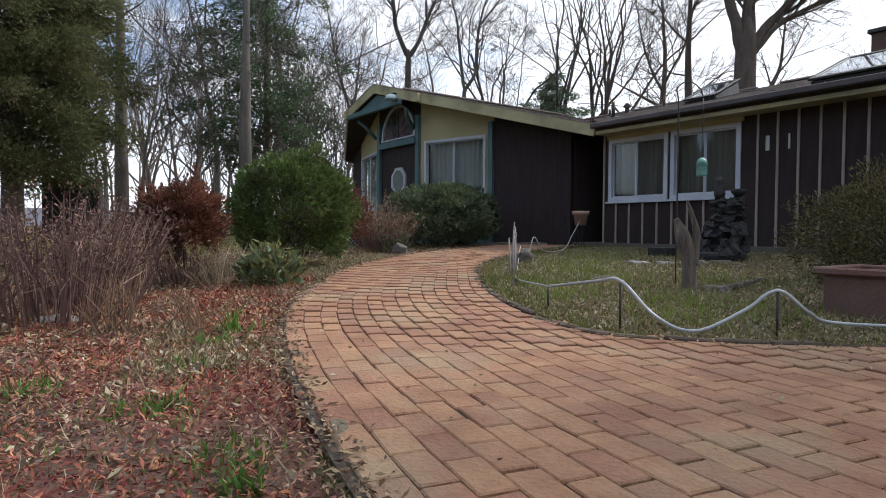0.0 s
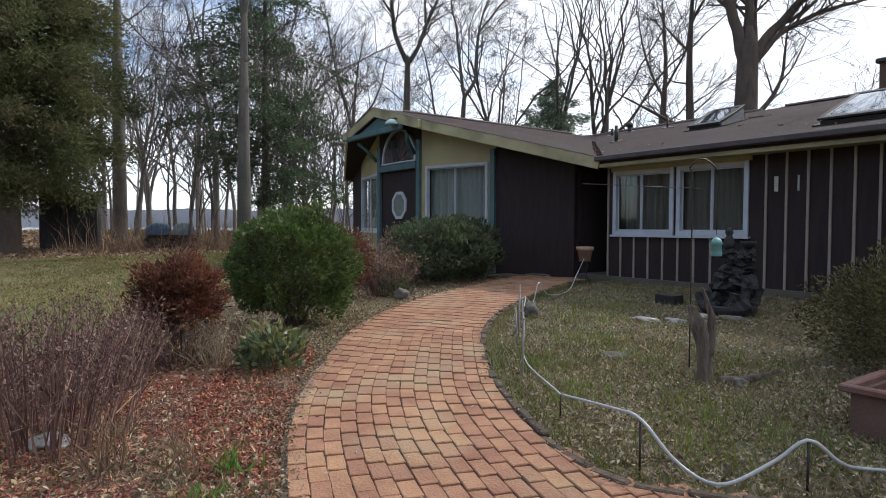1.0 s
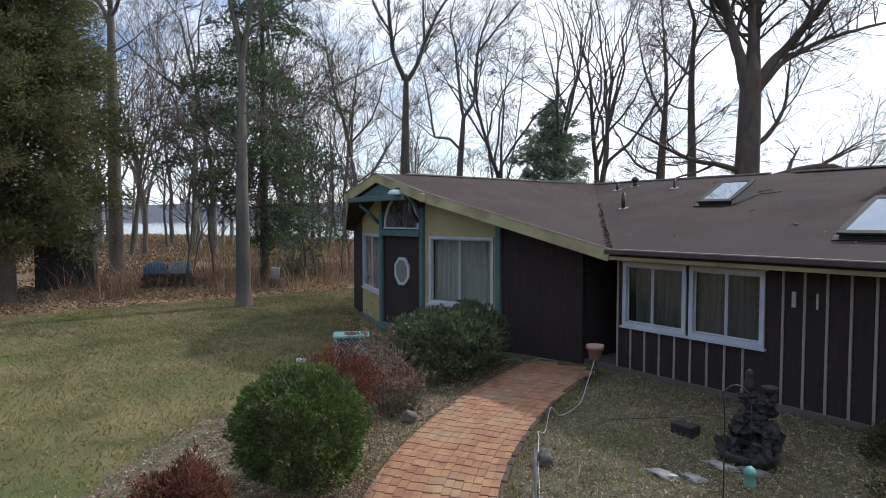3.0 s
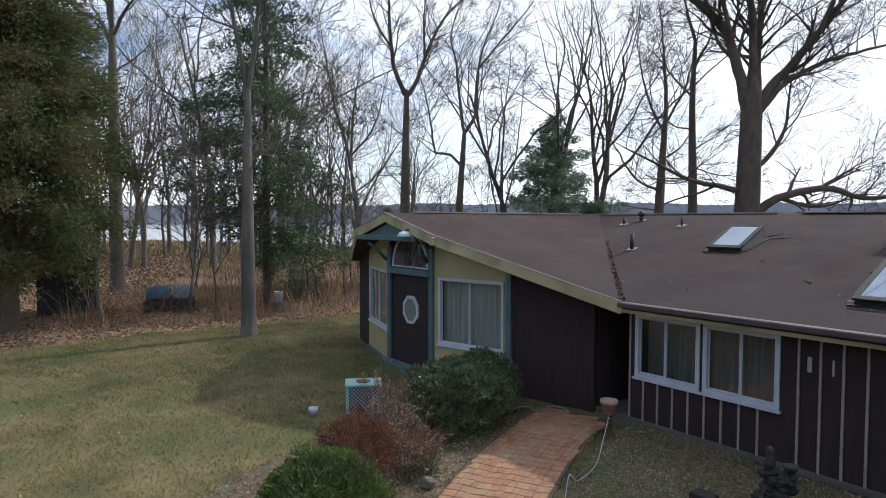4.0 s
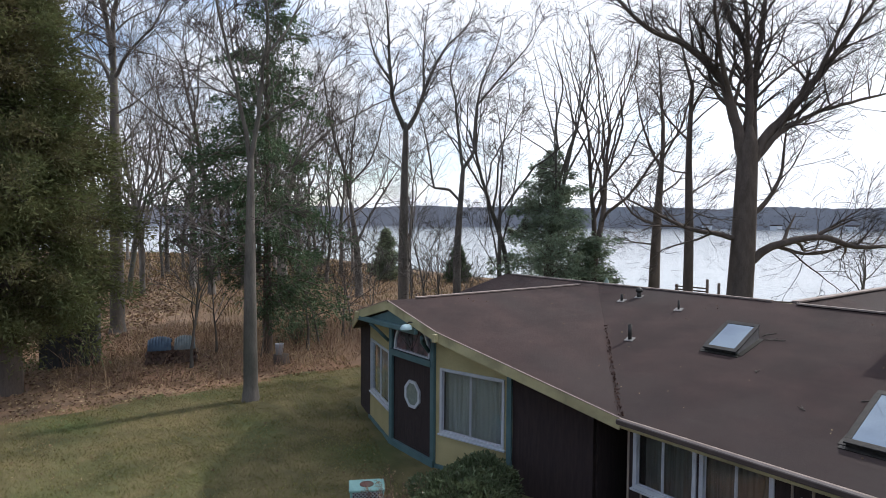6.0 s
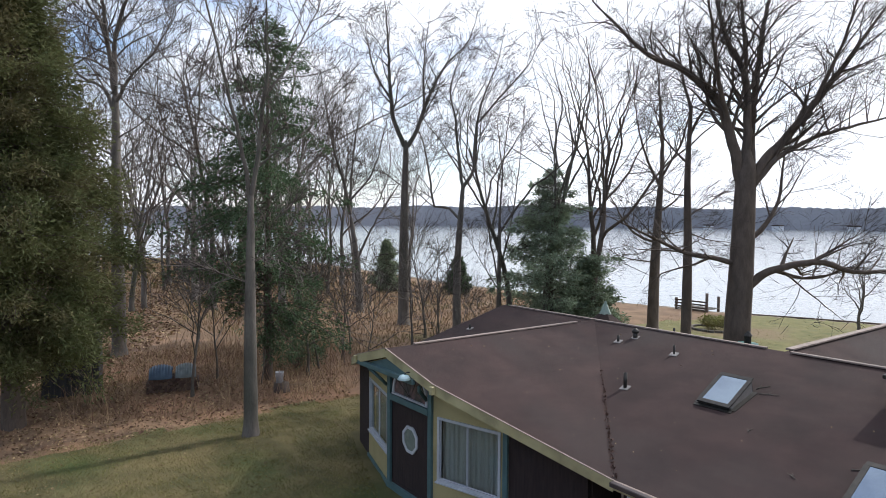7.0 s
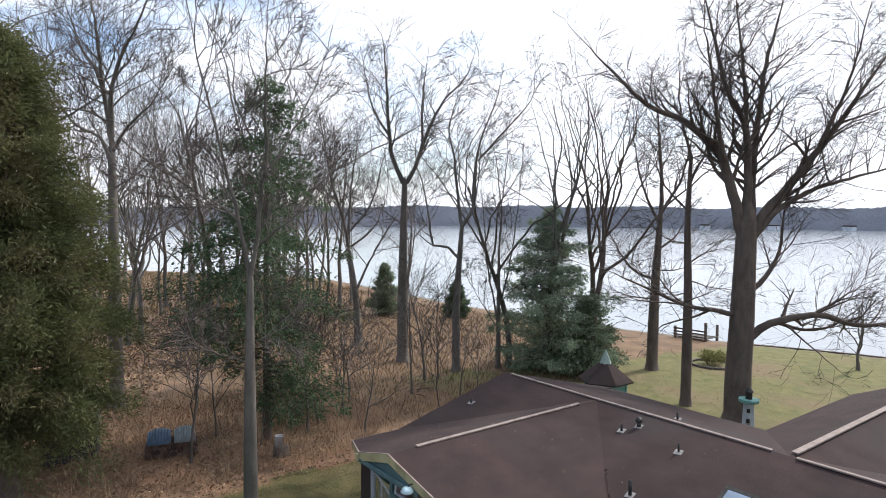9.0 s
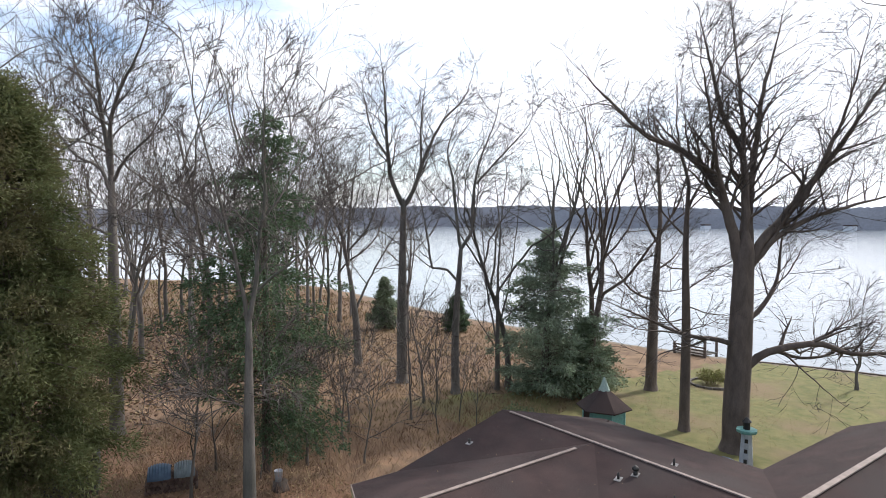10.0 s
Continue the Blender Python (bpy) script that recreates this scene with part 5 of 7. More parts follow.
fb = [tuple(f.vertices) for f in brick_me.polygons]


def brick_pose(x, y, a):
    z = float(ground_z(np.float64(x), np.float64(y))) + 0.012 + br.uniform(-0.002, 0.002)
    return Matrix.LocRotScale((x + br.uniform(-0.003, 0.003), y + br.uniform(-0.003, 0.003), z), Euler((br.gauss(0, 0.008), br.gauss(0, 0.008), a + br.gauss(0, 0.018))), (br.uniform(0.97, 1.01), 1, 1))


placed.sort(key=lambda b: math.hypot(b[0] + 1.6, b[1] - 1.6))
bedv, bedf = [], []
for i, b in enumerate(placed):
    m = brick_pose(*b)
    if i < 300:
        ob = new("brick", brick_me)
        ob.parent = path
        ob.matrix_parent_inverse = path.matrix_world.inverted()
        ob.matrix_basis = m
    else:
        k = len(bedv)
        bedv += [m @ v for v in vb]
        bedf += [tuple(k + j for j in f) for f in fb]
rest = meshed("further_bricks", bedv, bedf, M_BRICK, path)
rest["kind"] = "stuff"
# sand bed under the bricks
bv, bf = [], []
for i in range(0, len(line), 2):
    s = cum[i]
    p, d, nrm = along(s)
    w = 1.36 if p.x < -2.6 else 3.0
    for k in range(13):
        q = p + nrm * (-0.02 + (w + 0.02) * k / 12)
        bv.append((q.x, q.y, float(ground_z(np.float64(q.x), np.float64(q.y))) + (-0.06 if inside(q.x, q.y, GARDEN) else 0.033)))
for i in range(len(bv) // 13 - 1):
    for k in range(12):
        a = 13 * i + k
        bf.append((a, a + 1, a + 14, a + 13))
bed = meshed("sand_joint_bed", bv, bf, M_JOINT, path)
# edging set on end
for curve, shift, low in ((OUTER, -0.035, 0.03), (INNER, -0.02, 0.02)):
    pts = smooth_line([(x, y, 0) for x, y in curve], 0.215)
    for a, b in zip(pts, pts[1:]):
        if not (-9 < a.x < 1.2):
            continue
        d = (b - a).normalized()
        q = (a + b) / 2 + Vector((-d.y, d.x, 0)) * shift
        z = float(ground_z(np.float64(q.x), np.float64(q.y)))
        bm = box(bmesh.new(), 0, 0, 0, 0.205, 0.055, 0.11, 0, 0.008)
        bmesh.ops.transform(bm, matrix=Matrix.LocRotScale((q.x, q.y, z + 0.012 - low + br.uniform(-0.012, 0.008)), Euler((br.gauss(0, 0.06), br.gauss(0, 0.03), math.atan2(d.y, d.x) + br.gauss(0, 0.04))), None), verts=bm.verts)
        part("edging_brick", bm, M_EDGE if curve is OUTER else M_EDGEDARK, path)

# ---- planting and garden things ----
M_BOX = mat("boxwood_leaves", (0.058, 0.096, 0.026), (0.150, 0.210, 0.054), 5, 0.5, 0.0, c=(0.075, 0.092, 0.038), spread=0.7, leaf=True, big=2.5)
M_OLIVE = mat("dull_olive_leaves", (0.050, 0.048, 0.022), (0.115, 0.10, 0.042), 6, 0.5, 0.0, c=(0.17, 0.14, 0.06), spread=0.8, leaf=True, big=5)
M_RUST = mat("rusty_brown_foliage", (0.125, 0.050, 0.033), (0.220, 0.090, 0.055), 5, 0.8, 0.0, c=(0.07, 0.04, 0.03), spread=0.7, leaf=True, big=3)
M_RHODO = mat("dull_green_leaves", (0.082, 0.106, 0.056), (0.150, 0.186, 0.098), 4, 0.35, 0.0, spread=0.7, leaf=True)
M_DRYSTEM = mat("dry_purplish_stems", (0.118, 0.068, 0.058), (0.22, 0.132, 0.108), 8, 0.9, 0.0, spread=0.6)
M_STRAW = mat("straw_stems", (0.30, 0.235, 0.15), (0.42, 0.35, 0.24), 8, 0.9, 0.0, spread=0.5)
M_YELGREEN = mat("variegated_leaves", (0.11, 0.14, 0.045), (0.33, 0.31, 0.12), 12, 0.5, 0.0, spread=0.8, leaf=True, big=6)
M_SHOOT = mat("fresh_green_shoots", (0.075, 0.155, 0.024), (0.16, 0.27, 0.06), 6, 0.5, 0.0, spread=0.5, leaf=True)
M_CHIP = mat("red_wood_chips", (0.25, 0.078, 0.052), (0.42, 0.155, 0.10), 6, 0.9, 0.1, c=(0.30, 0.19, 0.14), spread=0.8, big=2)
M_PALELEAF = mat("bleached_leaves", (0.26, 0.20, 0.13), (0.44, 0.37, 0.27), 6, 0.9, 0.0, spread=0.8)
M_GRASS = mat("dull_grass_blades", (0.11, 0.135, 0.034), (0.21, 0.21, 0.072), 2, 0.8, 0.0, spread=0.7, leaf=True, big=0.4, c=(0.24, 0.205, 0.095))
M_BRUSH = mat("brown_brush_stems", (0.20, 0.125, 0.082), (0.35, 0.23, 0.148), 0.8, 0.9, 0.0, spread=0.7, c=(0.38, 0.275, 0.165), big=0.4)
M_GOLD = mat("dry_golden_grass", (0.165, 0.104, 0.058), (0.265, 0.178, 0.098), 0.8, 0.9, 0.0, spread=0.6, big=0.3, c=(0.175, 0.145, 0.06))


def stalks(name, feet, height, lean, width, m, rng, parent=None, curl=0.3):
    """Thin upright blades or stems, each a bent pair of quads."""
    n = len(feet)
    h = height * rng.uniform(0.45, 1.15, n)
    d = np.stack([rng.normal(0, lean, n), rng.normal(0, lean, n), np.ones(n)], 1)
    d /= np.linalg.norm(d, axis=1)[:, None]
    side = np.cross(d, rng.normal(0, 1, (n, 3)))
    side /= np.linalg.norm(side, axis=1)[:, None]
    w = (width * rng.uniform(0.6, 1.3, n))[:, None] * side * 0.5
    mid = feet + d * h[:, None] * 0.55
    d2 = d + np.stack([rng.normal(0, curl, n), rng.normal(0, curl, n), np.zeros(n)], 1)
    tip = mid + d2 * h[:, None] * 0.5
    q = np.concatenate([np.stack([feet - w, feet + w, mid + w * 0.8, mid - w * 0.8], 1), np.stack([mid - w * 0.8, mid + w * 0.8, tip + w * 0.15, tip - w * 0.15], 1)])
    ob = quads(name, q, m, parent)
    ob["kind"] = "stuff"
    return ob


def on_ground(xy, lift=0.0):
    return np.column_stack([xy, ground_z(xy[:, 0], xy[:, 1]) + lift])


def scatter(n, poly, rng, avoid=None):
    """n random places inside a plan polygon."""
    P = np.array(poly)
    lo, hi = P.min(0), P.max(0)
    out, have = [], 0
    while have < n:
        q = rng.uniform(lo, hi, (n, 2))
        hit = np.zeros(n, bool)
        for (ax, ay), (bx, by) in zip(poly, list(poly[1:]) + [poly[0]]):
            if ay != by:
                hit ^= ((ay > q[:, 1]) != (by > q[:, 1])) & (q[:, 0] < (bx - ax) * (q[:, 1] - ay) / (by - ay) + ax)
        q = q[hit]
        if avoid:
            q = q[[not avoid(x, y) for x, y in q]]
        out.append(q)
        have += len(q)
    return np.concatenate(out)[:n]


def ball_shrub(seed, name, label, x, y, r, rz, cz, m, leaves, length, width, lump=0.12, stem=M_BARKDARK, hollow=0.72, category="shrub", stems=26):
    """A rounded shrub: forked stems from the ground, and a thick uneven shell of small leaves."""
    nr = np.random.default_rng(seed)
    z = gz(x, y)
    t = empty(name, (x, y, z), label, category)
    v = nr.normal(0, 1, (leaves, 3))
    v /= np.linalg.norm(v, axis=1)[:, None]
    v = v[v[:, 2] > -0.75]
    f = np.array([1 + lump * noise.noise(Vector(q) * 2.4 + Vector((seed, 0, 0))) * 2 + lump * 0.7 * noise.noise(Vector(q) * 6.0) * 1.5 for q in v])
    depth = 1 - (1 - hollow) * nr.random(len(v)) ** 1.7
    P = v * (f * depth)[:, None] * np.array([r, r, rz]) + np.array([x, y, z + cz])
    keep = P[:, 2] > z + 0.03
    P, v = P[keep], v[keep]
    quads("foliage", leaf_quads(P, v * 0.8 + np.array([0, 0, 0.45]), length, width, nr, 0.55), m, t, kind="stuff")
    sv, sf = [], []
    rr = random.Random(seed)
    for k in range(stems):
        a, e = rr.uniform(0, 6.28), rr.uniform(0.15, 1.0)
        q = Vector((math.cos(a) * r * 0.85 * e, math.sin(a) * r * 0.85 * e, cz + rz * 0.75 * (1.1 - e)))
        tube_data([(x + math.cos(a) * 0.06, y + math.sin(a) * 0.06, z - 0.03), (x + q.x * 0.45, y + q.y * 0.45, z + q.z * 0.5), (x + q.x, y + q.y, z + q.z)], [0.016, 0.011, 0.004], 4, sv, sf, False)
    meshed("stem", sv, sf, stem, t)["kind"] = "stuff"
    return t


def twig_shrub(seed, label, x, y, r, h, n, m, heads=None, head=0.05, fan=0.45):
    """A leafless shrub of many upright forked stems, some with dry heads."""
    rr = random.Random(seed)
    nr = np.random.default_rng(seed)
    z = gz(x, y)
    t = empty("dry_shrub", (x, y, z), label, "shrub", "dry shrubs")
    sv, sf, tips = [], [], []
    for k in range(n):
        a, e = rr.uniform(0, 6.28), math.sqrt(rr.random())
        fx, fy = x + math.cos(a) * r * 0.55 * e, y + math.sin(a) * r * 0.55 * e
        hh = h * rr.uniform(0.55, 1.05) * (1.05 - 0.3 * e)
        dx, dy = math.cos(a) * fan * e * hh + rr.gauss(0, 0.05), math.sin(a) * fan * e * hh + rr.gauss(0, 0.05)
        pts = [Vector((fx, fy, gz(fx, fy) - 0.02)), Vector((fx + dx * 0.45 + rr.gauss(0, 0.015), fy + dy * 0.45 + rr.gauss(0, 0.015), z + hh * 0.5)), Vector((fx + dx, fy + dy, z + hh))]
        tube_data(pts, [0.006, 0.0045, 0.002], 3, sv, sf, False)
        tips.append(pts[2])
        for j in range(3):
            s = rr.uniform(0.35, 0.9)
            q = pts[0].lerp(pts[2], s)
            e2 = q + Vector((rr.gauss(0, 0.07), rr.gauss(0, 0.07), rr.uniform(0.05, 0.16)))
            tube_data([q, e2], [0.0032, 0.0015], 3, sv, sf, False)
            tips.append(e2)
    meshed("stem", sv, sf, m, t)["kind"] = "stuff"
    T = np.array([tuple(q) for q in tips])
    if heads:
        rep = np.repeat(T, 5, 0) + nr.normal(0, head * 0.4, (len(T) * 5, 3))
        quads("dry_head", leaf_quads(rep, nr.normal(0, 0.4, rep.shape) + np.array([0, 0, 0.5]), head, head * 0.5, nr, 0.7), heads, t, kind="stuff")
    return t


# clipped and natural shrubs
ball_shrub(1, "boxwood_shrub", "rounded dense green boxwood beside the path", -6.33, 2.78, 0.64, 0.60, 0.63, M_BOX, 22000, 0.05, 0.023, 0.13, category="shrub")
ball_shrub(2, "dwarf_conifer", "small rusty-brown dying conifer shrub", -5.56, 1.47, 0.32, 0.29, 0.54, M_RUST, 14000, 0.05, 0.014, 0.3, hollow=0.35, stems=8)
ball_shrub(3, "dwarf_conifer", "low rusty-brown conifer shrub behind the boxwood", -7.75, 3.9, 0.50, 0.42, 0.55, M_RUST, 11000, 0.045, 0.014, 0.22, hollow=0.5)
ball_shrub(4, "broadleaf_shrub", "wide dull green broadleaf shrub by the bay window", -8.87, 6.47, 0.93, 0.56, 0.52, M_RHODO, 15000, 0.075, 0.032, 0.12)
ball_shrub(5, "broadleaf_shrub", "dark green broadleaf shrub against the house", -9.2, 7.25, 0.64, 0.52, 0.54, M_RHODO, 9000, 0.075, 0.032, 0.12)
ball_shrub(6, "broadleaf_shrub", "loose olive-green shrub in the front garden", -1.62, 5.75, 0.85, 0.50, 0.40, M_OLIVE, 22000, 0.036, 0.015, 0.14, hollow=0.5)
ball_shrub(7, "broadleaf_shrub", "low leafy shrub beside the wall", -2.9, 8.2, 0.35, 0.22, 0.2, M_OLIVE, 2500, 0.05, 0.02, 0.2, hollow=0.4)
twig_shrub(11, "leafless purplish-brown shrub with dry seed heads", -4.05, 0.45, 0.7, 0.78, 125, M_DRYSTEM, M_DRYSTEM, 0.024)
twig_shrub(12, "leafless purplish-brown shrub with dry seed heads", -4.95, 0.75, 0.6, 0.72, 105, M_DRYSTEM, M_DRYSTEM, 0.024)
twig_shrub(13, "leafless purplish-brown shrub with dry seed heads", -3.75, -0.35, 0.65, 0.7, 105, M_DRYSTEM, M_DRYSTEM, 0.024)
twig_shrub(14, "leafless purplish-brown shrub with dry seed heads", -5.2, -0.1, 0.7, 0.75, 110, M_DRYSTEM, M_DRYSTEM, 0.024)

twig_shrub(15, "reddish-brown twiggy shrub with curled dead leaves", -7.75, 4.75, 0.5, 0.72, 100, M_DRYSTEM, M_DEADLEAF, 0.028)
twig_shrub(16, "reddish-brown twiggy shrub with curled dead leaves", -8.75, 5.2, 0.6, 0.85, 110, M_DRYSTEM, M_PALELEAF, 0.024)
twig_shrub(22, "reddish-brown twiggy shrub with curled dead leaves", -9.4, 5.5, 0.5, 1.2, 60, M_DRYSTEM, M_DEADLEAF, 0.03)
twig_shrub(23, "low tangle of dark twigs under the rusty shrub", -5.5, 1.45, 0.42, 0.38, 60, M_DRYSTEM, M_DEADLEAF, 0.025, 0.8)
twig_shrub(17, "clump of bleached dry garden stalks", -3.45, 0.68, 0.13, 0.36, 17, M_BRUSH, None, fan=0.25)
twig_shrub(18, "clump of bleached dry garden stalks", -3.15, 1.0, 0.12, 0.26, 9, M_BRUSH, None, fan=0.25)
twig_shrub(19, "clump of bleached dry garden stalks", -5.6, 2.1, 0.2, 0.35, 30, M_STRAW, None, fan=0.4)
twig_shrub(20, "low tangle of pale twisted stems", -5.2, 1.65, 0.22, 0.28, 36, M_STRAW, None, fan=0.9)


def leafy(seed, name, label, x, y, r, h, n, length, width, m):
    nr = np.random.default_rng(seed)
    z = gz(x, y)
    t = empty(name, (x, y, z), label, "plant", "garden plants")
    a, e = nr.uniform(0, 6.28, n), np.sqrt(nr.random(n))
    P = np.column_stack([x + np.cos(a) * r * e, y + np.sin(a) * r * e, z + 0.02 + nr.random(n) * h * (1.1 - 0.5 * e)])
    D = np.column_stack([np.cos(a) * 0.6, np.sin(a) * 0.6, np.full(n, 0.7)])
    quads("leaf_mass", leaf_quads(P, D, length, width, nr, 0.5), m, t, kind="stuff")
    return t


leafy(31, "leafy_plant", "variegated yellow-green leafy plant in the bed", -4.8, 1.97, 0.23, 0.30, 280, 0.09, 0.04, M_RHODO)
leafy(34, "leafy_plant", "pale yellow-edged leaves over a dark plant", -4.8, 1.97, 0.24, 0.38, 150, 0.08, 0.03, M_YELGREEN)
leafy(32, "leafy_plant", "variegated yellow-green leafy plant in the bed", -5.2, 2.25, 0.18, 0.24, 90, 0.08, 0.035, M_YELGREEN)
leafy(33, "leafy_plant", "pale grey-green leafy plant beside the path", -7.5, 4.75, 0.22, 0.34, 200, 0.08, 0.03, M_RHODO)
gr = np.random.default_rng(77)
for k, (x, y, r, h, n) in enumerate(((-1.95, 0.58, 0.13, 0.06, 80), (-1.45, 0.64, 0.12, 0.05, 80), (-2.38, 0.30, 0.10, 0.07, 50), (-2.5, 0.78, 0.16, 0.06, 70), (-1.25, 0.62, 0.06, 0.06, 40), (-3.1, 1.15, 0.09, 0.16, 34), (-1.75, 0.15, 0.1, 0.06, 60), (-2.9, 1.0, 0.1, 0.08, 40))):
    t = empty("bulb_shoots", (x, y, gz(x, y)), "tuft of bright green bulb shoots in mulch", "plant", "bulb shoots")
    xy = np.column_stack([x + gr.normal(0, r * 0.5, n), y + gr.normal(0, r * 0.5, n)])
    stalks("blade_mass", on_ground(xy, -0.005), h, 0.45, 0.013, M_SHOOT, gr, t, 0.4)

# litter of the beds
r3 = np.random.default_rng(31)
BEDSHOW = [(-8.5, 8.2), (-7.5, 5.75), (-6.9, 4.75), (-6.35, 3.95), (-5.7, 3.22), (-5.0, 2.66), (-4.1, 2.0), (-3.45, 1.63), (-2.85, 1.36), (-2.0, 1.07), (-1.15, 0.84), (-0.6, 0.7), (-0.7, -0.6), (-3.2, -1.6), (-5.6, -0.8), (-7.4, 0.9), (-8.8, 2.2), (-9.6, 3.8), (-9.9, 5.6), (-10.6, 7.4)]
NEARBED = [(-4.1, 2.0), (-3.45, 1.63), (-2.85, 1.36), (-2.0, 1.07), (-1.15, 0.84), (-0.75, 0.72), (-0.75, -0.1), (-2.6, -0.6), (-4.6, 0.2), (-5.0, 1.4)]


def litter(name, n, poly, length, width, m, rng, label, flat=0.25, lift=0.012, avoid=None):
    P = on_ground(scatter(n, poly, rng, avoid), lift)
    P[:, 2] += rng.random(n) * 0.012
    D = np.column_stack([rng.normal(0, 1, n), rng.normal(0, 1, n), rng.normal(0, flat, n)])
    ob = quads(name, leaf_quads(P, D, length, width, rng, 0.1, 0.3), m)
    return tagged(ob, label, "litter", kind="stuff")


def close_by(x, y):
    return x > -2.9


litter("wood_chips", 8000, BEDSHOW, 0.040, 0.012, M_CHIP, r3, "scattered red-brown wood chip mulch", avoid=close_by)
litter("wood_chips", 20000, NEARBED, 0.024, 0.006, M_CHIP, r3, "fine red-brown wood chip mulch", 0.45)
litter("wood_chips", 12000, NEARBED, 0.030, 0.009, M_CHIP, r3, "coarse red-brown wood chip mulch", 0.9)
litter("bed_leaves", 5000, BEDSHOW, 0.048, 0.022, M_DEADLEAF, r3, "brown dead leaves over the bed", 0.35, avoid=close_by)
litter("bed_leaves", 7000, BEDSHOW, 0.042, 0.017, M_PALELEAF, r3, "bleached dead leaves over the bed", 0.35, avoid=close_by)
MIDBED = [(-7.0, 4.8), (-6.35, 3.95), (-5.7, 3.22), (-5.0, 2.66), (-4.1, 2.0), (-3.45, 1.63), (-2.85, 1.36), (-2.3, 1.15), (-2.3, 0.5), (-3.4, 0.9), (-4.6, 1.6), (-6.2, 2.4), (-7.6, 4.2)]
litter("bed_leaves", 10000, MIDBED, 0.036, 0.014, M_PALELEAF, r3, "small bleached leaves over the bed", 0.5)
tagged(stalks("bed_grass", on_ground(scatter(9000, MIDBED, r3)), 0.06, 0.7, 0.005, M_GRASS, r3), "thin green grass in the bed", "grass", kind="stuff")
tagged(stalks("bed_grass", on_ground(scatter(6000, MIDBED, r3)), 0.07, 1.1, 0.005, M_STRAW, r3), "dry straw over the bed", "grass", kind="stuff")
litter("bed_leaves", 900, NEARBED, 0.034, 0.014, M_PALELEAF, r3, "pale chips and leaves over the bed", 0.5)
litter("bed_leaves", 3000, NEARBED, 0.016, 0.006, M_PALELEAF, r3, "bleached leaf scraps over the bed", 0.4)
litter("bed_leaves", 2600, NEARBED, 0.020, 0.008, M_DEADLEAF, r3, "brown leaf scraps over the bed", 0.4)
REDBED = [(-5.9, 2.6), (-5.0, 2.45), (-4.2, 1.95), (-3.4, 1.52), (-2.85, 1.28), (-3.1, 0.95), (-4.2, 1.25), (-5.3, 1.75), (-6.0, 2.1)]
litter("wood_chips", 9000, REDBED, 0.034, 0.012, M_CHIP, r3, "red-brown wood chip mulch beside the path", 0.5, 0.022)
for x, y, a, ln in ((-2.15, 0.62, 0.3, 0.13), (-2.0, 0.36, 0.15, 0.10), (-1.62, 0.42, 0.5, 0.06), (-1.5, 0.5, -0.3, 0.07), (-2.6, 0.85, 1.0, 0.12), (-1.25, 0.5, 0.9, 0.05), (-2.9, 0.5, 0.2, 0.12)):
    t = empty("bark_chip", (x, y, gz(x, y)), "long pale chip of bark lying on mulch", "bark chip", "bark chips")
    boxed("chip_body", M_PALELEAF if ln > 0.09 else M_CHIP, t, (x, y, gz(x, y) + 0.012), (ln, 0.018, 0.008), a, 0.003)
tagged(stalks("bed_grass", on_ground(scatter(9000, BEDSHOW, r3)), 0.055, 0.6, 0.006, M_GRASS, r3), "sparse short grass and weeds in the bed", "grass", kind="stuff")
tagged(stalks("bed_grass", on_ground(scatter(3200, BEDSHOW, r3)), 0.07, 0.9, 0.005, M_STRAW, r3), "dry straw and stalks in the bed", "grass", kind="stuff")
# dead leaves along both edges of the path
edge_pts = []
for curve, side, n in ((OUTER, 0.0, 4200), (INNER, 0.0, 2200)):
    L = smooth_line([(x, y, 0) for x, y in curve], 0.05)
    for k in range(n):
        q = L[r3.integers(0, len(L))]
        edge_pts.append((q.x + r3.normal(0, 0.04), q.y + r3.normal(0, 0.04)))
E_ = on_ground(np.array(edge_pts), 0.045)
tagged(quads("edge_leaves", leaf_quads(E_, np.column_stack([r3.normal(0, 1, len(E_)), r3.normal(0, 1, len(E_)), r3.normal(0, 0.3, len(E_))]), 0.026, 0.010, r3, 0.1), M_DEADLEAF), "dead leaves gathered along the path edge", "litter", kind="stuff")
on_path = [(x + r3.normal(0, 0.04), y + r3.normal(0, 0.04)) for x, y, _ in placed[::4]]
E_ = on_ground(np.array(on_path), 0.047)
tagged(quads("path_leaves", leaf_quads(E_, np.column_stack([r3.normal(0, 1, len(E_)), r3.normal(0, 1, len(E_)), r3.normal(0, 0.2, len(E_))]), 0.024, 0.010, r3, 0.1), M_PALELEAF), "scraps of dry leaf on the bricks", "litter", kind="stuff")

GSHOW = [(-7.1, 8.88), (-6.8, 7.45), (-6.2, 6.2), (-5.6, 5.3), (-5.0, 4.5), (-4.3, 3.85), (-3.5, 3.28), (-2.85, 2.9), (-2.3, 2.66), (-1.95, 2.58), (-1.7, 2.7), (-1.4, 2.95), (-1.0, 3.35), (-0.2, 4.3), (0.4, 8.88)]
litter("garden_leaves", 11000, GSHOW, 0.038, 0.018, M_DEADLEAF, r3, "brown dead leaves over the front garden", 0.35)
litter("garden_leaves", 16000, GSHOW, 0.036, 0.014, M_PALELEAF, r3, "bleached dead leaves over the front garden", 0.4)
tagged(stalks("garden_grass", on_ground(scatter(22000, GSHOW, r3)), 0.075, 0.6, 0.006, M_GRASS, r3), "thin patchy grass in the front garden", "grass", kind="stuff")
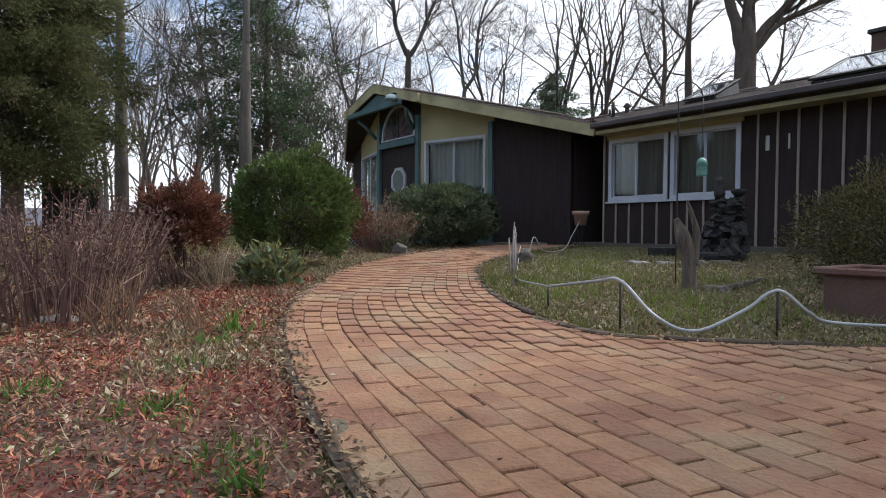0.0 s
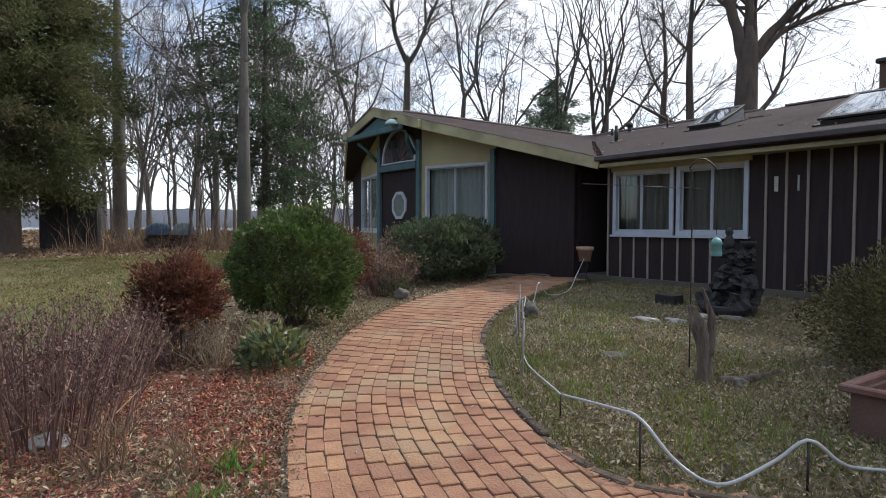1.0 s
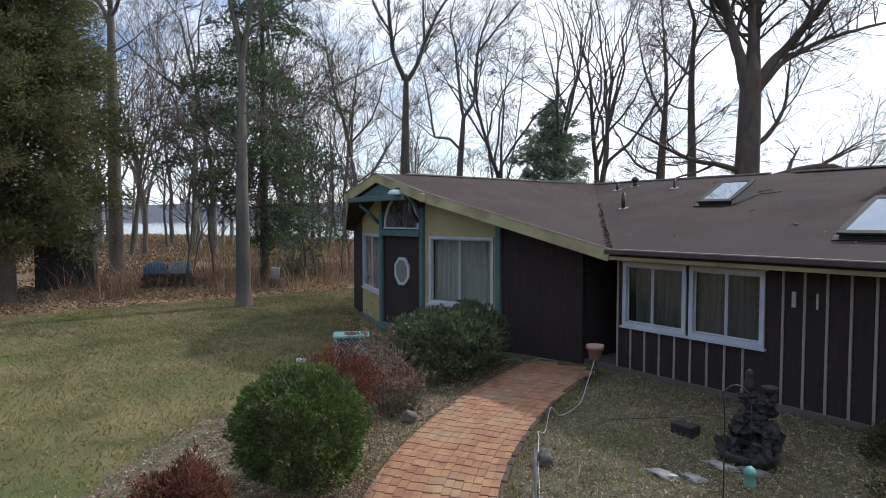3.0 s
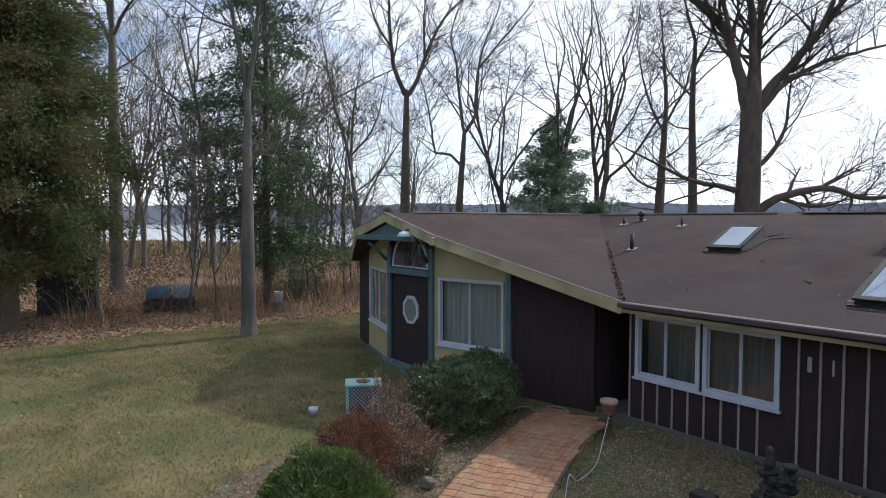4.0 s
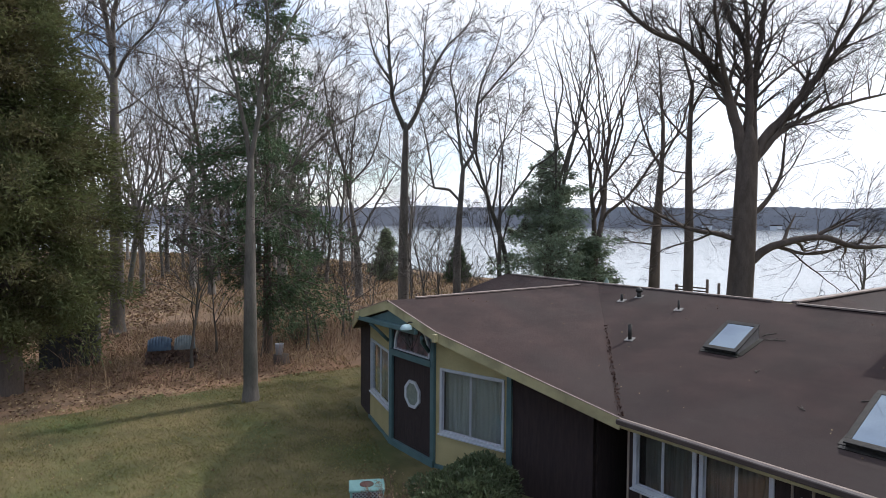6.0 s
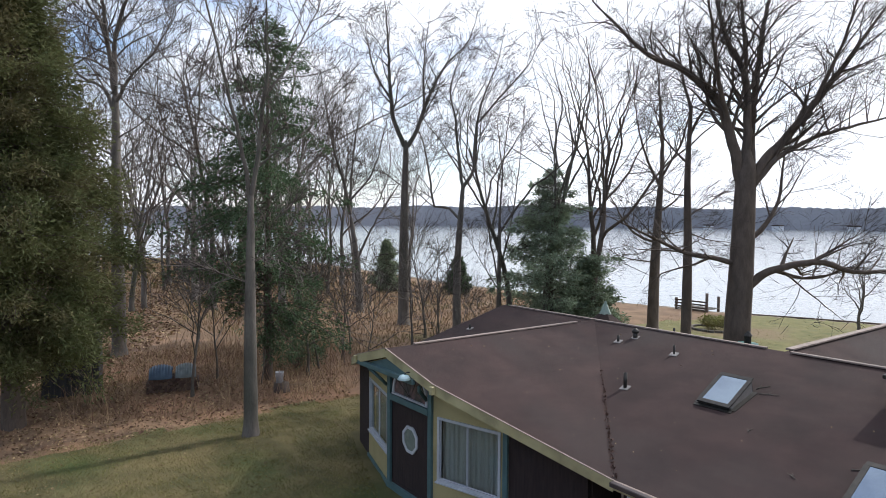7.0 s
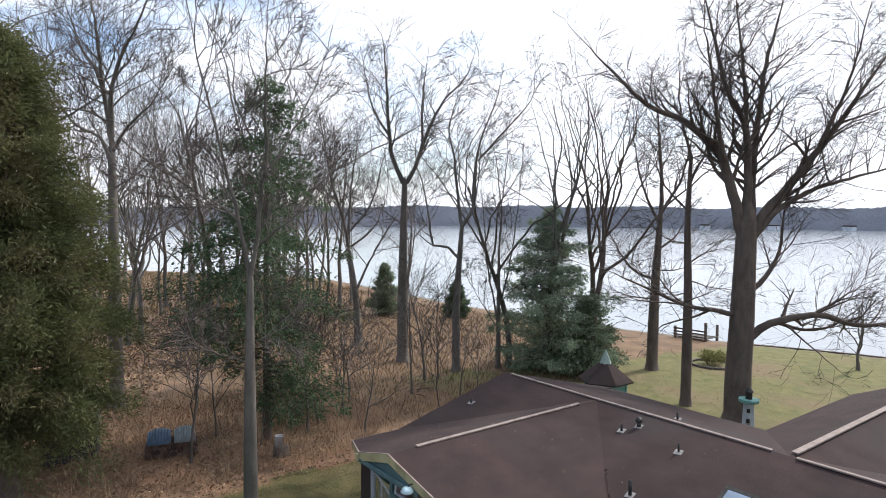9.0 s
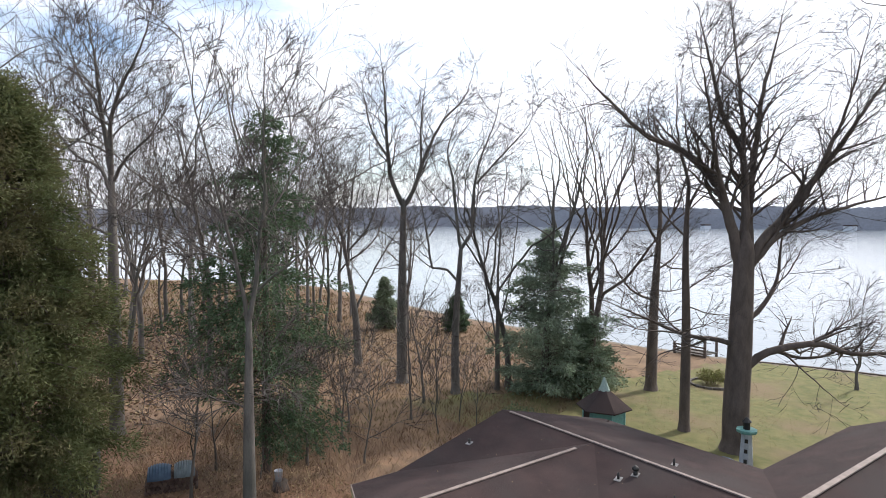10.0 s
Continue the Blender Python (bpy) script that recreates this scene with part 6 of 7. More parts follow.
tagged(stalks("garden_grass", on_ground(scatter(10000, GSHOW, r3)), 0.06, 1.0, 0.006, M_STRAW, r3), "dry straw over the front garden", "grass", kind="stuff")
inner_line = smooth_line([(x, y, 0) for x, y in INNER], 0.05)
ig = [inner_line[r3.integers(0, len(inner_line) - 1)] for _ in range(4200)]
ig = np.array([(q.x + abs(r3.normal(0.06, 0.09)) * 0.75, q.y + abs(r3.normal(0.06, 0.09)) * 0.65) for q in ig])
tagged(stalks("edge_grass", on_ground(ig), 0.08, 0.5, 0.006, M_GRASS, r3), "thin grass along the garden edging", "grass", kind="stuff")
M_TUFT = mat("yellow_green_tufts", (0.13, 0.18, 0.035), (0.24, 0.28, 0.07), 3, 0.7, 0.0, spread=0.6, leaf=True)
NEARGARDEN = [(-4.2, 3.8), (-3.6, 3.32), (-2.9, 2.92), (-2.3, 2.64), (-1.95, 2.56), (-1.7, 2.67), (-1.4, 2.93), (-1.0, 3.33), (-0.5, 3.9), (-0.9, 5.0), (-3.8, 5.2)]
litter("garden_leaves", 6000, NEARGARDEN, 0.030, 0.013, M_DEADLEAF, r3, "small brown leaf scraps in the garden", 0.5)
litter("garden_leaves", 4500, NEARGARDEN, 0.026, 0.012, M_PALELEAF, r3, "small bleached leaf scraps in the garden", 0.5)
tagged(stalks("garden_grass", on_ground(scatter(7000, NEARGARDEN, r3)), 0.06, 0.7, 0.005, M_GRASS, r3), "thin green grass in the garden", "grass", kind="stuff")
tagged(stalks("garden_grass", on_ground(scatter(9000, NEARGARDEN, r3)), 0.06, 1.1, 0.005, M_STRAW, r3), "dry straw in the garden", "grass", kind="stuff")
for k, (x, y, r, n) in enumerate(((-3.3, 4.3, 0.5, 160), (-2.2, 3.6, 0.4, 150), (-3.9, 4.6, 0.35, 130), (-2.9, 3.3, 0.3, 120), (-1.9, 3.1, 0.25, 90), (-4.6, 5.4, 0.4, 120), (-3.6, 3.7, 0.3, 130), (-2.6, 4.8, 0.4, 130), (-5.1, 6.3, 0.4, 120), (-1.7, 3.6, 0.3, 90), (-4.9, 7.3, 0.25, 110))):
    xy = np.column_stack([x + gr.normal(0, r * 0.5, n), y + gr.normal(0, r * 0.5, n)])
    t = empty("grass_clump", (x, y, gz(x, y)), "loose clump of green grass among leaves", "grass", "grass clumps")
    stalks("blade_mass", on_ground(xy, -0.005), 0.12, 0.35, 0.008, M_TUFT, gr, t, 0.3)

# lawn blades and fallen leaves
M_LAWNBLADE = mat("winter_lawn_blades", (0.135, 0.135, 0.042), (0.265, 0.228, 0.090), 1.4, 0.8, 0.0, spread=0.7, leaf=True, big=0.35, c=(0.245, 0.198, 0.10))
LAWN = [(-20.6, 14.0), (-17.2, 14.0), (-17.2, 8.8), (-13, 7.3), (-10.2, 6.4), (-9.7, 4.0), (-8.7, 2.2), (-7.5, 0.95), (-5.8, -0.35), (-4.55, -3.4), (-6, -7), (-17, -9), (-21, 0)]


def turf(name, n, poly, m, rng, label, length=0.07, width=0.011, lean=0.75):
    """Short single blades of mown grass, thinner in patches."""
    q = scatter(n, poly, rng)
    thin = 0.5 + 0.5 * np.sin(q[:, 0] * 1.7 + 1.3 * np.sin(q[:, 1] * 0.9)) * np.sin(q[:, 1] * 1.3 + 2.0 * np.sin(q[:, 0] * 0.6))
    q = q[rng.random(len(q)) < 0.55 + 0.45 * thin]
    aim = np.column_stack([rng.normal(0, lean, len(q)), rng.normal(0, lean, len(q)), np.full(len(q), 0.8)])
    return tagged(quads(name, leaf_quads(on_ground(q, -0.004), aim, length, width, rng, 0.15), m), label, "grass", kind="stuff")


M_DRYBLADE = mat("straw_coloured_blades", (0.27, 0.23, 0.125), (0.40, 0.34, 0.20), 1.4, 0.85, 0.0, spread=0.6, leaf=True)
turf("lawn_blades", 120000, LAWN, M_LAWNBLADE, r3, "short winter grass of the lawn")
turf("lawn_blades", 34000, LAWN, M_DRYBLADE, r3, "straw-coloured dead grass in the lawn", 0.06, 0.010, 1.2)
turf("lawn_blades", 14000, LAWN, M_GRASS, r3, "greener grass among the winter lawn", 0.06, 0.011)
turf("back_lawn_blades", 14000, [(-27, 28), (-18, 24), (-8, 28), (4, 40), (4, 50), (-15, 46), (-26, 42)], M_GRASS, r3, "thin grass of the back lawn", 0.06, 0.016)
litter("lawn_leaves", 1500, LAWN, 0.06, 0.03, M_DEADLEAF, r3, "scattered pale leaves on the lawn", 0.3, 0.04)
WOODEDGE = [(-20.6, 10.8), (-20.6, 1), (-21.5, -5), (-31, -7), (-33, 8), (-30, 13)]
litter("woodland_leaves", 16000, WOODEDGE, 0.11, 0.06, M_DEADLEAF, r3, "brown fallen leaves under the trees", 0.35, 0.03)
def pile_front(x, y):
    return -25.9 < x < -22.6 and 4.2 < y < 6.7


BRUSH = [(-20.9, 10.6), (-21.2, 7.5), (-21.6, 4.4), (-23, 1.5), (-29, 3), (-34, 7), (-31, 14), (-24, 15)]
tagged(stalks("brush", on_ground(scatter(6500, BRUSH, r3, pile_front)), 0.45, 0.6, 0.014, M_BRUSH, r3, None, 0.7), "tangled brown brush at the wood edge", "brush", kind="stuff")
tagged(stalks("brush", on_ground(scatter(800, BRUSH, r3, pile_front)), 1.5, 0.30, 0.018, M_BRUSH, r3, None, 0.5), "tall thin bare stems in the brush", "brush", kind="stuff")
FIELD = [(-23, 15), (-31, 13), (-38, 9), (-60, 14), (-60, 38), (-36, 40), (-27, 36), (-22, 22), (-20, 17.5)]
tagged(stalks("field_grass", on_ground(scatter(24000, FIELD, r3)), 0.34, 0.5, 0.035, M_GOLD, r3, None, 0.4), "tall dry golden grass of the field", "grass", kind="stuff")
litter("woodland_leaves", 9000, [(-29, 3), (-60, -6), (-60, 14), (-38, 9)], 0.22, 0.13, M_DEADLEAF, r3, "brown fallen leaves under the trees", 0.35, 0.05)
tagged(stalks("field_grass", on_ground(scatter(13000, [(-58, 6), (-58, 38), (-95, 41), (-112, 22), (-90, -2)], r3)), 0.5, 0.5, 0.09, M_GOLD, r3, None, 0.5), "far rough dry grass under the wood", "grass", kind="stuff")
NEARBACK = [(-17.5, 14.0), (-17.4, 19.0), (-20, 24), (-27, 24), (-25, 15), (-21.5, 11.5)]
tagged(stalks("brush", on_ground(scatter(3000, NEARBACK, r3)), 0.6, 0.55, 0.014, M_BRUSH, r3, None, 0.7), "brown brush beside the house", "brush", kind="stuff")
ball_shrub(41, "broadleaf_shrub", "grey-green shrub behind the house corner", -20.5, 19.0, 1.1, 0.9, 0.8, M_RHODO, 7000, 0.11, 0.045, 0.25, hollow=0.3)
ball_shrub(42, "broadleaf_shrub", "tangled green undergrowth below the hemlock", -25.8, 10.8, 1.1, 0.6, 0.5, M_RHODO, 1500, 0.12, 0.045, 0.25, hollow=0.3)

# ---- garden ornaments ----
M_ROPE = mat("clear_white_rope_light", (0.34, 0.36, 0.38), (0.46, 0.48, 0.49), 8, 0.3, 0.05)
rope = smooth_line([(-0.9, 3.75, 0.09), (-1.26, 3.38, 0.10), (-1.30, 3.18, 0.16), (-1.38, 3.06, 0.26), (-1.46, 2.93, 0.17), (-1.585, 2.74, 0.075), (-1.75, 2.68, 0.13), (-1.93, 2.66, 0.28), (-2.15, 2.75, 0.26), (-2.69, 2.94, 0.18)], 0.04)
ropeob = empty("rope_light", (-2.5, 3, 0.05), "white rope light draped along the garden edge", "rope light")
tube("rope", rope, 0.0082, M_ROPE, ropeob, sides=7)
rope2 = smooth_line([(-2.69, 2.94, 0.18), (-3.57, 3.50, 0.14), (-4.3, 4.15, 0.13), (-4.9, 4.72, 0.16), (-5.3, 5.1, 0.22), (-5.52, 5.33, 0.33), (-5.72, 5.52, 0.30), (-5.88, 5.8, 0.2), (-5.98, 6.0, 0.44), (-6.1, 6.3, 0.25), (-6.3, 6.9, 0.25), (-6.5, 7.3, 0.45), (-6.75, 7.75, 0.68)], 0.05)
tube("rope", rope2, 0.006, M_ROPE, ropeob, sides=6)
for x, y, z in ((-1.38, 3.06, 0.26), (-1.93, 2.66, 0.27), (-2.69, 2.94, 0.18)):
    tube("hook_stake", [(x, y, gz(x, y) - 0.05), (x, y, z)], 0.006, M_DARKMETAL, ropeob, "thin dark stake", sides=5)
M_STAKE = mat("weathered_grey_stake", (0.22, 0.20, 0.19), (0.34, 0.32, 0.30), 10, 0.6, 0.1)
for x, y, h, lx in ((-3.46, 3.35, 0.43, 0.02), (-4.05, 3.92, 0.45, -0.02), (-4.55, 4.32, 0.42, 0.02), (-4.75, 4.5, 0.48, 0.03), (-4.3, 4.08, 0.34, -0.03), (-5.0, 4.75, 0.38, 0.0)):
    t = empty("garden_stake", (x, y, gz(x, y)), "slim grey garden stake beside the path", "stake", "garden stakes")
    tube("post", [(x, y, gz(x, y) - 0.06), (x + lx, y, gz(x, y) + h)], [0.009, 0.007], M_STAKE, t, sides=7)
    lathe("stake_cap", [(0.0085, 0), (0.009, 0.012), (0.004, 0.016)], M_STAKE, t, (x + lx, y, gz(x, y) + h - 0.01), 7)

M_ROCK = mat("grey_brown_rock", (0.10, 0.088, 0.078), (0.18, 0.16, 0.14), 7, 0.9, 0.6, c=(0.08, 0.075, 0.06), big=2, fine=40)


def rock(bm, x, y, z, sx, sy, sz, seed, crag=0.0):
    made = bmesh.ops.create_icosphere(bm, subdivisions=3, radius=1.0)["verts"]
    for v in made:
        k = 1 + 0.45 * noise.noise(v.co * 1.3 + Vector((seed, 0, 0))) + 0.22 * noise.noise(v.co * 3.3 + Vector((0, seed, 0))) - crag * abs(noise.noise(v.co * 4.1 + Vector((seed, 4, 0)))) - crag * 0.8 * abs(noise.noise(v.co * 9.0 + Vector((3, seed, 0))))
        v.co = Vector((x + v.co.x * sx * k, y + v.co.y * sy * k, z + v.co.z * sz * k))
    return bm


for x, y, r in ((-7.22, 4.66, 0.10), (-5.22, 5.12, 0.095)):
    t = empty("garden_stone", (x, y, gz(x, y)), "round mottled grey garden stone beside the path", "stone", "garden stones")
    part("stone_body", rock(bmesh.new(), x, y, gz(x, y) + r * 0.75, r, r, r * 0.95, 3 + x), M_ROCK, t, smooth=True)
for x, y, sx, sy in ((-4.3, 5.93, 0.15, 0.10), (-4.06, 6.1, 0.13, 0.08), (-4.05, 6.6, 0.16, 0.09), (-3.75, 6.72, 0.18, 0.10), (-3.42, 4.35, 0.14, 0.1), (-4.09, 0.48, 0.16, 0.11)):
    t = empty("stepping_stone", (x, y, gz(x, y)), "flat pale grey stepping stone in the garden", "stone", "stepping stones")
    part("slab", rock(bmesh.new(), x, y, gz(x, y) + 0.012, sx, sy, 0.03, 9 + x), M_LEAD if x < -4 else M_ROCK, t, smooth=True)

# driftwood stump
M_DRIFT = mat("grey_driftwood", (0.09, 0.068, 0.052), (0.21, 0.17, 0.14), 6, 0.9, 0.8, stretch=(6, 6, 0.6), fine=30)
stump = empty("driftwood_stump", (-2.59, 4.25, gz(-2.59, 4.25)), "split grey driftwood stump standing in the garden", "stump")


def gnarled(name, pts, radii, seed):
    verts, faces = [], []
    line3 = smooth_line(pts, 0.02)
    n = len(line3)
    rad = [np.interp(i / (n - 1), np.linspace(0, 1, len(radii)), radii) for i in range(n)]
    tube_data(line3, rad, 16, verts, faces)
    out = []
    for i, v in enumerate(verts):
        c = line3[min(i // 16, n - 1)]
        ang = (i % 16) / 16 * 6.28
        k = 1 + 0.18 * math.sin(ang * 3 + seed + c.z * 3) + 0.12 * math.sin(ang * 7 + seed * 2 + c.z * 6) + 0.15 * noise.noise(Vector(v) * 9)
        out.append(c + (Vector(v) - c) * k)
    return meshed(name, out, faces, M_DRIFT, stump, smooth=True)


zs0 = gz(-2.59, 4.25)
gnarled("stump_trunk", [(-2.59, 4.25, zs0 - 0.05), (-2.58, 4.25, zs0 + 0.12), (-2.60, 4.24, zs0 + 0.32), (-2.64, 4.22, zs0 + 0.46), (-2.67, 4.20, zs0 + 0.55)], [0.075, 0.046, 0.042, 0.05, 0.018], 1.0)
gnarled("stump_prong", [(-2.57, 4.27, zs0 + 0.2), (-2.55, 4.29, zs0 + 0.42), (-2.57, 4.27, zs0 + 0.55), (-2.60, 4.24, zs0 + 0.67)], [0.04, 0.028, 0.02, 0.006], 2.4)
gnarled("stump_root", [(-2.5, 4.3, zs0 + 0.02), (-2.35, 4.42, zs0 + 0.05), (-2.2, 4.6, zs0 + 0.12)], [0.03, 0.022, 0.008], 4.1)
part("pale_stone", rock(bmesh.new(), -2.38, 4.35, zs0 + 0.02, 0.055, 0.04, 0.04, 5.0), M_ROCK, stump, smooth=True)

# planter
M_TERRA = mat("faded_terracotta", (0.135, 0.066, 0.050), (0.20, 0.105, 0.082), 6, 0.8, 0.2, c=(0.15, 0.115, 0.09), big=3)
planter = empty("planter_box", (-1.25, 4.2, gz(-1.25, 4.2)), "square faded terracotta planter with pale rim", "planter")
zp = gz(-1.25, 4.2)
for cx, cy, sx, sy in ((0, -0.24, 0.62, 0.03), (0, 0.24, 0.62, 0.03), (-0.295, 0, 0.03, 0.45), (0.295, 0, 0.03, 0.45)):
    boxed("planter_side", mat("brown_planter_wall", (0.12, 0.065, 0.05), (0.16, 0.09, 0.07), 6, 0.7, 0.2) if (cx, cy) == (0, -0.24) else bpy.data.materials["brown_planter_wall"], planter, (-1.25 + cx, 4.2 + cy, zp + 0.12), (sx, sy, 0.24))
for cx, cy, sx, sy in ((0, -0.26, 0.72, 0.06), (0, 0.26, 0.72, 0.06), (-0.33, 0, 0.06, 0.46), (0.33, 0, 0.06, 0.46)):
    boxed("planter_rim", M_TERRA, planter, (-1.25 + cx, 4.2 + cy, zp + 0.255), (sx, sy, 0.04), bevel=0.008)
boxed("planter_soil", M_TERRA, planter, (-1.25, 4.2, zp + 0.19), (0.56, 0.45, 0.02))

# stacked-rock fountain with a small plain figure
M_FOUNT = mat("dark_cast_stone", (0.013, 0.012, 0.013), (0.034, 0.031, 0.031), 8, 0.75, 0.5, fine=50)
fx, fy = -3.95, 7.05
zf = gz(fx, fy)
fountain = empty("rock_fountain", (fx, fy, zf), "dark stacked-rock garden fountain with small figures", "fountain")
for k, (dx, dy, z, sx, sy, sz) in enumerate(((-0.22, -0.16, 0.12, 0.20, 0.17, 0.16), (0.20, -0.14, 0.13, 0.22, 0.17, 0.17), (0.0, 0.12, 0.2, 0.32, 0.22, 0.24), (-0.14, 0.04, 0.36, 0.20, 0.18, 0.13), (0.12, 0.06, 0.38, 0.22, 0.18, 0.12), (0.0, 0.10, 0.50, 0.27, 0.19, 0.12), (0.10, 0.08, 0.62, 0.22, 0.17, 0.11), (-0.08, 0.06, 0.66, 0.17, 0.14, 0.10), (0.20, 0.05, 0.68, 0.12, 0.11, 0.10), (-0.26, 0.0, 0.28, 0.11, 0.11, 0.13), (0.28, 0.02, 0.32, 0.12, 0.11, 0.14))):
    part("rock", rock(bmesh.new(), fx + dx * 0.72, fy + dy, zf + z, sx * 0.76, sy * 1.0, sz * 1.08, k * 2.3, 0.5), M_FOUNT, fountain)
lathe("basin", [(0.28, 0.0), (0.30, 0.10), (0.27, 0.12), (0.24, 0.08)], M_FOUNT, fountain, (fx, fy - 0.05, zf), 20)
lathe("figure", [(0.05, 0.0), (0.065, 0.06), (0.045, 0.13), (0.03, 0.16), (0.045, 0.19), (0.04, 0.23), (0.01, 0.255)], M_FOUNT, fountain, (fx - 0.06, fy + 0.04, zf + 0.74), 12, "small plain dark figure")
lathe("small_bowl", [(0.03, 0.0), (0.075, 0.05), (0.085, 0.09), (0.05, 0.08)], M_FOUNT, fountain, (fx + 0.16, fy + 0.05, zf + 0.75), 12)

# shepherd's hook with a green lantern
hook = empty("shepherd_hook", (-2.82, 4.45, gz(-2.82, 4.45)), "slim black shepherd's hook with a crossbar", "garden hook")
hz = gz(-2.82, 4.45)
tube("pole", smooth_line([(-2.82, 4.45, hz - 0.1), (-2.82, 4.45, hz + 1.35), (-2.83, 4.42, hz + 1.5), (-2.78, 4.50, hz + 1.58), (-2.72, 4.58, hz + 1.52), (-2.71, 4.60, hz + 1.44)], 0.05), 0.0055, M_DARKMETAL, hook, sides=6)
tube("crossbar", [(-2.80, 4.52, hz + 1.36), (-3.19, 3.68, hz + 1.38)], 0.0028, M_DARKMETAL, hook, "thin dark horizontal arm", sides=5)
lantern = empty("hanging_lantern", (-2.71, 4.60, 0.95), "teal-green bell lantern hanging from the hook", "lantern")
M_VERDI = mat("verdigris_green", (0.12, 0.30, 0.27), (0.19, 0.40, 0.36), 9, 0.5, 0.2)
lathe("bell_body", [(0.038, 0.0), (0.040, 0.01), (0.038, 0.085), (0.046, 0.09), (0.03, 0.125), (0.008, 0.14)], M_VERDI, lantern, (-2.71, 4.60, 0.95), 14)
tube("hanger_wire", [(-2.71, 4.60, 1.11), (-2.71, 4.60, hz + 1.45)], 0.003, M_DARKMETAL, lantern, sides=4)

# pot on a wire stand
pot = empty("flower_pot", (-6.92, 7.96, 0.62), "pale terracotta pot on a thin stand", "flower pot")
lathe("pot_body", [(0.085, 0.0), (0.12, 0.17), (0.137, 0.17), (0.14, 0.23), (0.12, 0.23), (0.11, 0.15)], mat("pale_terracotta", (0.36, 0.22, 0.17), (0.46, 0.30, 0.24), 8, 0.8, 0.15), pot, (-6.92, 7.96, 0.62), 18)
stand = empty("plant_stand", (-6.92, 7.96, gz(-6.92, 7.96)), "thin dark wire plant stand", "plant stand")
for k in range(3):
    a = k * 2.1
    tube("stand_leg", [(-6.92 + 0.07 * math.cos(a), 7.96 + 0.07 * math.sin(a), 0.615), (-6.92 + 0.03 * math.cos(a), 7.96 + 0.03 * math.sin(a), 0.42), (-6.92 + 0.11 * math.cos(a), 7.96 + 0.11 * math.sin(a), gz(-6.92, 7.96))], 0.006, M_DARKMETAL, stand, sides=5)
lathe("stand_ring", [(0.085, 0.0), (0.095, 0.0), (0.095, 0.012), (0.085, 0.012)], M_DARKMETAL, stand, (-6.92, 7.96, 0.607), 14)
crate = empty("utility_box", (-4.82, 7.15, gz(-4.82, 7.15)), "small dark ground box in the garden", "box")
boxed("box_body", M_FOUNT, crate, (-4.82, 7.15, gz(-4.82, 7.15) + 0.06), (0.28, 0.2, 0.14))

# hose left lying at the entry
hose = empty("garden_hose", (-8.6, 8.0, gz(-8.6, 8.0)), "thin grey garden hose lying loose by the entry", "hose")
tube("hose_line", smooth_line([(x, y, gz(x, y) + 0.055) for x, y in ((-8.72, 7.45), (-8.82, 7.8), (-8.7, 8.0), (-8.55, 7.9), (-8.42, 8.0), (-8.5, 8.3), (-8.3, 8.42), (-8.0, 8.3))], 0.06), 0.012, M_LEAD, hose, sides=6)

# lattice bin on the lawn
U, W = Vector((0.47, 0.88, 0)).normalized(), Vector((-0.88, 0.47, 0)).normalized()
F = Vector((-10.5, 5.2, gz(-10.5, 5.2)))
bin_ob = empty("lattice_bin", tuple(F + U * 0.3 + W * 0.2), "white lattice bin with teal lid on the lawn", "bin")
bl, bw, bh = 0.58, 0.40, 0.50
turn = math.atan2(U.y, U.x)
M_TURQ = mat("turquoise_paint", (0.22, 0.42, 0.40), (0.3, 0.52, 0.48), 6, 0.5, 0.1)
for e, f in ((0, 0), (bl, 0), (0, bw), (bl, bw)):
    c = F + U * e + W * f
    boxed("corner_post", M_TURQ, bin_ob, (c.x, c.y, F.z + bh / 2), (0.045, 0.045, bh), turn)
c = F + U * bl / 2 + W * bw / 2
boxed("lid", M_TURQ, bin_ob, (c.x, c.y, F.z + bh + 0.02), (bl + 0.08, bw + 0.08, 0.045), turn, 0.01, "turquoise painted lid")
boxed("inner_liner", M_FOUNT, bin_ob, (c.x, c.y, F.z + bh / 2 - 0.01), (bl - 0.06, bw - 0.06, bh - 0.04), turn)
lathe("lid_mat", [(0.13, 0.0), (0.13, 0.012), (0.02, 0.014)], M_TERRA, bin_ob, (c.x, c.y, F.z + bh + 0.043), 18, "round reddish mat")
for start, d, ln in ((F, U, bl), (F, W, bw), (F + U * bl, W, bw)):
    n = int((ln + bh) / 0.07)
    for s in (1, -1):
        for k in range(1, n):
            o = k * 0.07
            a0 = (o, 0.0) if o < ln else (ln, o - ln)
            a1 = (0.0, o) if o < bh else (o - bh, bh)
            pa, pb = [start + d * (q[0] if s > 0 else ln - q[0]) + Vector((0, 0, q[1])) for q in (a0, a1)]
            if (pb - pa).length > 0.05:
                strip_bm = box(bmesh.new(), 0, 0, 0, (pb - pa).length, 0.008, 0.031)
                bmesh.ops.transform(strip_bm, matrix=Matrix.LocRotScale((pa + pb) / 2 + Vector((d.y, -d.x, 0)) * (0.004 * s), (pb - pa).to_track_quat("X", "Y"), None), verts=strip_bm.verts)
                part("lattice_slat", strip_bm, M_WHITE, bin_ob)
cup = empty("white_cup", (-10.84, 4.7, gz(-10.84, 4.7)), "small white bowl lying on the lawn", "bowl")
lathe("bowl_body", [(0.05, 0.0), (0.085, 0.09), (0.09, 0.14), (0.08, 0.14), (0.07, 0.05)], M_WHITE, cup, (-10.84, 4.7, gz(-10.84, 4.7)), 14)

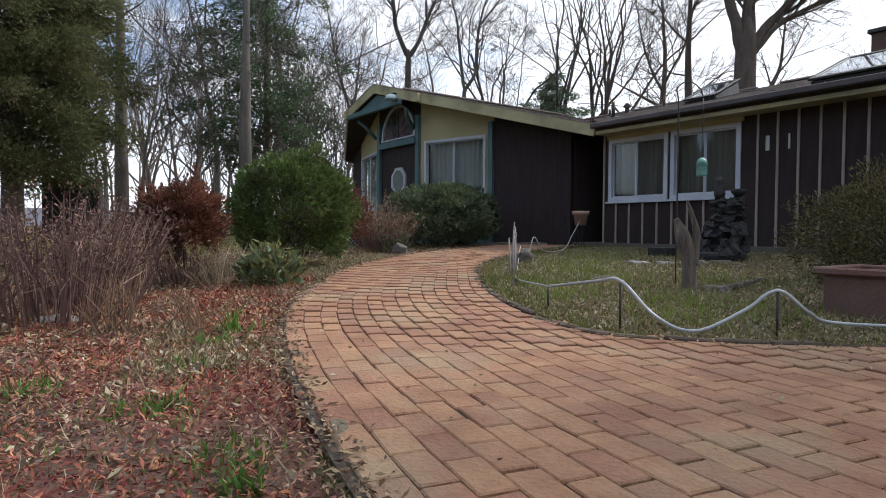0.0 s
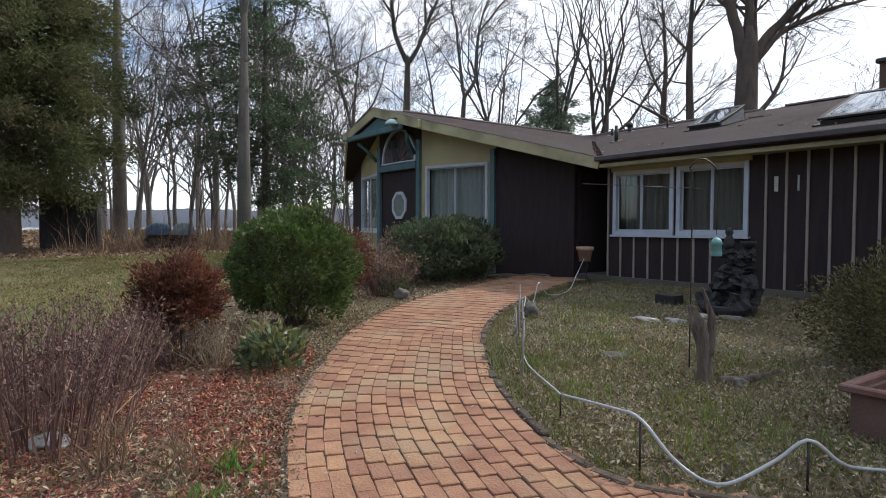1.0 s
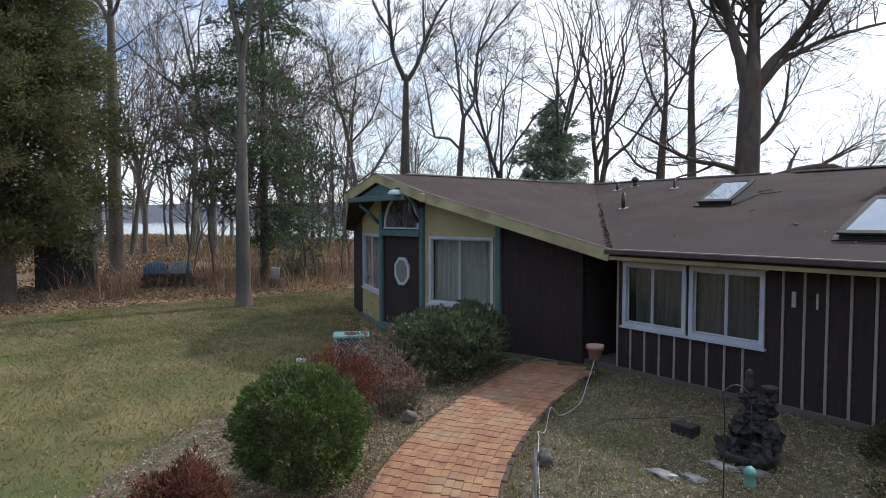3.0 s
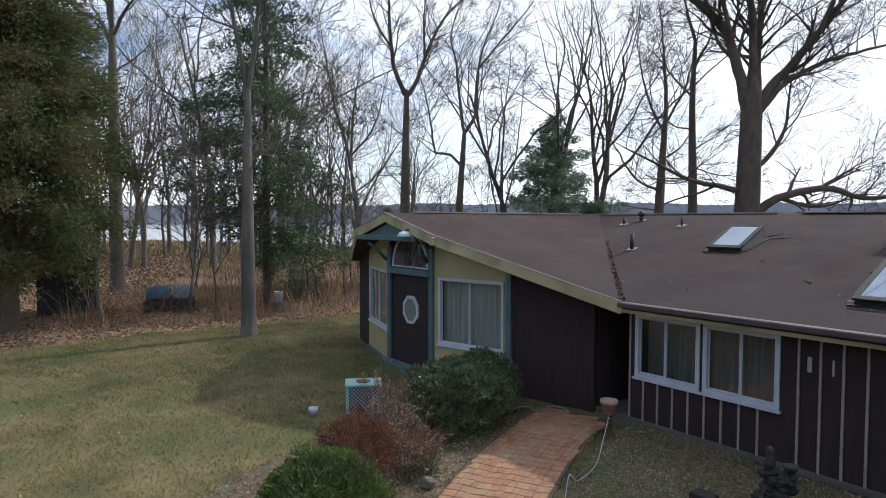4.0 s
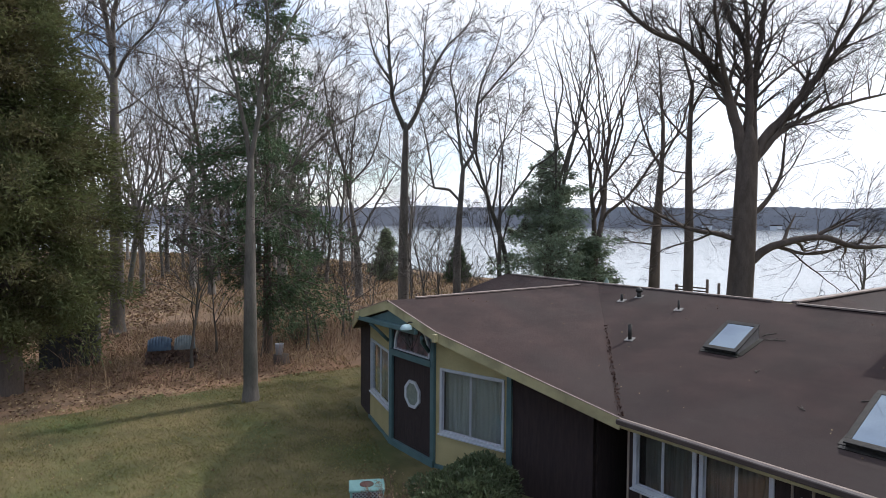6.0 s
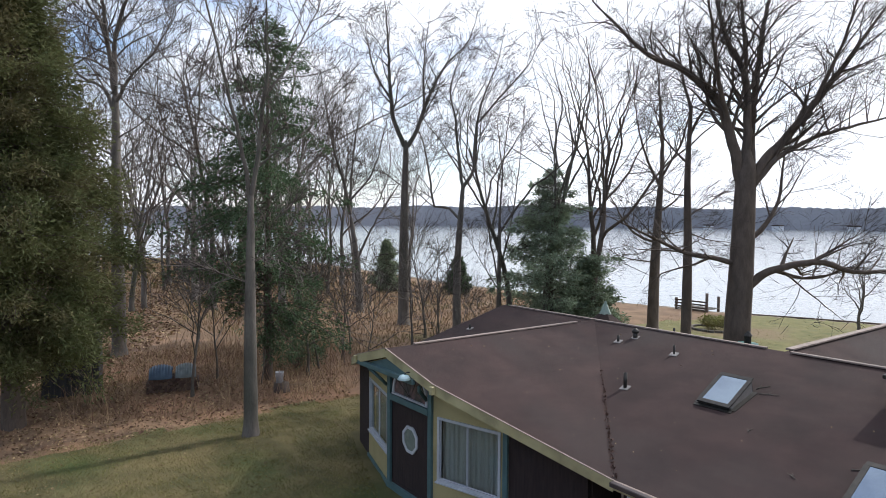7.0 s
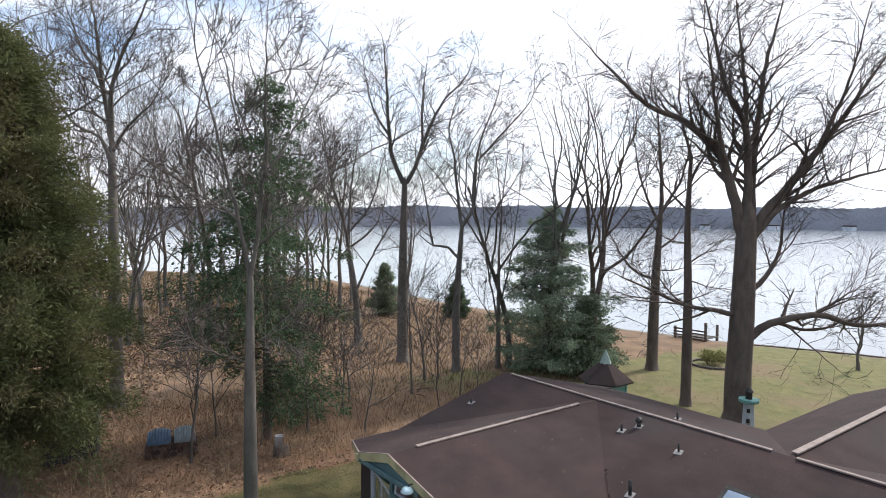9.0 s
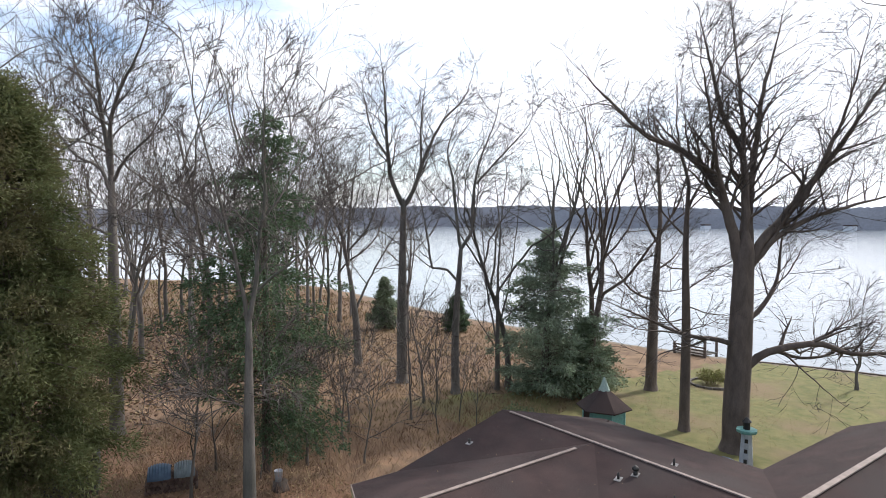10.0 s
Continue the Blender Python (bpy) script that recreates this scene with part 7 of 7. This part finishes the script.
# bucket on a stump at the wood edge
stand2 = empty("tree_stump", (-22.7, 8.8, gz(-22.7, 8.8)), "low dark cut tree stump in brush", "stump")
lathe("stump_body", [(0.36, -0.05), (0.3, 0.1), (0.28, 0.34), (0.02, 0.345)], M_BARKDARK, stand2, (-22.7, 8.8, gz(-22.7, 8.8)), 14)
bucket = empty("bucket", (-22.75, 8.75, gz(-22.7, 8.8) + 0.34), "white plastic bucket on a stump", "bucket")
lathe("bucket_body", [(0.13, 0.0), (0.16, 0.38), (0.17, 0.40), (0.15, 0.40), (0.13, 0.05)], M_WHITE, bucket, (-22.75, 8.75, gz(-22.7, 8.8) + 0.345), 16)


# firewood under two ribbed covers at the wood edge
M_LOG = mat("old_split_firewood", (0.075, 0.048, 0.038), (0.13, 0.085, 0.066), 6, 0.95, 0.5, spread=0.5, fine=40)
PU, PW = Vector((0.26, 0.965, 0)), Vector((0.965, -0.26, 0))
PF = Vector((-25.3, 5.55, gz(-25.3, 5.55)))
pile = empty("firewood_pile", tuple(PF), "low dark stack of old firewood in brush", "woodpile")
pr = random.Random(17)
for row in range(4):
    for k in range(12 - row % 2):
        rr_ = pr.uniform(0.065, 0.085)
        c = PF + PU * (-0.85 + 0.155 * k + 0.078 * (row % 2)) + Vector((0, 0, 0.08 + 0.135 * row))
        e = PW * pr.uniform(0.36, 0.46)
        tube("log", [c - PW * 0.4, c + e * 0.2 + Vector((0, 0, pr.gauss(0, 0.004))), c + e], [rr_, rr_ * 1.04, rr_ * 0.97], M_LOG, pile, sides=8, smooth=False)


def ribbed_cover(at, width, m, label):
    """A ribbed plastic sheet arched over the pile, falling at the front."""
    t = empty("ribbed_cover", tuple(PF + PU * at + Vector((0, 0, 0.60))), label, "cover", "ribbed covers")
    verts, faces = [], []
    nu, nd = 56, 12
    for layer in (0.0, -0.012):
        for i in range(nu + 1):
            u = i / nu
            rib = 0.022 * math.cos(u * 2 * math.pi * 8) + 0.13 * math.sin(math.pi * u) ** 0.7
            for j in range(nd + 1):
                a = radians(-8 + 172 * j / nd)
                q = PF + PU * (at + width * (u - 0.5)) + PW * (0.48 * math.cos(a)) + Vector((0, 0, 0.60 + layer + (0.26 + rib) * math.sin(a)))
                verts.append(q)
    w = nd + 1
    off = (nu + 1) * w
    for i in range(nu):
        for j in range(nd):
            a = i * w + j
            faces += [(a, a + 1, a + w + 1, a + w), (off + a, off + a + w, off + a + w + 1, off + a + 1)]
    meshed("cover_sheet", verts, faces, m, t, smooth=True)


M_BLUEP = mat("faded_blue_plastic", (0.045, 0.08, 0.135), (0.075, 0.125, 0.19), 5, 0.65, 0.1)
M_GREYP = mat("faded_grey_plastic", (0.13, 0.16, 0.175), (0.20, 0.235, 0.25), 5, 0.65, 0.1)
ribbed_cover(-0.42, 0.80, M_BLUEP, "faded blue ribbed cover arched over firewood")
ribbed_cover(0.45, 0.72, M_GREYP, "faded grey ribbed cover arched over firewood")

# dark shed under the cedar
M_SHED = mat("slate_grey_shed_boards", (0.040, 0.040, 0.044), (0.064, 0.063, 0.068), 4, 0.9, 0.3, stretch=(5, 5, 0.6))
shed = empty("garden_shed", (-27.2, 2.45, gz(-27.2, 2.45)), "low dark grey board shed under the cedar", "shed")
SB_ = Matrix.Translation((-27.2, 2.45, gz(-27.2, 2.45))) @ Matrix.Rotation(math.atan2(1.0, 0.22), 4, "Z")
for k in range(9):
    part("wall_board", box(bmesh.new(), -0.8 + 0.2 * k, -0.7, 1.0, 0.19, 0.03, 2.05, 0, 0.006, SB_), M_SHED, shed)
for sx in (-0.9, 0.9):
    part("wall_panel", box(bmesh.new(), sx, 0.0, 1.0, 0.04, 1.36, 2.05, 0, 0.006, SB_), M_SHED, shed)
part("wall_panel", box(bmesh.new(), 0, 0.7, 1.0, 1.8, 0.04, 2.05, 0, 0.006, SB_), M_SHED, shed)
part("roof", box(bmesh.new(), 0, 0, 0.0, 2.05, 1.75, 0.07, 0, 0.01, SB_ @ Matrix.Translation((0, 0, 2.08)) @ Matrix.Rotation(radians(5), 4, "X")), M_SHED, shed)

# ---- behind the house ----
gx, gy = -19.2, 23.4
gz0 = gz(gx, gy)
gazebo = empty("garden_gazebo", (gx, gy, gz0), "small six-sided shelter with shingled roof and green posts", "gazebo")
for k in range(6):
    a = math.pi / 6 + k * math.pi / 3
    tube("post", [(gx + 0.95 * math.cos(a), gy + 0.95 * math.sin(a), gz0 - 0.05), (gx + 0.95 * math.cos(a), gy + 0.95 * math.sin(a), gz0 + 1.6)], 0.05, M_VERDI, gazebo, sides=6)
    b = a + math.pi / 3
    roofv = [(gx + 1.3 * math.cos(a), gy + 1.3 * math.sin(a), gz0 + 1.5), (gx + 1.3 * math.cos(b), gy + 1.3 * math.sin(b), gz0 + 1.5), (gx + 0.25 * math.cos(b), gy + 0.25 * math.sin(b), gz0 + 2.3), (gx + 0.25 * math.cos(a), gy + 0.25 * math.sin(a), gz0 + 2.3)]
    meshed("roof_panel", roofv + [(v[0], v[1], v[2] - 0.05) for v in roofv], [(0, 1, 2, 3), (7, 6, 5, 4), (0, 4, 5, 1), (1, 5, 6, 2), (3, 7, 4, 0)], M_SHINGLE, gazebo)
    if k not in (1,):
        boxed("rail", M_VERDI, gazebo, (gx + 0.82 * math.cos(a + math.pi / 6), gy + 0.82 * math.sin(a + math.pi / 6), gz0 + 0.7), (0.05, 0.85, 0.08), a + math.pi / 6)
for k in range(6):
    a = math.pi / 3 + k * math.pi / 3
    boxed("wall_panel", M_VERDI if k in (4, 5) else M_SIDING, gazebo, (gx + 0.81 * math.cos(a), gy + 0.81 * math.sin(a), gz0 + 0.78), (0.03, 0.86, 1.5), a)
lathe("finial", [(0.3, 0.0), (0.27, 0.05), (0.03, 0.62)], mat("pale_green_copper", (0.24, 0.32, 0.28), (0.32, 0.40, 0.35), 8, 0.5, 0.2), gazebo, (gx, gy, gz0 + 2.27), 6, smooth=False)

lx, ly = -13.4, 25.4
lz = gz(lx, ly)
light = empty("lighthouse_ornament", (lx, ly, lz), "tall grey garden lighthouse with green gallery", "garden ornament")
lathe("tower", [(0.30, 0.0), (0.26, 0.6), (0.21, 1.5)], mat("weathered_white_wood", (0.42, 0.44, 0.47), (0.54, 0.56, 0.58), 4, 0.6, 0.2), light, (lx, ly, lz), 8, smooth=False)
lathe("gallery", [(0.38, 0.0), (0.42, 0.06), (0.42, 0.14), (0.36, 0.14)], M_VERDI, light, (lx, ly, lz + 1.5), 8, smooth=False)
lathe("lamp_room", [(0.14, 0.0), (0.14, 0.32), (0.2, 0.33), (0.03, 0.52)], M_DARKMETAL, light, (lx, ly, lz + 1.62), 8, smooth=False)
for k in range(3):
    boxed("tower_window", M_DARKMETAL, light, (lx + 0.10, ly - 0.27 + 0.03 * k, lz + 0.35 + 0.42 * k), (0.13, 0.06, 0.16), radians(25))

stone = empty("flat_stone", (-14.1, 24.9, 0.0), "flat blue-grey stone slab at the oak's foot", "stone")
part("slab", rock(bmesh.new(), -14.1, 24.9, gz(-14.1, 24.9) + 0.05, 0.9, 0.6, 0.12, 2.2), M_BLUEP, stone, smooth=True)

bx, by = -21.6, 37.2
ring = empty("flower_bed", (bx, by, gz(bx, by)), "round edged planting bed with a low dry shrub", "flower bed")
for k in range(22):
    a = k * 2 * math.pi / 22
    boxed("edging_block", M_ROCK, ring, (bx + 1.3 * math.cos(a), by + 1.3 * math.sin(a), gz(bx, by) + 0.06), (0.16, 0.34, 0.16), a, 0.02)
twig_shrub(51, "low pale dry shrub in the round bed", bx, by, 0.9, 0.9, 90, M_STRAW, M_GRASS, 0.12, 0.8)

dock = empty("dock", (-27.2, 44.0, -0.5), "old dark timber dock stub with posts", "dock")
for x, y, h in ((-26.0, 44.0, 1.45), (-28.5, 43.9, 0.9), (-26.4, 46.4, 1.0), (-28.9, 46.2, 0.8)):
    tube("post", [(x, y, -1.2), (x, y, h)], 0.11, M_BARKDARK, dock, sides=8)
for k in range(3):
    strip_bm = box(bmesh.new(), -27.25, 43.85, 0.28 + 0.24 * k, 2.7, 0.06, 0.11, radians(2), 0.01)
    part("rail", strip_bm, M_BARKDARK, dock)
for k in range(9):
    part("deck_board", box(bmesh.new(), -27.3, 44.0 + 0.24 * k, 0.12, 2.4, 0.2, 0.04, radians(2), 0.005), M_BARK, dock)
sw = smooth_line([(-24.0, 45.3, 0), (-20, 47.2, 0), (-14, 49.3, 0), (-4, 52.2, 0), (8, 55.3, 0)], 2.4)
bulk = empty("bulkhead", (-14, 49, -0.5), "low dark timber bulkhead along the shore", "bulkhead")
for a, b in zip(sw, sw[1:]):
    d = b - a
    part("timber", box(bmesh.new(), (a.x + b.x) / 2, (a.y + b.y) / 2, -0.35, d.length - 0.02, 0.25, 0.85, math.atan2(d.y, d.x), 0.02), M_BARKDARK, bulk)
litter("lawn_leaves", 3500, [(-29, 27), (-20, 25), (-14, 26.5), (-15.5, 33), (-20, 40), (-26.5, 43)], 0.06, 0.03, M_DEADLEAF, r3, "pale fallen leaves on the back lawn", 0.2, 0.02)
# a few far houses across the water
hr = random.Random(6)
for k in range(7):
    a = radians(-35.0 + 5.5 * k + hr.uniform(-1.5, 1.5)) - 0.2
    d = 800 + hr.uniform(-20, 20)
    x, y = math.sin(a) * d, math.cos(a) * d
    if k < 3:
        continue
    t = empty("far_house", (x, y, -1.0), "tiny pale house on the far shore", "house", "far houses")
    boxed("wall", M_WHITE, t, (x, y, 2.0), (11, 7, 5), a, 0.05)
    boxed("roof", M_SHINGLE, t, (x, y, 5.2), (12, 8, 1.6), a, 0.6)
